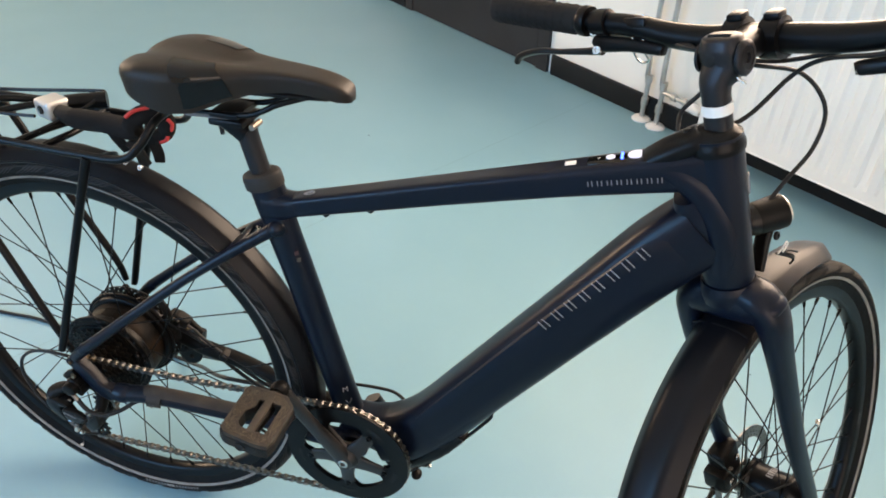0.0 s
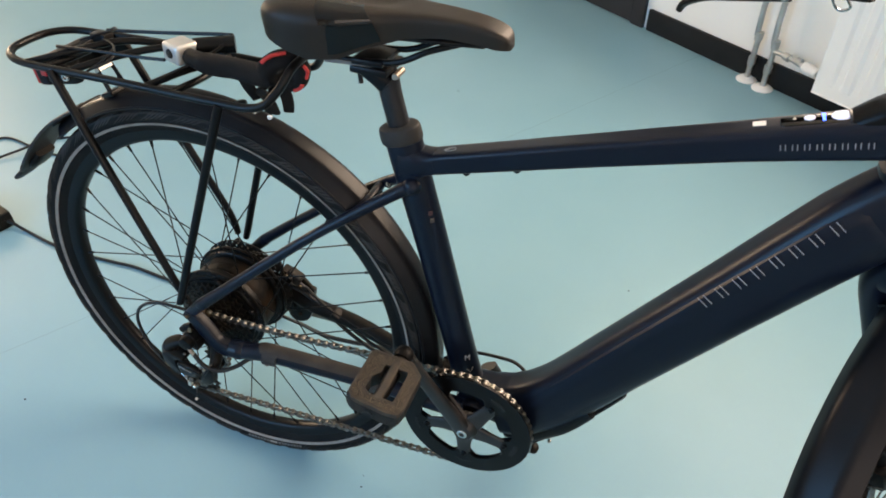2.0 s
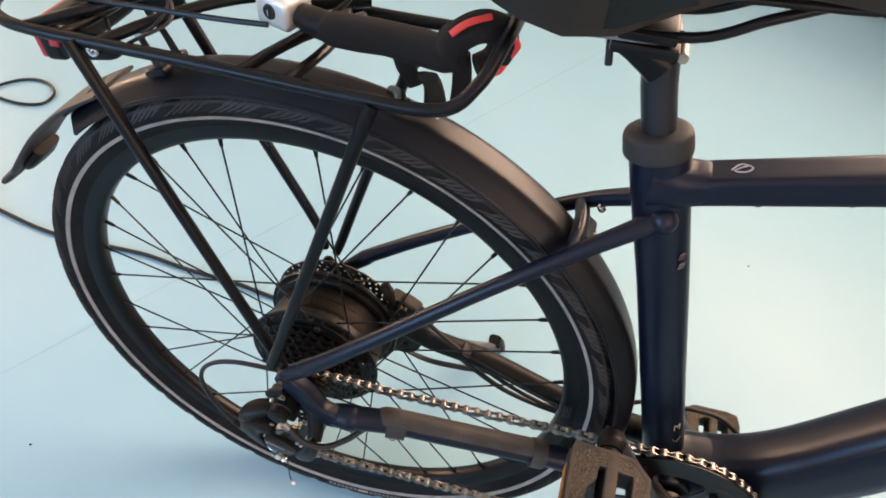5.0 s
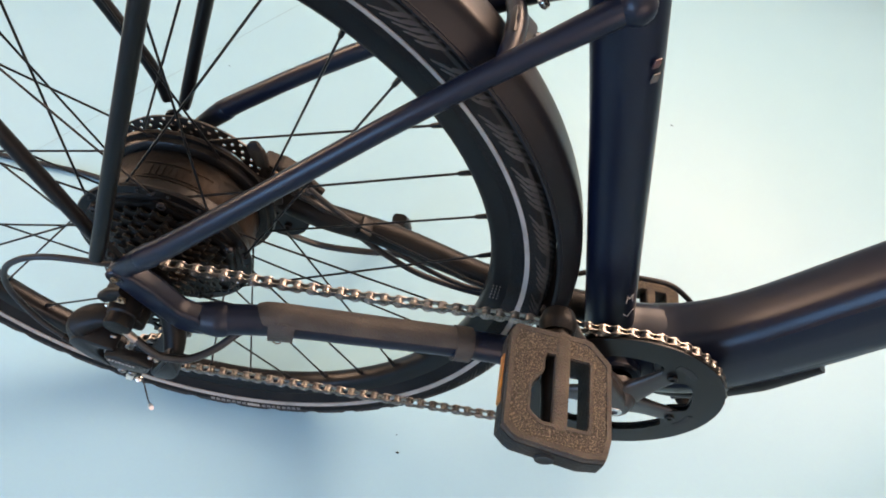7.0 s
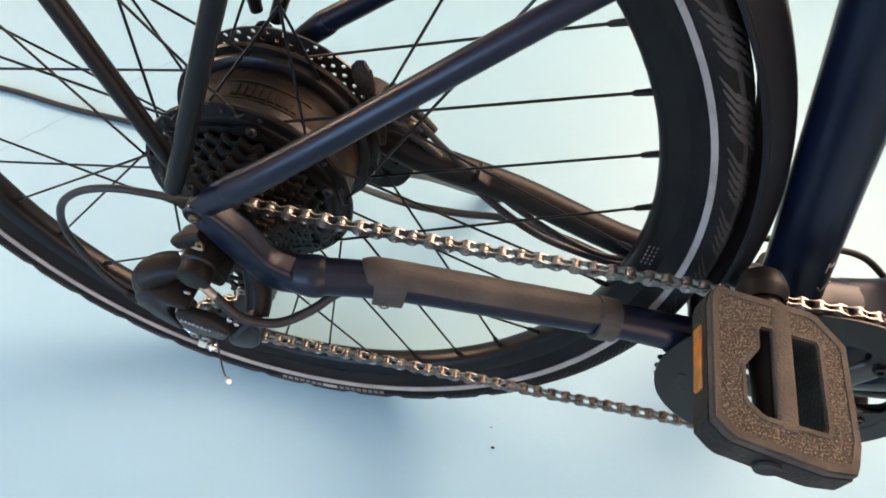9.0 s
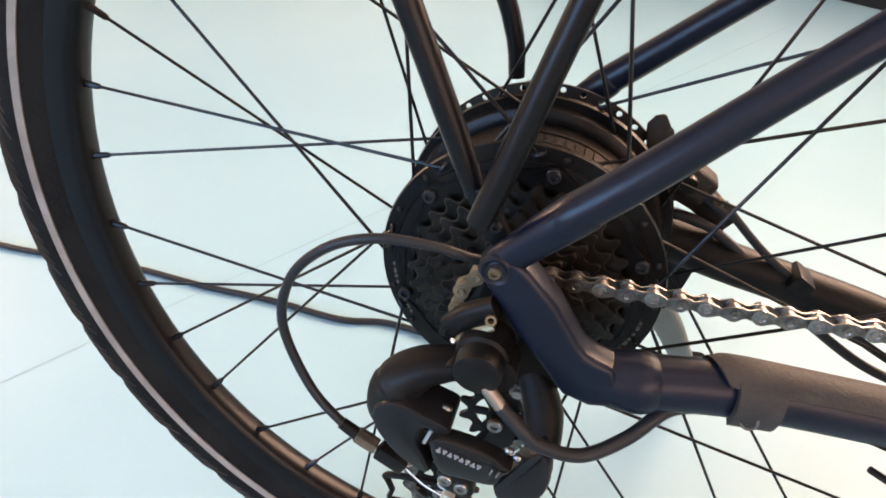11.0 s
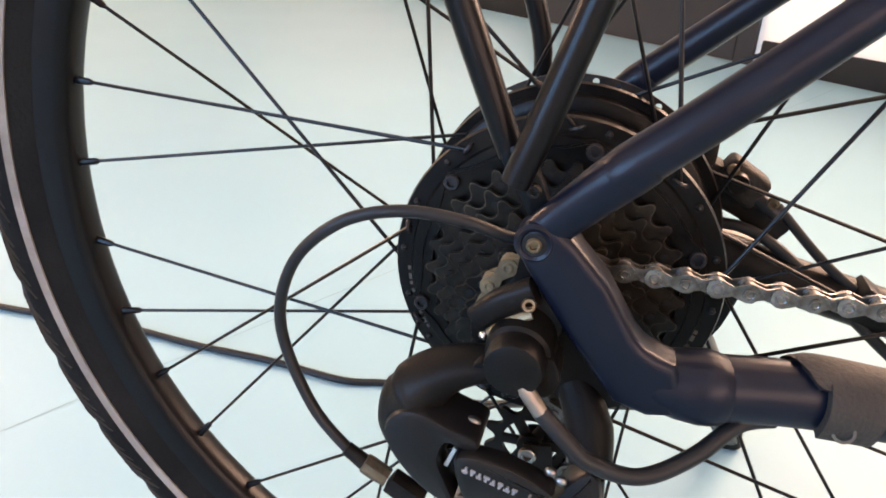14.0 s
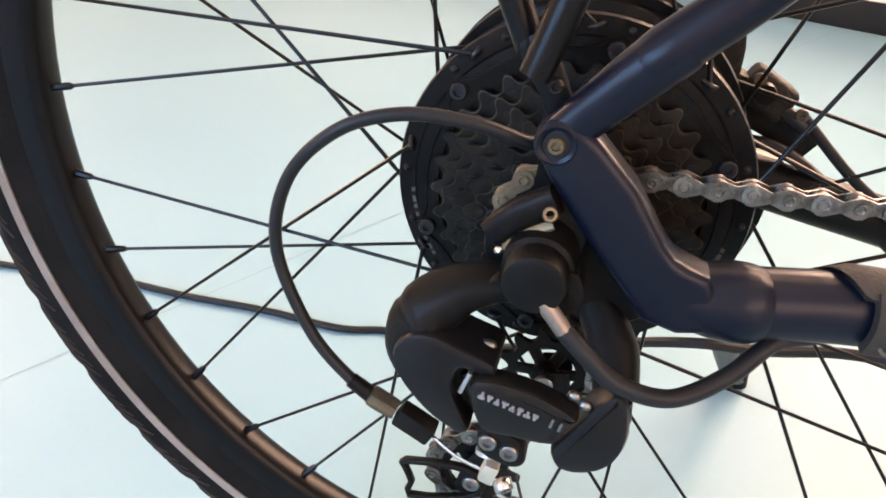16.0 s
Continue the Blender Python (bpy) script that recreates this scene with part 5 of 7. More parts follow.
def plate(outline, y0, y1, bevel=0.0015, smooth=3):
    """A solid from a smooth outline in x and z, with its front edge (at y0) rounded off."""
    o = [Vector((p.x, p.y)) for p in curve([(x, z, 0) for x, z in outline], smooth, True)] if smooth > 1 else [Vector(p) for p in outline]
    n = len(o)
    turn = sum(o[k].x * o[(k + 1) % n].y - o[k].y * o[(k + 1) % n].x for k in range(n))
    sign = 1 if turn > 0 else -1
    way = 1 if y1 > y0 else -1

    def inset(d):
        out = []
        for k in range(n):
            e = (o[(k + 1) % n] - o[k - 1]).normalized()
            out.append(o[k] + Vector((-e.y, e.x)) * (d * sign))
        return out

    levels = [(bevel, y0), (bevel * 0.3, y0 + way * bevel * 0.3), (0.0, y0 + way * bevel), (0.0, y1)]
    s = Shape()
    for d, yy in levels:
        s.v += [Vector((p.x, yy, p.y)) for p in inset(d)]
    for j in range(3):
        s.f += [(j * n + k, j * n + (k + 1) % n, (j + 1) * n + (k + 1) % n, (j + 1) * n + k) for k in range(n)]
    s.f += [tuple(range(n)), tuple(3 * n + k for k in range(n - 1, -1, -1))]
    return s


def derailleur():
    """The rear mech: hanger, pivot, knuckle with its shield, link body, lower leg, cage with two toothed pulleys, screws and cable clamp."""
    root = part("rear_derailleur", plate([(-0.027, 0.352), (-0.024, 0.362), (-0.010, 0.371), (0.004, 0.378), (0.012, 0.366), (0.006, 0.345), (-0.010, 0.338), (-0.022, 0.344)], -0.098, -0.088, 0.0015), PLASTIC, bike, "black rear derailleur")
    part("hanger_plate", sweep([(-0.0240, -0.1010, 0.3600), (-0.0140, -0.1020, 0.3690), (-0.0010, -0.1020, 0.3770)], [0.0050, 0.0062, 0.0055], [0.0040, 0.0050, 0.0050], steps=4, side=(0.6, 0, -0.8), section=BOX), PLASTIC, root)
    part("washer", sweep([(-0.0180, -0.1060, 0.3570), (-0.0100, -0.1070, 0.3640), (-0.0010, -0.1065, 0.3690)], [0.0016, 0.0022, 0.0022], [0.0012] * 3, steps=4, sides=8), BRASS, root, "yellowed steel washer")
    part("b_screw", bolt((-0.0028, -0.104, 0.3718), 0.0030, 0.0055, (0.1, -0.9, 0.35)), BRASS, root)
    part("b_screw", ball((-0.0195, -0.106, 0.3555), 0.0022, (1, 1, 1), 6), STEEL, root)
    part("pivot_cap", disc_solid([(1e-5, 0), (0.0095, 0), (0.0112, 0.0008), (0.0117, 0.0028), (0.0117, 0.011), (0.0132, 0.0125), (0.0142, 0.030), (1e-5, 0.030)], 36).moved(Matrix.Translation((-0.0045, -0.1245, 0.3525)) @ Matrix.Rotation(radians(3), 4, "X")), PLASTIC, root)
    part("stop_lug", plate([(0.002, 0.352), (0.010, 0.354), (0.013, 0.344), (0.008, 0.336), (0.000, 0.340)], -0.114, -0.098, 0.0010), PLASTIC, root)
    knuckle = sweep([(-0.006, -0.105, 0.3440), (-0.020, -0.107, 0.3425), (-0.034, -0.109, 0.3375), (-0.0455, -0.112, 0.3270), (-0.0480, -0.114, 0.3140), (-0.0445, -0.115, 0.3030), (-0.036, -0.116, 0.2940)], [0.0060, 0.0062, 0.0085, 0.0128, 0.0130, 0.0100, 0.0055], [0.0095, 0.0100, 0.0115, 0.0120, 0.0110, 0.0085, 0.0060], steps=6, side=(0.5, 0, 0.87), section=rounded_section(2.6, 22))
    part("upper_knuckle", knuckle, PLASTIC, root)
    part("pivot_pin", lathe([(0.0026, -0.1155), (0.0050, -0.1155), (0.0055, -0.1140), (0.0055, -0.104), (0.0026, -0.104)], 20).moved(Matrix.Translation((-0.0170, 0, 0.3435))), PLASTIC, root)
    shield = plate([(-0.0545, 0.3185), (-0.0480, 0.3260), (-0.0390, 0.3270), (-0.0270, 0.3225), (-0.0160, 0.3185), (-0.0155, 0.3135), (-0.0215, 0.3130), (-0.0285, 0.3145), (-0.0315, 0.3050), (-0.0270, 0.2930), (-0.0240, 0.2850), (-0.0290, 0.2835), (-0.0390, 0.2895), (-0.0480, 0.2990), (-0.0535, 0.3085)], -0.1275, -0.1030, 0.0022)
    part("knuckle_shield", shield, GLOSSGREY, root, "smooth dark plastic knuckle shield")
    body = plate([(-0.0240, 0.3090), (-0.0195, 0.3140), (-0.0060, 0.3132), (0.0055, 0.3100), (0.0148, 0.3052), (0.0172, 0.3022), (0.0135, 0.2975), (0.0090, 0.2895), (-0.0067, 0.2895), (-0.0190, 0.2915)], -0.1320, -0.1225, 0.0030, 3)
    link = part("link_body", body, GLOSSBODY, root, "glossy black parallelogram body")
    along = Vector((0.0317, 0, -0.0093)).normalized()
    across = Vector((0.0093, 0, 0.0317)).normalized()
    for k in range(8):
        at = Vector((-0.0185, -0.1326, 0.3085)) + along * (0.0030 * k)
        part("print", block((0.0021 if k % 3 else 0.0026, 0.0008, 0.0010), frame_from(along, (0, 1, 0), across, at + across * (0.0009 if k % 2 else -0.0008))), LETTER, link)
        part("print", block((0.0010, 0.0008, 0.0032 if k in (0, 5) else 0.0024), frame_from(along, (0, 1, 0), across, at)), LETTER, link)
    for k in range(2):
        part("print", block((0.0009, 0.0008, 0.0038), frame_from(along, (0, 1, 0), across, Vector((0.0078 + 0.0032 * k, -0.1326, 0.3012 - 0.001 * k)))), PALELETTER, link)
    part("shield_link", sweep([(-0.0270, -0.1160, 0.3060), (-0.0225, -0.1190, 0.2960), (-0.0195, -0.1190, 0.2900)], [0.0030, 0.0026, 0.0030], [0.0045] * 3, steps=3, side=(1, 0, 0.3), section=BOX), GLOSSBODY, root)
    part("link_edge", sweep([(-0.0288, -0.1225, 0.3000), (-0.0250, -0.1225, 0.3100)], 0.0010, 0.0008, steps=1, side=(1, 0, 0), section=BOX), SILVER, root, "bright link edge")
    leg = plate([(0.0215, 0.3050), (0.0262, 0.3105), (0.0305, 0.3130), (0.0340, 0.3090), (0.0358, 0.3010), (0.0362, 0.2920), (0.0335, 0.2815), (0.0270, 0.2745), (0.0180, 0.2715), (0.0110, 0.2735), (0.0085, 0.2810), (0.0120, 0.2880), (0.0160, 0.2950), (0.0190, 0.3000)], -0.1260, -0.1130, 0.0034, 3)
    part("lower_knuckle", leg, GLOSSGREY, root)
    part("knuckle_arm", sweep([(0.0110, -0.0800, 0.3320), (0.0200, -0.0860, 0.3240), (0.0275, -0.0980, 0.3130), (0.0300, -0.1120, 0.3030)], [0.0060, 0.0085, 0.0098, 0.0080], [0.0060, 0.0075, 0.0085, 0.0075], steps=5, side=(0.8, 0, 0.5), section=rounded_section(2.8, 20)), PLASTIC, root)
    part("spring_window", sweep([(0.0345, -0.1195, 0.3080), (0.0352, -0.1195, 0.2990)], 0.0014, 0.003, steps=1, section=BOX, side=(1, 0, 0)), CRANK, root)
    part("screw_plate", plate([(-0.0206, 0.2849), (-0.0164, 0.2890), (-0.0036, 0.2842), (-0.0006, 0.2740), (-0.0063, 0.2700), (-0.0186, 0.2747)], -0.1270, -0.1120, 0.0018), PLASTIC, root)
    for x, z in ((-0.0157, 0.2825), (-0.0071, 0.2791)):
        part("adjuster_screw", bolt((x, -0.1265, z), 0.0037, 0.0030), DISC, root)
    part("cable_clamp", block((0.0064, 0.008, 0.0100), Matrix.Translation((-0.0150, -0.122, 0.2625)) @ Matrix.Rotation(radians(18), 4, "Y"), 0.0014, 2), PALEMETAL, root, "bright cable clamp")
    part("clamp_washer", disc_solid([(1e-5, -0.001), (0.0062, -0.001), (0.0062, 0.001), (1e-5, 0.001)], 20).moved(Matrix.Translation((-0.0155, -0.118, 0.2685)) @ Matrix.Rotation(radians(70), 4, "X")), SILVER, root)
    part("cable_clamp", bolt((-0.0100, -0.120, 0.2560), 0.0042, 0.005, (0.5, -0.7, -0.4)), STEEL, root)
    for x, z in ((0.0145, 0.3085), (0.0190, 0.3050)):
        part("adjuster_screw", ball((x, -0.1235, z), 0.0024, (1.1, 0.8, 0.9), 8), DISC, root)
    part("adjuster_screw", ball((-0.0200, -0.1150, 0.3190), 0.0030, (1.2, 0.8, 0.8), 8), DISC, root)
    part("cage_pin", ball((-0.0575, -0.1150, 0.3100), 0.0024, (1, 1, 1.2), 8), DISC, root)
    for c in (PUL1, PUL2):
        spin = ring_plate(gear_outline(11, PULLEY_R + 0.0012, PULLEY_R - 0.0044), circle_outline(PULLEY_R - 0.0085, 132), COG_Y - 0.0013, COG_Y + 0.0013)
        for k in range(6):
            spin.join(sweep([polar(0.004, 60 * k, COG_Y), polar(PULLEY_R - 0.006, 60 * k, COG_Y)], 0.0028, 0.0012, steps=1, side=polar(1, 60 * k + 90), section=BOX))
        spin.join(disc_solid([(1e-5, COG_Y - 0.004), (0.0062, COG_Y - 0.004), (0.0062, COG_Y + 0.004), (1e-5, COG_Y + 0.004)], 18))
        wheel = part("jockey_wheel", spin.moved(Matrix.Translation(c)), PLASTIC, root, "black toothed jockey wheel")
        part("pulley_bolt", bolt(c + Vector((0, COG_Y - 0.0085, 0)), 0.0044, 0.003), DISC, wheel)
    low = PUL2 + Vector((-0.002, 0, -0.006))
    for y in (COG_Y - 0.0080, COG_Y + 0.0065):
        p = sweep([PUL1 + Vector((0.004, y, 0.006)), PUL1 + Vector((0.004, y, -0.010)), PUL1.lerp(PUL2, 0.5) + Vector((0.006, y, 0)), PUL2 + Vector((0.004, y, 0.012)), low + Vector((0, y, 0))], [0.0065, 0.0075, 0.0060, 0.0070, 0.0070], [0.0010] * 5, steps=4, side=(0.88, 0, -0.48), section=BOX)
        part("cage_plate", p, PLASTIC, root)
    keep = [PUL2 + Vector((0.004, COG_Y - 0.009, 0.006)), PUL2 + Vector((-0.010, COG_Y - 0.010, 0.010)), PUL2 + Vector((-0.0340, COG_Y - 0.010, 0.0075)), PUL2 + Vector((-0.0345, COG_Y - 0.010, 0.0035)), PUL2 + Vector((-0.0310, COG_Y - 0.010, -0.006)), PUL2 + Vector((-0.0325, COG_Y - 0.010, -0.016)), PUL2 + Vector((-0.0100, COG_Y - 0.010, -0.012)), PUL2 + Vector((0.004, COG_Y - 0.009, -0.006))]
    part("chain_keeper", sweep(keep, 0.0021, 0.0017, steps=2, section=BOX, closed=True, side=(0, 1, 0)), PLASTIC, root)
    part("barrel_adjuster", sweep([(-0.0715, -0.107, 0.2775), (-0.0705, -0.107, 0.2770), (-0.0660, -0.1075, 0.2750), (-0.0590, -0.108, 0.2720)], [0.0034, 0.0047, 0.0048, 0.0044], steps=2, sides=8), DUSTBRASS, root, "brassy steel barrel adjuster")
    part("barrel_tip", sweep([(-0.0800, -0.1068, 0.2835), (-0.0710, -0.107, 0.2772)], [0.0034, 0.0038], steps=2, sides=12), PLASTIC, root)
    part("adjuster_housing", block((0.018, 0.009, 0.0095), Matrix.Translation((-0.0500, -0.1095, 0.2685)) @ Matrix.Rotation(radians(30), 4, "Y"), 0.0014, 2), PLASTIC, root)
    part("cable_ferrule", rod((-0.0005, -0.121, 0.3455), (0.0078, -0.1225, 0.3355), 0.0034, 14), FERRULE, root, "bright cable ferrule")
    part("inner_cable", sweep([(-0.0420, -0.111, 0.2640), (-0.0300, -0.116, 0.2600), (-0.0165, -0.121, 0.2600)], 0.0008, steps=5, sides=6), STEEL, root)
    part("cable_tail", sweep([(-0.004, -0.122, 0.2620), (0.005, -0.137, 0.2520), (0.0145, -0.148, 0.2620)], 0.0007, steps=5, sides=6), ALLOY, root)
    part("cable_end_cap", rod((0.0140, -0.1475, 0.2612), (0.0195, -0.1530, 0.2700), 0.0021, 10), SILVER, root)


derailleur()
part("gear_cable", sweep([(-0.0745, -0.107, 0.2790), (-0.0765, -0.107, 0.2805), (-0.0975, -0.104, 0.3015), (-0.1130, -0.100, 0.3380), (-0.1060, -0.100, 0.3705), (-0.085, -0.100, 0.3925), (-0.060, -0.098, 0.4010), (-0.034, -0.094, 0.3990), (-0.015, -0.088, 0.3920), (-0.006, -0.082, 0.3900)], 0.0027, steps=8, sides=10), CABLE, bike)
part("gear_cable", sweep([(0.0070, -0.122, 0.3362), (0.0180, -0.125, 0.3270), (0.0290, -0.125, 0.3180), (0.0490, -0.118, 0.3105), (0.0690, -0.105, 0.3150), (0.0860, -0.090, 0.3236), (0.10, -0.084, 0.3250)], 0.0036, steps=8, sides=10), CABLE, bike)


def rear_caliper():
    m = Matrix.Translation((0.0915, 0.056, 0.3830)) @ Matrix.Rotation(radians(32), 4, "Y")
    root = part("rear_brake_caliper", block((0.027, 0.020, 0.019), m, 0.005, 3), DUSTBLACK, bike, "dusty black disc brake caliper")
    part("caliper_body", block((0.017, 0.020, 0.028), Matrix.Translation((0.0715, 0.060, 0.380)) @ Matrix.Rotation(radians(20), 4, "Y"), 0.005, 2), DUSTBLACK, root)
    part("piston_cover", disc_solid([(1e-5, 0), (0.0052, 0), (0.0058, 0.002), (0.0058, 0.006), (1e-5, 0.006)], 20).moved(m @ Matrix.Translation((-0.004, -0.0165, 0))), MOTOR, root)
    part("cooling_fin", sweep([(0.0690, 0.050, 0.392), (0.0675, 0.048, 0.405), (0.0655, 0.047, 0.417), (0.0695, 0.047, 0.421)], [0.0065, 0.0080, 0.0080, 0.0040], [0.003, 0.003, 0.003, 0.002], steps=3, side=(1, 0, 0.1), section=BOX), DUSTBLACK, root)
    for x, z in ((0.0840, 0.3925), (0.1075, 0.3765)):
        part("caliper_bolt", bolt((x, 0.043, z), 0.0032, 0.003), DUSTBRASS, root)
    part("hose_joint", rod((0.100, 0.050, 0.376), (0.114, 0.050, 0.366), 0.0042, 10), ALLOY, root)
    part("mount_plate", sweep([(0.064, 0.066, 0.372), (0.090, 0.066, 0.372), (0.120, 0.062, 0.352)], [0.010, 0.011, 0.008], [0.004, 0.005, 0.004], steps=3, side=(0, 0, 1), section=BOX), DUSTBLACK, root)
    part("brake_hose", sweep([(0.112, 0.050, 0.372), (0.141, 0.050, 0.344), (0.168, 0.050, 0.324), (0.206, 0.050, 0.295), (0.2565, 0.050, 0.269), (0.300, 0.050, 0.260), (0.345, 0.052, 0.278), (0.388, 0.050, 0.318), (0.410, 0.050, 0.327), (0.456, 0.050, 0.331), (0.485, 0.048, 0.329), (0.517, 0.040, 0.309)], 0.0028, steps=7, sides=10), CABLE, bike)
    part("motor_cable", sweep([(0.0, 0.060, 0.348), (0.036, 0.066, 0.346), (0.095, 0.056, 0.356), (0.1364, 0.052, 0.333), (0.165, 0.050, 0.311), (0.198, 0.050, 0.285), (0.238, 0.050, 0.264), (0.299, 0.050, 0.252), (0.350, 0.048, 0.262)], 0.0034, steps=7, sides=10), CABLE, bike)
    for x, z in ((0.168, 0.327),):
        part("cable_clip", block((0.014, 0.022, 0.012), Matrix.Translation((x, 0.050, z)) @ Matrix.Rotation(radians(35), 4, "Y"), 0.003, 2), PLASTIC, bike)


rear_caliper()


def kickstand():
    """The stand: a clamp at the left dropout, a flat leg and a ribbed foot on the floor (given in the leant-back bicycle's own directions)."""
    lift = Matrix.Rotation(radians(2.9), 4, "X")
    foot, top = lift @ Vector((0.176, 0.302, 0.014)), Vector((0.078, 0.086, 0.276))
    root = part("kickstand", sweep([top, top.lerp(foot, 0.3) + Vector((0.004, 0.004, 0)), top.lerp(foot, 0.75), foot], [0.0155, 0.0135, 0.0110, 0.0100], [0.0070, 0.0065, 0.0060, 0.0060], steps=5, side=(1, 0, 0), section=BOX), STANDGREY, bike, "grey cast alloy kickstand leg")
    part("stand_clamp", block((0.060, 0.018, 0.030), Matrix.Translation((0.082, 0.078, 0.334)) @ Matrix.Rotation(radians(12), 4, "Y"), 0.005, 2), BLACK, root)
    part("stand_plate", plate([(0.056, 0.335), (0.106, 0.325), (0.104, 0.290), (0.092, 0.268), (0.068, 0.262), (0.056, 0.280)], 0.082, 0.072, 0.002), BLACK, root)
    for x, z in ((0.072, 0.298), (0.090, 0.302), (0.080, 0.280)):
        part("stand_bolt", bolt((x, 0.0718, z), 0.0040, 0.003), DUSTBLACK, root)
    pad = sweep([foot + Vector((0.002, 0.008, -0.010)), foot + Vector((0, 0.002, 0.010)), foot + Vector((-0.003, -0.008, 0.030))], [0.014, 0.013, 0.011], [0.009, 0.0095, 0.0085], steps=3, side=(1, 0, 0), section=BOX)
    shoe = part("stand_foot", pad, PLASTIC, root, "black plastic stand foot")
    for k in range(5):
        part("foot_rib", block((0.016, 0.003, 0.0022), Matrix.Translation(foot + Vector((-0.001, -0.0065 - 0.0022 * k, 0.002 + 0.005 * k)))), PLASTIC, shoe)


kickstand()


# -- mudguards --
def guard_shape(a0, a1, crown=0.3745, half=0.0290, drop=0.014, n=64):
    prof = []
    for k in range(13):
        u = -1 + 2 * k / 12
        fall = max(0.0, (abs(u) - 0.46) / 0.54)
        prof.append((crown - drop * (0.10 * u * u + 0.90 * fall ** 1.15), half * u))
    inner = [(r - 0.0022, y * 0.965) for r, y in reversed(prof)]
    return lathe(prof + inner, n, a0, a1)


guard = part("rear_mudguard", guard_shape(-13, 131, half=0.0305, drop=0.0175).moved(REAR), GUARD, bike, "black satin rear mudguard")
for sgn in (-1, 1):
    bead = lathe([(0.3590, sgn * 0.0276), (0.3590, sgn * 0.0296), (0.3565, sgn * 0.0296), (0.3565, sgn * 0.0276)], 64, -13, 131)
    part("guard_edge", bead.moved(REAR), GUARD, guard)
flap = sweep([polar(0.3745, 121), polar(0.3800, 130), polar(0.3845, 139), polar(0.3885, 146.0), polar(0.3935, 150.5), polar(0.3995, 153.4)], [0.0315, 0.0320, 0.0325, 0.0320, 0.0295, 0.0220], [0.0026, 0.0034, 0.0036, 0.0036, 0.0034, 0.0030], steps=5, side=(0, 1, 0), section=rounded_section(5, 20))
flap_part = part("mud_flap", flap.moved(REAR), FLAP, guard, "smooth grey-black rubber mud flap")
lip = sweep([polar(0.3975, 152.8), polar(0.4035, 154.8), polar(0.4095, 156.6), polar(0.4135, 157.8)], [0.0200, 0.0230, 0.0230, 0.0150], [0.0030, 0.0050, 0.0048, 0.0030], steps=4, side=(0, 1, 0), section=rounded_section(3, 20))
part("flap_lip", lip.moved(REAR), FLAP, flap_part)
clip = sweep([polar(0.3800, 145.0), polar(0.3830, 148.5), polar(0.3880, 151.0)], [0.018, 0.022, 0.016], [0.0060, 0.0070, 0.0050], steps=3, side=(0, 1, 0), section=BOX)
part("flap_clip", clip.moved(REAR), PLASTIC, flap_part)
part("flap_joint", lathe([(0.3770, -0.0275), (0.3800, -0.012), (0.3800, 0.012), (0.3770, 0.0275), (0.3740, 0.0275), (0.3740, -0.0275)], 4, 124.5, 130).moved(REAR), PLASTIC, guard)
part("guard_bracket", block((0.022, 0.030, 0.010), Matrix.Translation((0.275, 0, 0.6195)) @ Matrix.Rotation(radians(40), 4, "Y"), 0.003, 2), BLACK, guard)
for sgn in (-1, 1):
    part("guard_bolt", bolt((0.285, sgn * 0.020, 0.628), 0.0045, 0.004, (0.6, 0, 0.8)), STEEL, guard)

fguard = part("front_mudguard", guard_shape(86, 192, crown=0.3780, half=0.0345, drop=0.0175).moved(FRONT @ Matrix.Translation((0, 0.005, 0))), GUARD, bike, "black satin front mudguard")
nose = Shape()
for q in range(9):
    ease = math.sqrt(max(0.0, 1 - (q / 8.15) ** 2))
    ring = [(0.3780 - 0.0022 * (q / 8) ** 2 - 0.0175 * (0.10 * u * u + 0.90 * max(0.0, (abs(u) - 0.46) / 0.54) ** 1.15) * (0.35 + 0.65 * ease), 0.0345 * u * ease) for u in [-1 + k / 6 for k in range(13)]]
    nose.v += [polar(r, 86.2 - 0.95 * q, y) for r, y in ring] + [polar(r - 0.0024, 86.2 - 0.95 * q, y * 0.96) for r, y in reversed(ring)]
nose.f = [(26 * q + k, 26 * q + (k + 1) % 26, 26 * q + 26 + (k + 1) % 26, 26 * q + 26 + k) for q in range(8) for k in range(26)] + [tuple(range(26)), tuple(range(26 * 8 + 25, 26 * 8 - 1, -1))]
part("guard_tip", nose.moved(FRONT @ Matrix.Translation((0, 0.005, 0))), GUARD, fguard)
# a thin dark line laid across the guard
part("guard_line", lathe([(0.3700, -0.0310), (0.3765, -0.018), (0.3789, 0.004), (0.3765, 0.026), (0.3700, 0.0400), (0.3680, 0.0390), (0.3755, 0.025), (0.3780, 0.004), (0.3755, -0.017), (0.3680, -0.0300)], 2, 121, 121.35).moved(FRONT), CABLE, fguard)
for sgn in (-1, 1):
    part("guard_stay", sweep([polar(0.362, 156, sgn * 0.029), polar(0.20, 172, sgn * 0.046), polar(0.02, 200, sgn * 0.052)], 0.0022, steps=4, sides=8).moved(FRONT), BLACK, fguard)


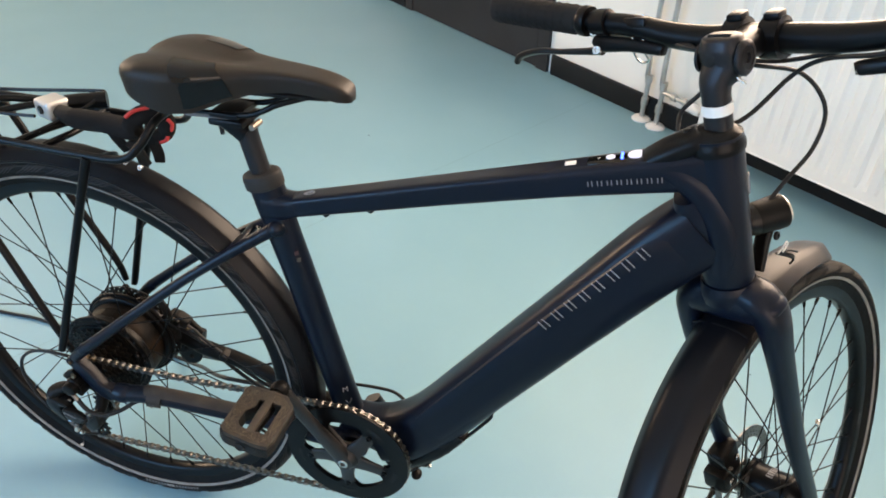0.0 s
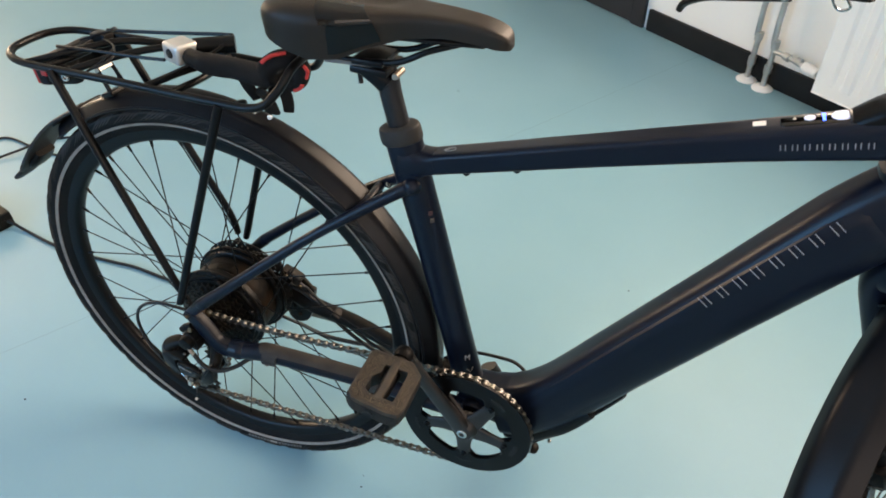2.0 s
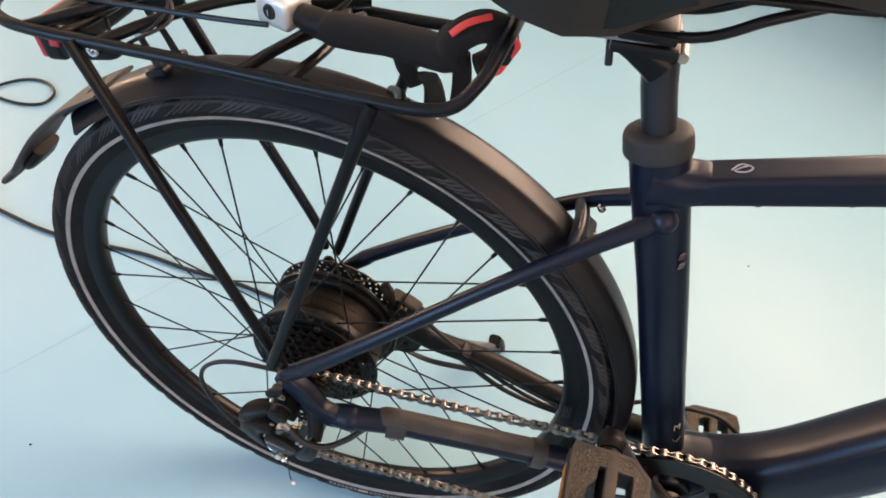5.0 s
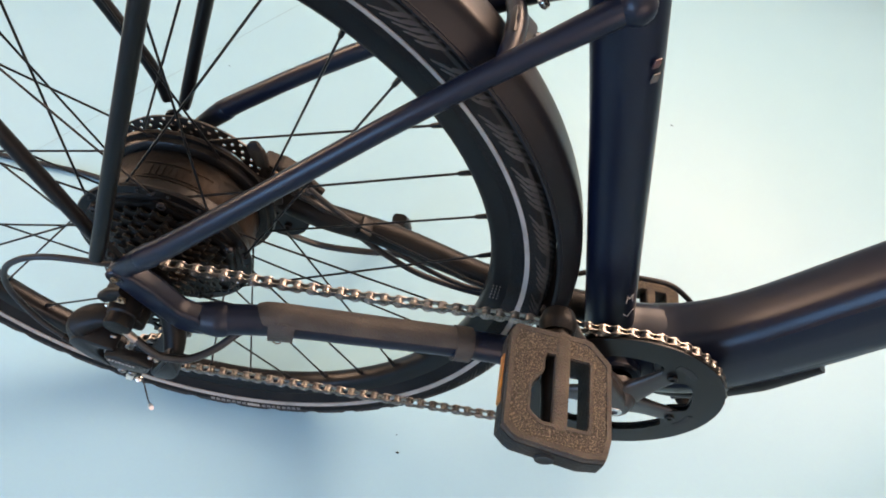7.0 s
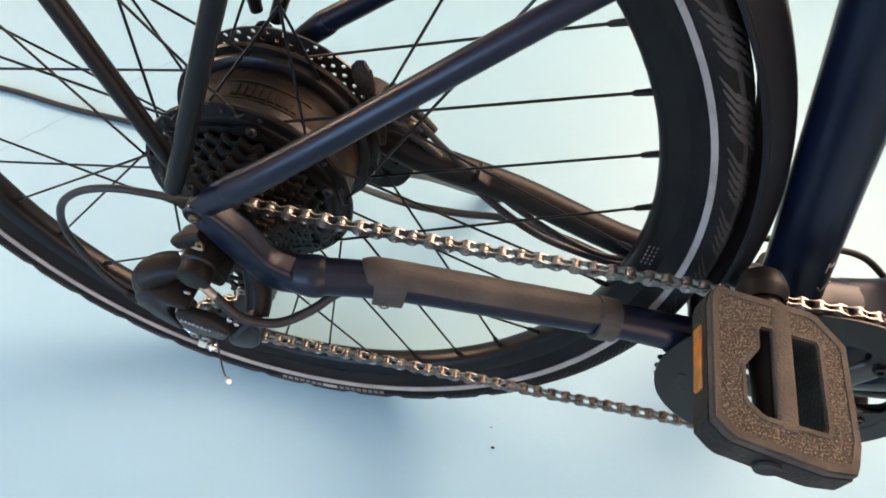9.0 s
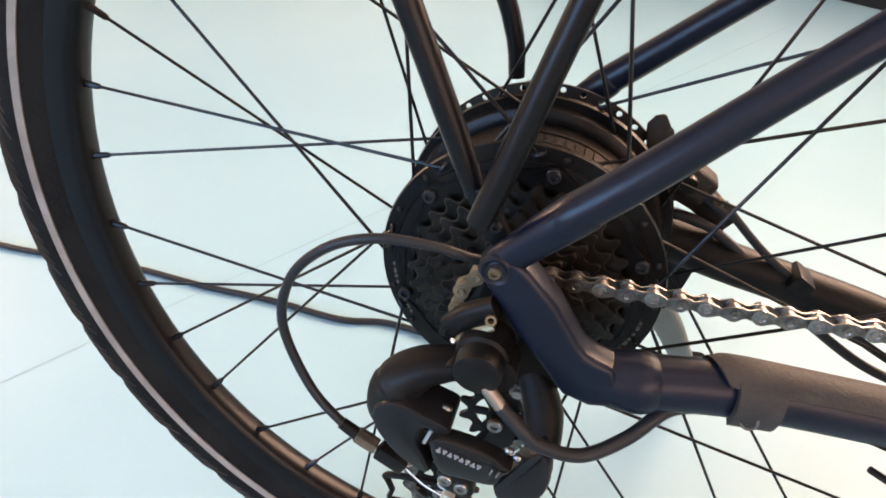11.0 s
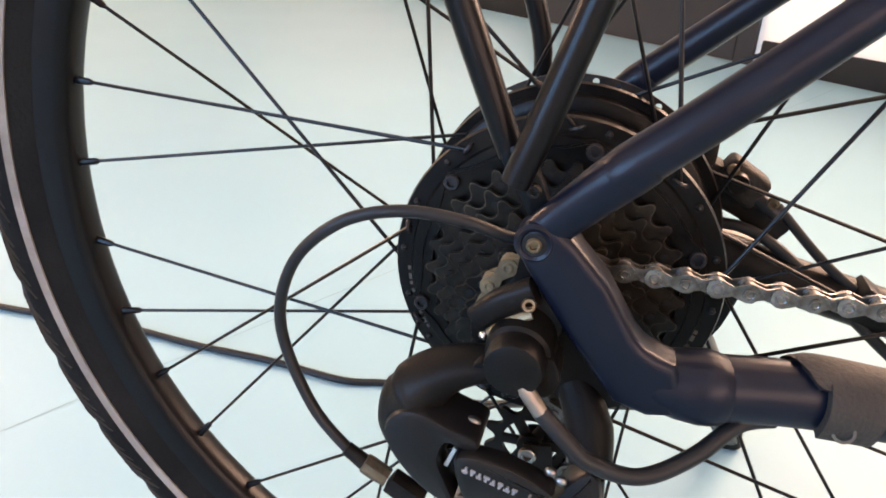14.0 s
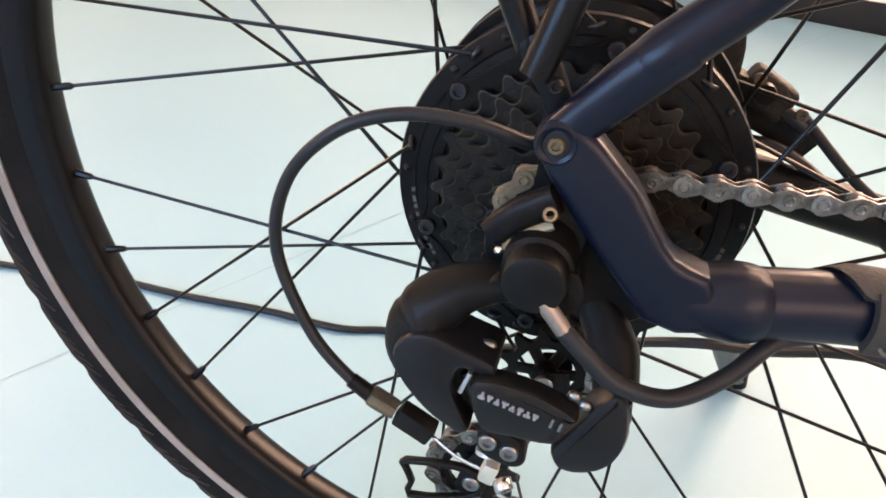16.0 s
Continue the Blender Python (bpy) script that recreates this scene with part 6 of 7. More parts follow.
# -- fork and steering --
def fork():
    crown = HEAD + DOWN * 0.182
    s = sweep([HEAD + DOWN * 0.179, HEAD + DOWN * 0.190, HEAD + DOWN * 0.205], [0.0305, 0.0335, 0.0320], steps=3, side=(0, 1, 0), sides=28)
    s.join(sweep([HEAD + DOWN * 0.207 + Vector((0, y, 0)) + DOWN * (0.010 * (abs(y) / 0.058) ** 3) for y in (-0.0585, -0.053, -0.035, 0.0, 0.035, 0.053, 0.0585)], [0.014, 0.0225, 0.0265, 0.0285, 0.0265, 0.0225, 0.014], [0.012, 0.0185, 0.0225, 0.0245, 0.0225, 0.0185, 0.012], steps=4, side=FORE, section=rounded_section(2.5, 24)))
    root = part("fork", s.moved(STEER), NAVY, bike, "matt navy blue rigid fork")
    for sgn in (-1, 1):
        y = Vector((0, sgn, 0))
        leg = sweep([HEAD + DOWN * 0.198 + y * 0.012, HEAD + DOWN * 0.202 + y * 0.034, HEAD + DOWN * 0.225 + y * 0.0505, HEAD + DOWN * 0.30 + FORE * 0.008 + y * 0.0545, HEAD + DOWN * 0.45 + FORE * 0.028 + y * 0.0575, FAXLE + y * 0.0585 - DOWN * 0.01, FAXLE + y * 0.0585 + DOWN * 0.012],
                    [0.024, 0.0265, 0.0245, 0.0195, 0.0155, 0.0120, 0.0090], [0.021, 0.0215, 0.0175, 0.0130, 0.0105, 0.0075, 0.0060], steps=6, side=FORE, section=rounded_section(2.4, 20))
        part("fork_leg", leg.moved(STEER), NAVY, root)
        part("fork_bolt", bolt(FAXLE - DOWN * 0.165 + FORE * 0.004 + y * 0.066, 0.0050, 0.005, (0.2, sgn, 0.1)).moved(STEER), STEEL, root, "bright steel bolt")
    cal = block((0.045, 0.028, 0.060), Matrix.Translation(FAXLE + Vector((-0.055, 0.050, 0.052))) @ Matrix.Rotation(radians(-25), 4, "Y"), 0.008, 3)
    cal.join(block((0.030, 0.036, 0.034), Matrix.Translation(FAXLE + Vector((-0.070, 0.047, 0.030))) @ Matrix.Rotation(radians(-20), 4, "Y"), 0.006, 2))
    c = part("front_brake_caliper", cal.moved(STEER), MOTOR, root, "black front disc brake caliper")
    part("caliper_bolt", bolt(FAXLE + Vector((-0.068, 0.031, 0.028)), 0.0055, 0.004).moved(STEER), STEEL, c)
    part("caliper_bolt", bolt(FAXLE + Vector((-0.052, 0.034, 0.062)), 0.0045, 0.004).moved(STEER), STEEL, c)
    hose = sweep([FAXLE + Vector((-0.055, 0.060, 0.085)), FAXLE + Vector((-0.050, 0.066, 0.17)), FAXLE + Vector((-0.075, 0.060, 0.30)), HEAD + DOWN * 0.20 + Vector((-0.005, 0.065, 0.0)), HEAD + DOWN * 0.08 + FORE * 0.075 + Vector((0, 0.05, 0))], 0.0027, steps=7, sides=10)
    part("brake_hose", hose.moved(STEER), CABLE, root)
    part("caliper_lead", sweep([FAXLE + Vector((-0.090, 0.045, 0.020)), FAXLE + Vector((-0.115, 0.040, 0.006)), FAXLE + Vector((-0.15, 0.035, -0.012))], 0.0035, steps=4, sides=8).moved(STEER), PLASTIC, c)
    return root


fork()


def headlight():
    base = HEAD + DOWN * 0.131 + FORE * 0.068 + Vector((0, -0.012, 0))
    axis = (FORE * 0.84 + Vector((0, -0.54, 0))).normalized()
    s = sweep([base - axis * 0.014, base - axis * 0.012, base - axis * 0.002, base + axis * 0.012, base + axis * 0.021, base + axis * 0.0225], [0.0185, 0.0200, 0.0206, 0.0212, 0.0212, 0.0200], steps=3, sides=28, side=DOWN)
    root = part("headlight", s.moved(STEER), PLASTIC, bike, "black plastic headlight with a clear lens")
    part("clamp_ring", sweep([base - axis * 0.028, base - axis * 0.025, base - axis * 0.013], [0.0130, 0.0175, 0.0196], steps=3, sides=28, side=DOWN).moved(STEER), GLOSSBODY, root)
    part("lens", sweep([base + axis * 0.0220, base + axis * 0.0262, base + axis * 0.0290], [0.0196, 0.0170, 0.0090], steps=3, sides=28, side=DOWN).moved(STEER), LENSGLASS, root)
    part("reflector_bowl", sweep([base + axis * 0.0210, base + axis * 0.0240], [0.0197, 0.0190], steps=1, sides=28, side=DOWN).moved(STEER), PALEMETAL, root)
    part("bracket", sweep([base + DOWN * 0.018, base + DOWN * 0.034 - FORE * 0.010, base + DOWN * 0.062 - FORE * 0.026], [0.0100, 0.0090, 0.0090], [0.0060, 0.0055, 0.0045], steps=4, side=(0, 1, 0), section=BOX).moved(STEER), BLACK, root)
    part("bracket_bolt", bolt(base + DOWN * 0.026 + FORE * 0.002 - Vector((0, 0.011, 0)), 0.0055, 0.004).moved(STEER), ALLOY, root)
    tie = base + DOWN * 0.050 + Vector((0, -0.014, 0))
    loop = [tie, tie - DOWN * 0.007 + FORE * 0.006 + Vector((0, -0.004, 0)), tie - DOWN * 0.011 + FORE * 0.012 + Vector((0, -0.005, 0)), tie - DOWN * 0.006 + FORE * 0.015 + Vector((0, -0.005, 0)), tie + DOWN * 0.001 + FORE * 0.006 + Vector((0, -0.003, 0))]
    part("wire_tie", sweep(loop, 0.0010, steps=6, sides=6).moved(STEER), WHITE, root, "white wire loop")
    for k in range(3):
        a = base + DOWN * 0.050 + Vector((0, -0.012, 0))
        part("wire", sweep([a, a + FORE * (0.02 + 0.004 * k) + DOWN * (0.006 + 0.008 * k) + Vector((0, -0.006, 0)), a + FORE * (0.032 + 0.003 * k) + DOWN * (0.014 + 0.012 * k) + Vector((0, -0.01 + 0.006 * k, 0))], 0.0016, steps=5, sides=6).moved(STEER), CABLE, root)
    return root


headlight()


def handlebar():
    """Steerer, adjustable stem, bar, grips, brake levers and the cables that loop off them."""
    up = -DOWN
    cap = sweep([HEAD - up * 0.012, HEAD - up * 0.006, HEAD + up * 0.005, HEAD + up * 0.014], [0.0300, 0.0305, 0.0270, 0.0165], steps=3, side=(0, 1, 0), sides=28)
    root = part("handlebar_stem", cap.moved(STEER), BLACK, bike, "black adjustable handlebar stem")
    side_way = Vector((0, 1, 0))
    aside = side_way * -0.005
    pivot = HEAD + up * 0.083 + FORE * 0.012 - side_way * 0.009
    part("stem_column", sweep([HEAD + up * 0.008 + aside, HEAD + up * 0.048 + aside, HEAD + up * 0.062 + FORE * 0.003 + aside, pivot - up * 0.006, pivot + up * 0.010, pivot + up * 0.021, pivot + up * 0.0235], [0.0137, 0.0137, 0.0165, 0.0225, 0.0225, 0.0190, 0.0120], [0.0137, 0.0137, 0.0155, 0.0185, 0.0185, 0.0150, 0.0090], section=rounded_section(2.6, 28), steps=5, side=(0, 1, 0)).moved(STEER), ALLOY, root)
    part("white_band", sweep([HEAD + up * 0.0290 + aside, HEAD + up * 0.0400 + aside], 0.0158, steps=1, side=(0, 1, 0), sides=24).moved(STEER), WHITE, root, "white tape band")
    to_back = Vector((0, 1, 0)).rotation_difference(-FORE).to_matrix().to_4x4()
    # dark disc and block put the hollows' shade onto the solid stem
    part("stem_opening_shade", disc_solid([(1e-5, 0), (0.0070, 0), (0.0074, 0.0006), (0.0066, 0.0010), (1e-5, 0.0010)], 24).moved(Matrix.Translation(pivot - FORE * 0.0178 + side_way * 0.006 + up * 0.004) @ to_back).moved(STEER), SKIRT, root)
    part("stem_opening_shade", block((0.012, 0.024, 0.003), Matrix.Translation(pivot + up * 0.0225), 0.001, 1).moved(STEER), SKIRT, root)
    for k in range(5):
        part("pivot_tooth", block((0.0040, 0.0022, 0.0030), Matrix.Translation(pivot - side_way * 0.0215 - FORE * (0.013 - 0.003 * k) - up * (0.016 + 0.0024 * k)), 0.0006, 1).moved(STEER), STEEL, root)
    clampc = HEAD + FORE * 0.089 + up * 0.076 - side_way * 0.004
    part("stem_arm", sweep([pivot + FORE * 0.004, pivot + FORE * 0.030 - up * 0.001, clampc - FORE * 0.010], [0.0150, 0.0160, 0.0200], [0.0130, 0.0125, 0.0170], steps=4, side=(0, 1, 0), section=BOX).moved(STEER), BLACK, root)
    disc = disc_solid([(1e-5, 0), (0.0165, 0), (0.0180, 0.0015), (0.0180, 0.0045), (0.0160, 0.0062), (0.0120, 0.0066), (0.0115, 0.0056), (0.0060, 0.0056), (0.0052, 0.0030), (1e-5, 0.0030)], 32)
    part("pivot_bolt", disc.moved(Matrix.Translation(pivot - side_way * 0.0200) @ Matrix.Rotation(radians(180), 4, "X")).moved(STEER), ALLOY, root)
    part("pivot_bolt", disc_solid([(1e-5, 0), (0.0150, 0), (0.0150, 0.003), (1e-5, 0.003)], 28).moved(Matrix.Translation(pivot + side_way * 0.0205)).moved(STEER), ALLOY, root)
    for sgn in (-1, 1):
        part("clamp_half", lathe([(0.0165, -0.011), (0.0225, -0.010), (0.0225, 0.010), (0.0165, 0.011)], 30).moved(Matrix.Translation(clampc + Vector((0, sgn * 0.020, 0)))).moved(STEER), BLACK, root)
        for d in (FORE * 0.002 + up * 0.0225, FORE * 0.012 - up * 0.021):
            part("clamp_lug", block((0.020, 0.018, 0.011), Matrix.Translation(clampc + d + Vector((0, sgn * 0.020, 0))) @ Matrix.Rotation(radians(-18), 4, "Y"), 0.004, 2).moved(STEER), BLACK, root)
    side_of = lambda q: [clampc + Vector((x, q * y, z)) for x, y, z in ((-0.036, 0.338, 0.036 + 0.008 * q), (-0.018, 0.215, 0.016 + 0.009 * q), (-0.010, 0.15, 0.010 + 0.007 * q), (-0.004, 0.10, 0.002 + 0.003 * q), (0, 0.05, -0.001))]
    bar = side_of(1) + [clampc] + side_of(-1)[::-1]
    hb = part("handlebar", sweep(bar, [0.0111, 0.0118, 0.0132, 0.0148, 0.0158, 0.0160, 0.0158, 0.0148, 0.0132, 0.0118, 0.0111], steps=6, sides=20).moved(STEER), BLACK, root, "black satin riser handlebar")
    for sgn in (-1, 1):
        a, b = clampc + Vector((-0.0385, sgn * 0.352, 0.0385 + 0.008 * sgn)), clampc + Vector((-0.0185, sgn * 0.221, 0.0165 + 0.009 * sgn))
        grip = part("grip", sweep([a, a.lerp(b, 0.08), a.lerp(b, 0.5), a.lerp(b, 0.93), b], [0.0160, 0.0185, 0.0180, 0.0182, 0.0165], steps=4, sides=24).moved(STEER), GRIPRUBBER, hb, "black rubber grip with a diamond pattern")
        ribs = Shape()
        for k in range(9):
            for turn_way in (-1, 1):
                ribs.join(sweep([a.lerp(b, 0.12 + 0.095 * k) + Vector((0.0181 * math.cos(t), 0, 0.0181 * math.sin(t))) + (b - a) * (0.20 * turn_way * (t - 3.14) / 6.28) for t in np.linspace(0, 6.28, 14)], 0.0011, steps=1, sides=4))
        part("grip_pattern", ribs.moved(STEER), GRIPRUBBER, grip)
        part("lock_ring", lathe([(0.0112, -0.006), (0.0182, -0.006), (0.0190, -0.004), (0.0190, 0.004), (0.0182, 0.006), (0.0112, 0.006)], 28).moved(Matrix.Translation(clampc + Vector((-0.0178, sgn * 0.213, 0.0155 + 0.009 * sgn))) @ Matrix.Rotation(radians(8 * sgn), 4, "X")).moved(STEER), BLACK, hb)
        c = clampc + Vector((-0.0160, sgn * 0.190, 0.013 + 0.009 * sgn))
        part("lever_clamp", lathe([(0.0118, -0.011), (0.0160, -0.010), (0.0165, 0.0), (0.0160, 0.010), (0.0118, 0.011)], 24).moved(Matrix.Translation(c)).moved(STEER), BLACK, hb)
        body_shape = sweep([c + Vector((0.010, sgn * 0.014, -0.018)), c + Vector((0.010, 0, -0.024)), c + Vector((0.010, sgn * -0.036, -0.027)), c + Vector((0.010, sgn * -0.078, -0.033)), c + Vector((0.010, sgn * -0.082, -0.034))], [0.0085, 0.0100, 0.0088, 0.0078, 0.0060], [0.0100, 0.0125, 0.0090, 0.0078, 0.0060], steps=4, side=(1, 0, 0), section=rounded_section(2.8, 20))
        master = part("master_cylinder", body_shape.moved(STEER), BLACK, hb, "black brake master cylinder")
        part("reservoir_cap", block((0.012, 0.034, 0.003), Matrix.Translation(c + Vector((0.008, sgn * -0.024, -0.0165))) @ Matrix.Rotation(radians(5 * sgn), 4, "X"), 0.001, 1).moved(STEER), DUSTBRASS, master)
        lever = part("brake_lever", sweep([c + Vector((0.010, sgn * 0.006, -0.034)), c + Vector((0.008, sgn * 0.030, -0.035)), c + Vector((0.004, sgn * 0.070, -0.035)), c + Vector((0.000, sgn * 0.105, -0.034)), c + Vector((0.000, sgn * 0.136, -0.040)), c + Vector((0.000, sgn * 0.146, -0.050))], [0.0075, 0.0062, 0.0058, 0.0070, 0.0068, 0.0040], [0.0062, 0.0046, 0.0038, 0.0044, 0.0044, 0.0034], steps=6, side=(1, 0, 0), section=rounded_section(3, 16)).moved(STEER), GLOSSBODY, hb, "glossy black alloy brake lever")
        part("lever_pivot", bolt(c + Vector((0.000, sgn * 0.006, -0.034)), 0.0058, 0.005, (-0.85, -0.3 * sgn, 0.2)).moved(STEER), STEEL, lever)
        part("clamp_bolt", bolt(c + Vector((-0.004, sgn * 0.008, -0.013)), 0.0052, 0.005, (-0.85, -0.3 * sgn, 0.2)).moved(STEER), STEEL, lever)
    # a steel key hook hanging on the left side of the bar
    hook = [clampc + Vector((-0.010, 0.135, 0.030)), clampc + Vector((-0.010, 0.132, -0.010)), clampc + Vector((0.002, 0.132, -0.024)), clampc + Vector((0.004, 0.146, -0.026)), clampc + Vector((-0.010, 0.148, -0.008)), clampc + Vector((-0.012, 0.147, 0.030))]
    part("bell_spring", sweep(hook, 0.0016, steps=5, sides=8).moved(STEER), STEEL, hb, "bright bent wire bell spring")
    part("bell_base", block((0.022, 0.030, 0.012), Matrix.Translation(clampc + Vector((-0.012, 0.140, 0.020))), 0.003, 2).moved(STEER), BLACK, hb)
    # cables, each in a wide loop from lever to frame or fork
    port = Vector((0.826, 0.0, 0.872))
    st = lambda d: STEER @ (clampc + Vector(d))
    cables = [
        [st((0.002, 0.118, -0.002)), st((-0.02, 0.06, -0.010)), Vector((0.843, 0.060, 0.905)), Vector((0.823, 0.050, 0.873)), Vector((0.8245, 0.02, 0.850))],
        [Vector((0.850, 0.055, 0.942)), Vector((0.882, 0.05, 0.936)), Vector((0.944, 0.10, 0.917)), Vector((0.979, 0.10, 0.882)), Vector((0.979, 0.09, 0.8375)), Vector((0.957, 0.07, 0.800)), Vector((0.940, 0.05, 0.775))],
        [st((0.004, -0.12, -0.002)), Vector((0.981, -0.02, 0.982)), Vector((0.945, 0.03, 0.956)), Vector((0.9255, 0.06, 0.925)), Vector((0.883, 0.03, 0.880)), port],
        [st((0.002, 0.116, 0.000)), st((-0.022, 0.05, -0.012)), st((0.030, 0.0, -0.026)), st((0.045, -0.06, -0.018)), st((0.03, -0.12, -0.004))],
    ]
    for line in cables:
        part("control_cable", sweep(line, 0.0026, steps=8, sides=10), CABLE, hb)


handlebar()


# -- saddle --
def saddle():
    xs = [0.160, 0.166, 0.179, 0.203, 0.232, 0.265, 0.300, 0.335, 0.375, 0.412, 0.434, 0.445, 0.449]
    wide = [0.028, 0.046, 0.0635, 0.0720, 0.0720, 0.0635, 0.0450, 0.0315, 0.0245, 0.0215, 0.0190, 0.0150, 0.0060]
    top = [0.872, 0.880, 0.8865, 0.8910, 0.8920, 0.8895, 0.8865, 0.8855, 0.8845, 0.8810, 0.8755, 0.869, 0.860]
    depth = [0.016, 0.028, 0.040, 0.052, 0.060, 0.055, 0.039, 0.028, 0.023, 0.022, 0.020, 0.014, 0.006]
    n = 26
    s = Shape()
    fine = curve([(x, w, t) for x, w, t in zip(xs, wide, top)], 4)
    deep = spread(depth, len(fine))
    for (x, w, t), d in zip(fine, deep):
        for k in range(n):
            u = -1 + 2 * k / (n - 1)
            a = u * math.radians(118)
            y = w * math.copysign(abs(math.sin(a)) ** 0.66, a) if abs(a) < math.pi / 2 else w * (1 if a > 0 else -1) * (1 - 0.16 * (abs(a) - math.pi / 2))
            drop = (1 - math.cos(min(abs(a), math.pi / 2))) ** 2.0 * 0.34 * d + max(0.0, abs(a) - math.pi / 2) / (math.radians(118) - math.pi / 2) * 0.66 * d
            groove = 0.009 * math.exp(-(y / 0.013) ** 2) * max(0.0, min(1.0, (x - 0.150) / 0.02, (0.325 - x) / 0.04))
            s.v.append(Vector((x, y, t - drop - groove)))
    m = len(fine)
    s.f = [(i * n + k, i * n + k + 1, (i + 1) * n + k + 1, (i + 1) * n + k) for i in range(m - 1) for k in range(n - 1)]
    s.f += [(i * n + n - 1, i * n, (i + 1) * n, (i + 1) * n + n - 1) for i in range(m - 1)] + [tuple(range(n)), tuple((m - 1) * n + k for k in range(n - 1, -1, -1))]
    root = part("saddle", s, LEATHER, bike, "black padded saddle with glossy side panels", sharp=60)
    for sgn in (-1, 1):
        patch = Shape()
        for q in range(10):
            for k in range(14):
                a = math.radians(20 + k * 94.0 / 13)
                x = 0.2360 + 0.0056 * q + 0.020 * (k / 13) + 0.004 * (k / 13) * (q / 9)
                w, t, d = (float(np.interp(x, xs, v)) for v in (wide, top, depth))
                y = sgn * (w * math.sin(min(a, math.pi / 2)) ** 0.66 * (1 - 0.16 * max(0, a - math.pi / 2)) + 0.0009)
                drop = (1 - math.cos(min(a, math.pi / 2))) ** 2.0 * 0.34 * d + max(0.0, a - math.pi / 2) / (math.radians(118) - math.pi / 2) * 0.66 * d
                groove = 0.009 * math.exp(-(y / 0.013) ** 2) * max(0.0, min(1.0, (x - 0.150) / 0.02, (0.325 - x) / 0.04))
                patch.v.append(Vector((x, y, t - drop - groove + 0.0009)))
        patch.f = [(i * 14 + k, i * 14 + k + 1, (i + 1) * 14 + k + 1, (i + 1) * 14 + k) for i in range(9) for k in range(13)]
        part("side_panel", patch, GLOSS, root, "glossy black side panel")
    part("centre_channel", sweep([(0.176, 0, 0.8805), (0.21, 0, 0.8855), (0.25, 0, 0.8840), (0.292, 0, 0.8785)], [0.004, 0.0085, 0.0085, 0.004], [0.0016] * 4, steps=5, side=(0, 1, 0), section=BOX), GLOSS, root)
    for sgn in (-1, 1):
        rail = [(0.186, sgn * 0.036, 0.848), (0.206, sgn * 0.0225, 0.828), (0.24, sgn * 0.0220, 0.8205), (0.315, sgn * 0.0220, 0.8245), (0.358, sgn * 0.018, 0.843), (0.392, sgn * 0.007, 0.853)]
        part("saddle_rail", sweep(rail, 0.0038, steps=6, sides=10), BLACK, root)
        part("rail_scale", block((0.062, 0.0012, 0.004), Matrix.Translation((0.262, sgn * 0.0262, 0.8178)) @ Matrix.Rotation(radians(-3), 4, "Y")), PALELETTER, root)
    part("under_shell", sweep([(0.186, 0, 0.852), (0.22, 0, 0.850), (0.30, 0, 0.856), (0.42, 0, 0.856)], [0.046, 0.054, 0.034, 0.014], [0.004] * 4, steps=4, side=(0, 1, 0), section=BOX), PLASTIC, root)
    post = part("seat_post", sweep([SEATTOP + AXIS * 2 - SEAT * 0.02, SEATTOP + AXIS * 2 + SEAT * 0.06, SEATTOP + AXIS * 1.5 + SEAT * 0.083], [0.0137, 0.0137, 0.0140], steps=2, sides=24), ALLOY, bike, "dark grey alloy seat post")
    top_end = SEATTOP + AXIS * 1.5 + SEAT * 0.083
    headp = sweep([top_end - SEAT * 0.008, top_end + SEAT * 0.004 + Vector((-0.014, 0, 0)), top_end + SEAT * 0.014 + Vector((-0.036, 0, 0))], [0.0150, 0.0170, 0.0150], [0.0140, 0.0115, 0.0060], steps=4, side=(0, 1, 0), section=BOX)
    headp.join(block((0.048, 0.052, 0.009), Matrix.Translation(top_end + Vector((-0.014, 0, 0.0135))), 0.003, 2))
    part("post_head", headp, BLACK, post)
    part("rail_clamp", block((0.040, 0.056, 0.007), Matrix.Translation(top_end + Vector((-0.014, 0, 0.0245))), 0.002, 2), BLACK, post)
    for x in (0.012, -0.036):
        part("clamp_bolt", rod(top_end + Vector((x, 0, -0.014)), top_end + Vector((x - 0.004, 0, 0.020)), 0.0030), ALLOY, post)
    part("clamp_nut", rod(top_end + Vector((0.0135, -0.011, 0.006)), top_end + Vector((0.0135, 0.011, 0.006)), 0.0042), FERRULE, post)


saddle()


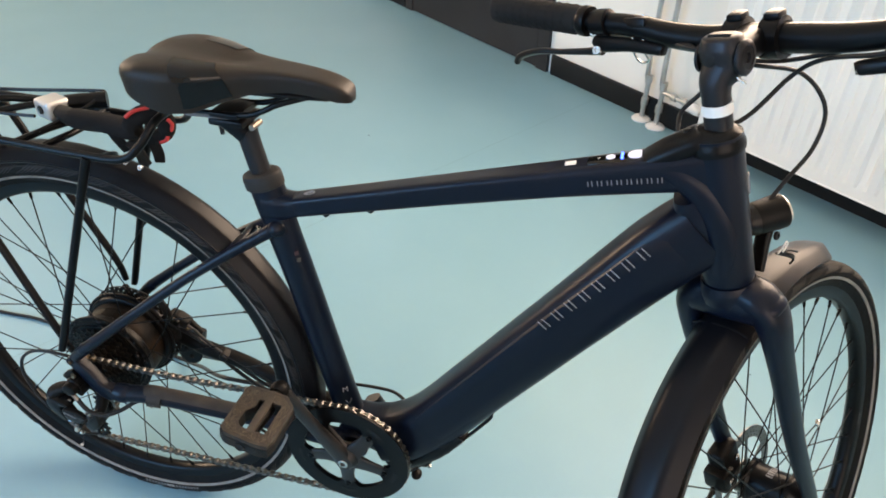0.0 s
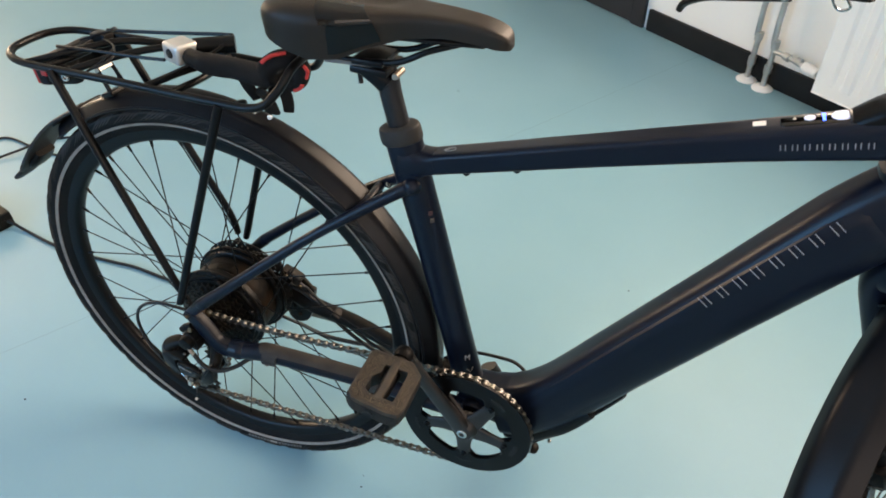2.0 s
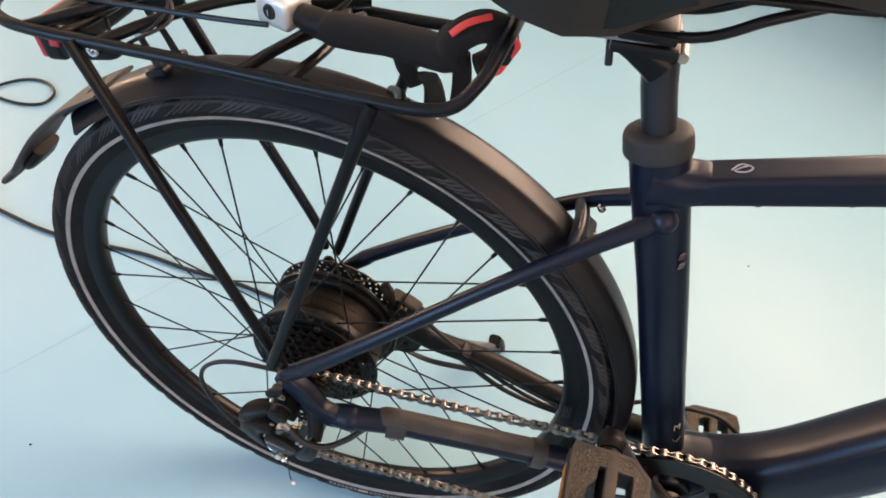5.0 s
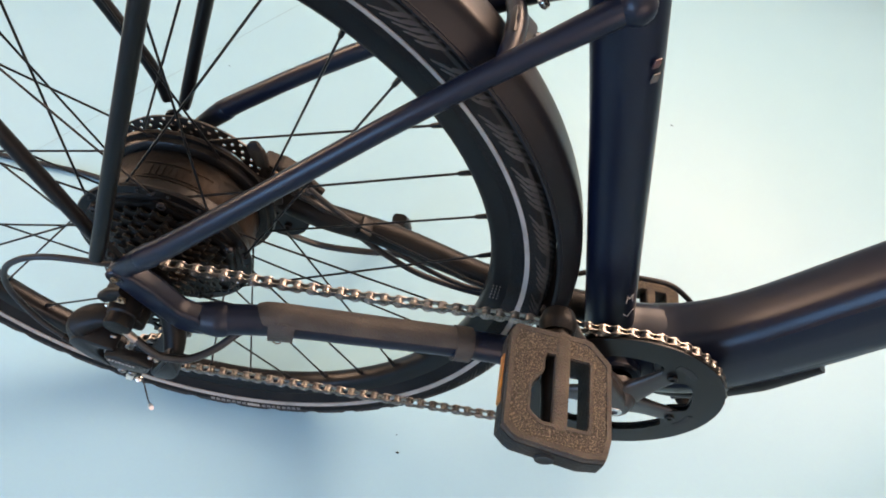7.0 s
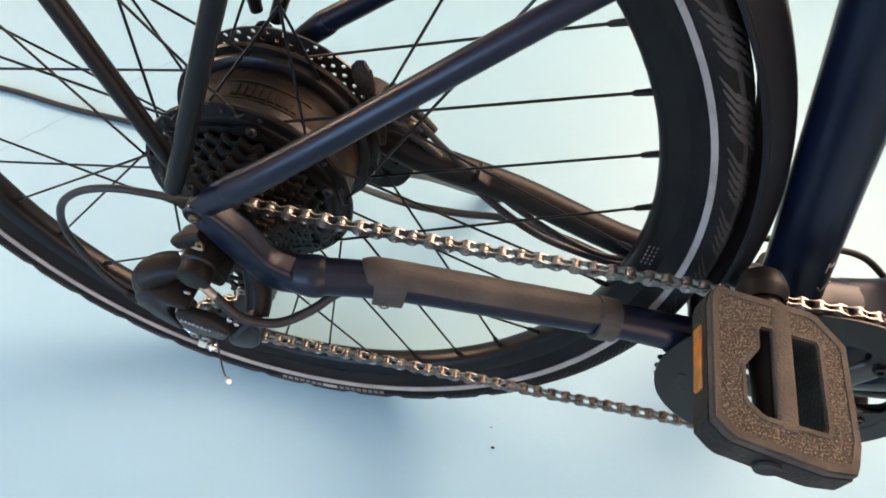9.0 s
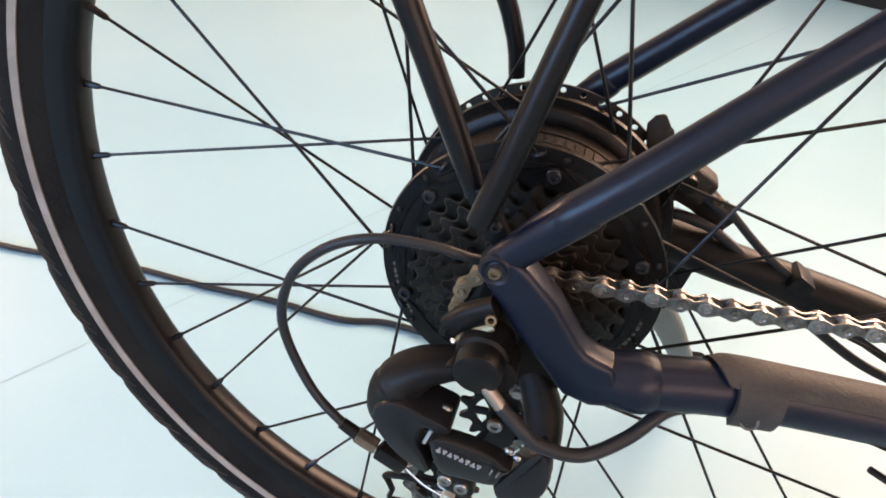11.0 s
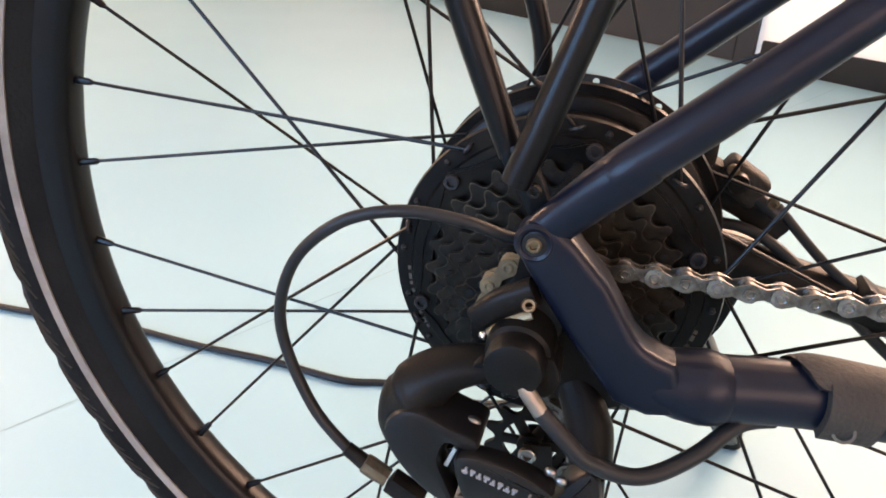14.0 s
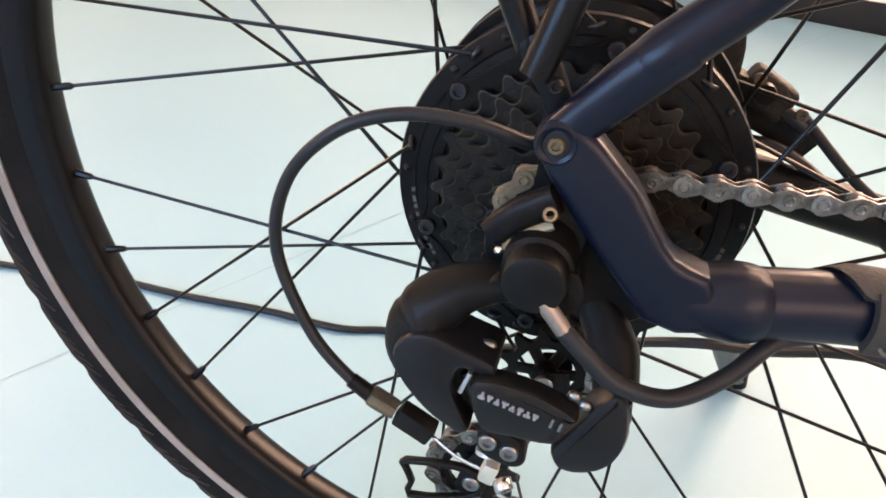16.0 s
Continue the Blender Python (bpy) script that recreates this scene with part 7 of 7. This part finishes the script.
# -- luggage rack --
def rack():
    """The rack: a level tube loop that rises to a hoop in front, struts to the dropouts, crossed braces, a sprung wire clip and the rear light."""
    loop = [(0.193, 0.012, 0.807), (0.190, 0.036, 0.802), (0.178, 0.055, 0.778), (0.152, 0.066, 0.758), (0.08, 0.066, 0.755), (-0.05, 0.066, 0.757), (-0.19, 0.064, 0.756), (-0.236, 0.056, 0.757), (-0.258, 0.034, 0.758), (-0.264, 0.0, 0.758)]
    full = loop + [(x, -y, z) for x, y, z in reversed(loop[:-1])]
    root = part("luggage_rack", sweep(full, 0.0054, steps=6, sides=12, closed=True), BLACK, bike, "black tubular rear luggage rack")
    for sgn, out in ((-1, 0.0965), (1, 0.064)):
        top_y, low_y = (0.070, 0.0885) if sgn < 0 else (0.064, 0.078)
        fore = 0.0 if sgn < 0 else -0.010
        line = [(-0.1575, 0.757), (-0.120, 0.6655), (-0.077, 0.566), (-0.034, 0.467), (-0.0165 + fore, 0.4265)]
        part("rack_strut", sweep([(x, sgn * (top_y + (low_y - top_y) * (0.757 - z) / 0.33), z) for x, z in line], [0.0060, 0.0060, 0.0060, 0.0060, 0.0052], steps=4, sides=12), BLACK, root)
        low_y = 0.1015 if sgn < 0 else 0.080
        line = [(0.102, 0.754), (0.0965, 0.7400), (0.0690, 0.6590), (0.0410, 0.5770), (0.0130, 0.4950), (-0.0040, 0.4440), (-0.0128, 0.4195)]
        part("rack_strut", sweep([(x, sgn * (0.0685 + (low_y - 0.0685) * (0.754 - z) / 0.334), z) for x, z in line], [0.0060, 0.0060, 0.0060, 0.0060, 0.0060, 0.0062, 0.0056], steps=5, sides=12), BLACK, root)
        part("strut_lug", plate([(-0.020, 0.428), (-0.010, 0.432), (-0.004, 0.420), (0.001, 0.406), (-0.006, 0.403), (-0.014, 0.416)], sgn * (out - 0.003), sgn * (out - 0.008), 0.0008), BLACK, root)
        part("strut_bolt", bolt((-0.0060, sgn * (out - 0.004), 0.4150), 0.0028, 0.0030, (0, sgn, 0)), DUSTBLACK, root)
        part("cross_brace", sweep([(0.124, sgn * 0.066, 0.756), (0.112, sgn * 0.036, 0.744), (0.098, sgn * 0.014, 0.732)], 0.0050, steps=5, sides=10), BLACK, root)
        part("light_bolt", bolt((-0.151, sgn * 0.052, 0.742), 0.0058, 0.006, (0, sgn, 0)), STEEL, root)
    for x, z, dip in ((-0.170, 0.757, 0.0), (0.030, 0.756, 0.0)):
        part("cross_bar", sweep([(x, -0.064, z), (x + 0.01, 0, z - dip), (x, 0.064, z)], 0.0046, steps=5, sides=10), BLACK, root)
    part("cross_bar", sweep([(-0.205, -0.062, 0.757), (-0.155, -0.030, 0.768), (-0.110, 0.020, 0.772), (-0.060, 0.066, 0.757)], 0.0050, steps=4, sides=10), BLACK, root)
    part("cross_bar", sweep([(-0.135, -0.066, 0.757), (-0.090, -0.010, 0.766), (-0.040, 0.030, 0.770), (0.0, 0.066, 0.757)], 0.0050, steps=4, sides=10), BLACK, root)
    part("cross_bar", sweep([(-0.010, -0.066, 0.757), (0.020, -0.010, 0.764), (0.050, 0.050, 0.758)], 0.0048, steps=4, sides=10), BLACK, root)
    part("spring_clip", sweep([(-0.178, -0.030, 0.772), (-0.12, -0.036, 0.778), (-0.04, -0.038, 0.782), (0.005, -0.036, 0.784)], 0.0024, steps=4, sides=8), BLACK, root, "thin sprung wire clip")
    part("spring_clip", sweep([(-0.150, 0.036, 0.776), (-0.06, 0.040, 0.784), (0.040, 0.046, 0.794), (0.052, 0.042, 0.793), (0.044, 0.010, 0.782), (0.010, -0.036, 0.766), (-0.004, -0.066, 0.760)], 0.0026, steps=4, sides=8), BLACK, root, "thin sprung wire clip")
    lamp = part("rear_light", block((0.022, 0.104, 0.036), Matrix.Translation((-0.199, 0, 0.738)) @ Matrix.Rotation(radians(-8), 4, "Y"), 0.006, 3), PLASTIC, root, "black rear light with a red lens")
    part("red_lens", block((0.006, 0.100, 0.032), Matrix.Translation((-0.2115, 0, 0.7365)) @ Matrix.Rotation(radians(-8), 4, "Y"), 0.0025, 2), RED, lamp, "red lens")
    for sgn in (-1, 1):
        part("red_lens", block((0.010, 0.003, 0.010), Matrix.Translation((-0.192, sgn * 0.0525, 0.741)), 0.001, 1), RED, lamp, "red lens")
        part("light_mount", plate([(-0.192, 0.750), (-0.172, 0.756), (-0.140, 0.754), (-0.128, 0.744), (-0.140, 0.732), (-0.190, 0.727)], sgn * 0.051, sgn * 0.046, 0.001), PLASTIC, lamp)
    wires = [[(-0.19, 0.01, 0.755), (-0.15, 0.02, 0.774), (-0.11, 0.0, 0.772), (-0.09, -0.03, 0.776), (-0.10, -0.045, 0.764), (-0.13, -0.03, 0.752)],
             [(-0.16, -0.02, 0.752), (-0.13, -0.05, 0.748), (-0.105, -0.052, 0.760), (-0.085, -0.034, 0.770), (-0.10, -0.01, 0.778), (-0.14, 0.01, 0.776)],
             [(-0.17, 0.03, 0.760), (-0.14, 0.036, 0.780), (-0.12, 0.020, 0.786), (-0.14, 0.0, 0.782), (-0.17, 0.004, 0.770)]]
    for line in wires:
        part("light_wire", sweep(line, 0.0016, steps=6, sides=6), CABLE, root)
    part("wire_joint", block((0.026, 0.018, 0.012), Matrix.Translation((-0.140, 0.014, 0.776)), 0.003, 2), PLASTIC, root)
    for sgn in (-1, 1):
        part("guard_strut", sweep([(-0.142, sgn * 0.012, 0.748), (-0.132, sgn * 0.014, 0.728), (-0.124, sgn * 0.014, 0.708)], [0.0042, 0.0036, 0.0046], [0.0014] * 3, steps=3, side=(1, 0, 0.3), section=BOX), DUSTBLACK, root)
    part("guard_clip", block((0.008, 0.030, 0.006), Matrix.Translation((-0.137, 0, 0.737)) @ Matrix.Rotation(radians(-28), 4, "Y"), 0.001, 1), SILVER, root, "bright metal clip")
    part("guard_clip", block((0.022, 0.040, 0.007), Matrix.Translation((-0.126, 0, 0.7045)) @ Matrix.Rotation(radians(-20), 4, "Y"), 0.002, 2), BLACK, root)
    for x, z in ((0.116, 0.724), (0.138, 0.720)):
        part("bracket_bolt", bolt((x, -0.016, z), 0.0038, 0.004, (0.2, -0.9, 0.4)), STEEL, root)
    part("front_bracket", sweep([(0.128, -0.014, 0.752), (0.130, -0.004, 0.738), (0.130, 0.004, 0.716)], [0.009, 0.008, 0.010], [0.004] * 3, steps=3, side=(1, 0, 0), section=BOX), DUSTBLACK, root)


rack()


def lock():
    """A lock that lies on the rack: a silver lock body, a thick sleeved arm, a short arm and a padded bow with red patches round the rack's hoop, and a strap."""
    ob = thing("bicycle_lock", None, "black fabric sleeved lock with a silver body on the rack", "lock", turn=bike.matrix_world.copy())
    turn = Matrix.Rotation(radians(-20), 4, "Z")
    body = part("lock_body", block((0.036, 0.034, 0.027), Matrix.Translation((0.001, 0.002, 0.7815)) @ turn, 0.006, 3), SILVER, ob, "satin silver lock body")
    m = Matrix.Translation((-0.0050, -0.0144, 0.7825)) @ turn
    part("keyhole", disc_solid([(1e-5, -0.0012), (0.0058, -0.0012), (0.0066, 0.0006), (1e-5, 0.0006)], 20).moved(m), SKIRT, body)
    part("keyhole", block((0.0014, 0.0012, 0.0052), m @ Matrix.Translation((0, -0.0014, 0))), STEEL, body)
    part("collar", sweep([(0.020, -0.006, 0.7800), (0.034, -0.0115, 0.7795), (0.046, -0.0150, 0.7790)], [0.0105, 0.0118, 0.0122], steps=2, sides=18), PLASTIC, ob)
    part("sleeve", sweep([(0.044, -0.0150, 0.7795), (0.052, -0.0165, 0.7795), (0.075, -0.0165, 0.7795), (0.096, -0.0170, 0.7800), (0.124, -0.0215, 0.7805), (0.146, -0.0270, 0.7815), (0.158, -0.0280, 0.7840)], [0.0110, 0.0138, 0.0142, 0.0135, 0.0142, 0.0138, 0.0100], steps=6, sides=20), CLOTH, ob)
    part("short_arm", sweep([(0.013, 0.014, 0.7845), (0.030, 0.026, 0.7845), (0.050, 0.038, 0.7845)], [0.0112, 0.0115, 0.0110], steps=3, sides=16), PLASTIC, ob)
    part("arm_end", sweep([(0.046, 0.0355, 0.7845), (0.058, 0.0430, 0.7845)], 0.0122, steps=1, sides=16), BLACK, ob)
    bow = [(0.149, -0.030, 0.7800), (0.152, -0.030, 0.7950), (0.167, -0.022, 0.8050), (0.180, -0.010, 0.8000), (0.184, -0.004, 0.7870), (0.178, -0.004, 0.7720), (0.166, -0.012, 0.7680)]
    part("bow", sweep(bow, [0.0100, 0.0118, 0.0122, 0.0122, 0.0118, 0.0110, 0.0090], steps=6, sides=16), CLOTH, ob, "black padded bow round the rack's hoop")
    for line in ([(0.152, -0.0390, 0.8050), (0.162, -0.0330, 0.8125), (0.176, -0.0220, 0.8145)], [(0.1905, -0.0110, 0.7975), (0.1940, -0.0065, 0.7885), (0.1910, -0.0060, 0.7790)], [(0.1870, -0.0090, 0.7720), (0.1820, -0.0090, 0.7645), (0.1750, -0.0130, 0.7620)]):
        part("red_patch", sweep(line, [0.0040, 0.0060, 0.0040], [0.0024] * 3, steps=5, side=(0.4, -0.7, 0.4), section=BOX), REDCLOTH, ob, "red fabric patch")
    part("strap", sweep([(0.152, -0.006, 0.772), (0.152, 0.002, 0.752), (0.150, 0.010, 0.732), (0.147, 0.014, 0.716)], [0.0075, 0.0080, 0.0080, 0.0070], [0.0026] * 4, steps=6, side=(1, 0.4, 0), section=BOX), CLOTH, ob)
    part("strap", sweep([(0.108, -0.020, 0.772), (0.110, -0.014, 0.757), (0.116, -0.008, 0.738)], [0.0075, 0.0080, 0.0060], [0.0022] * 3, steps=6, side=(1, 0.4, 0), section=BOX), CLOTH, ob)
    return ob


lock()
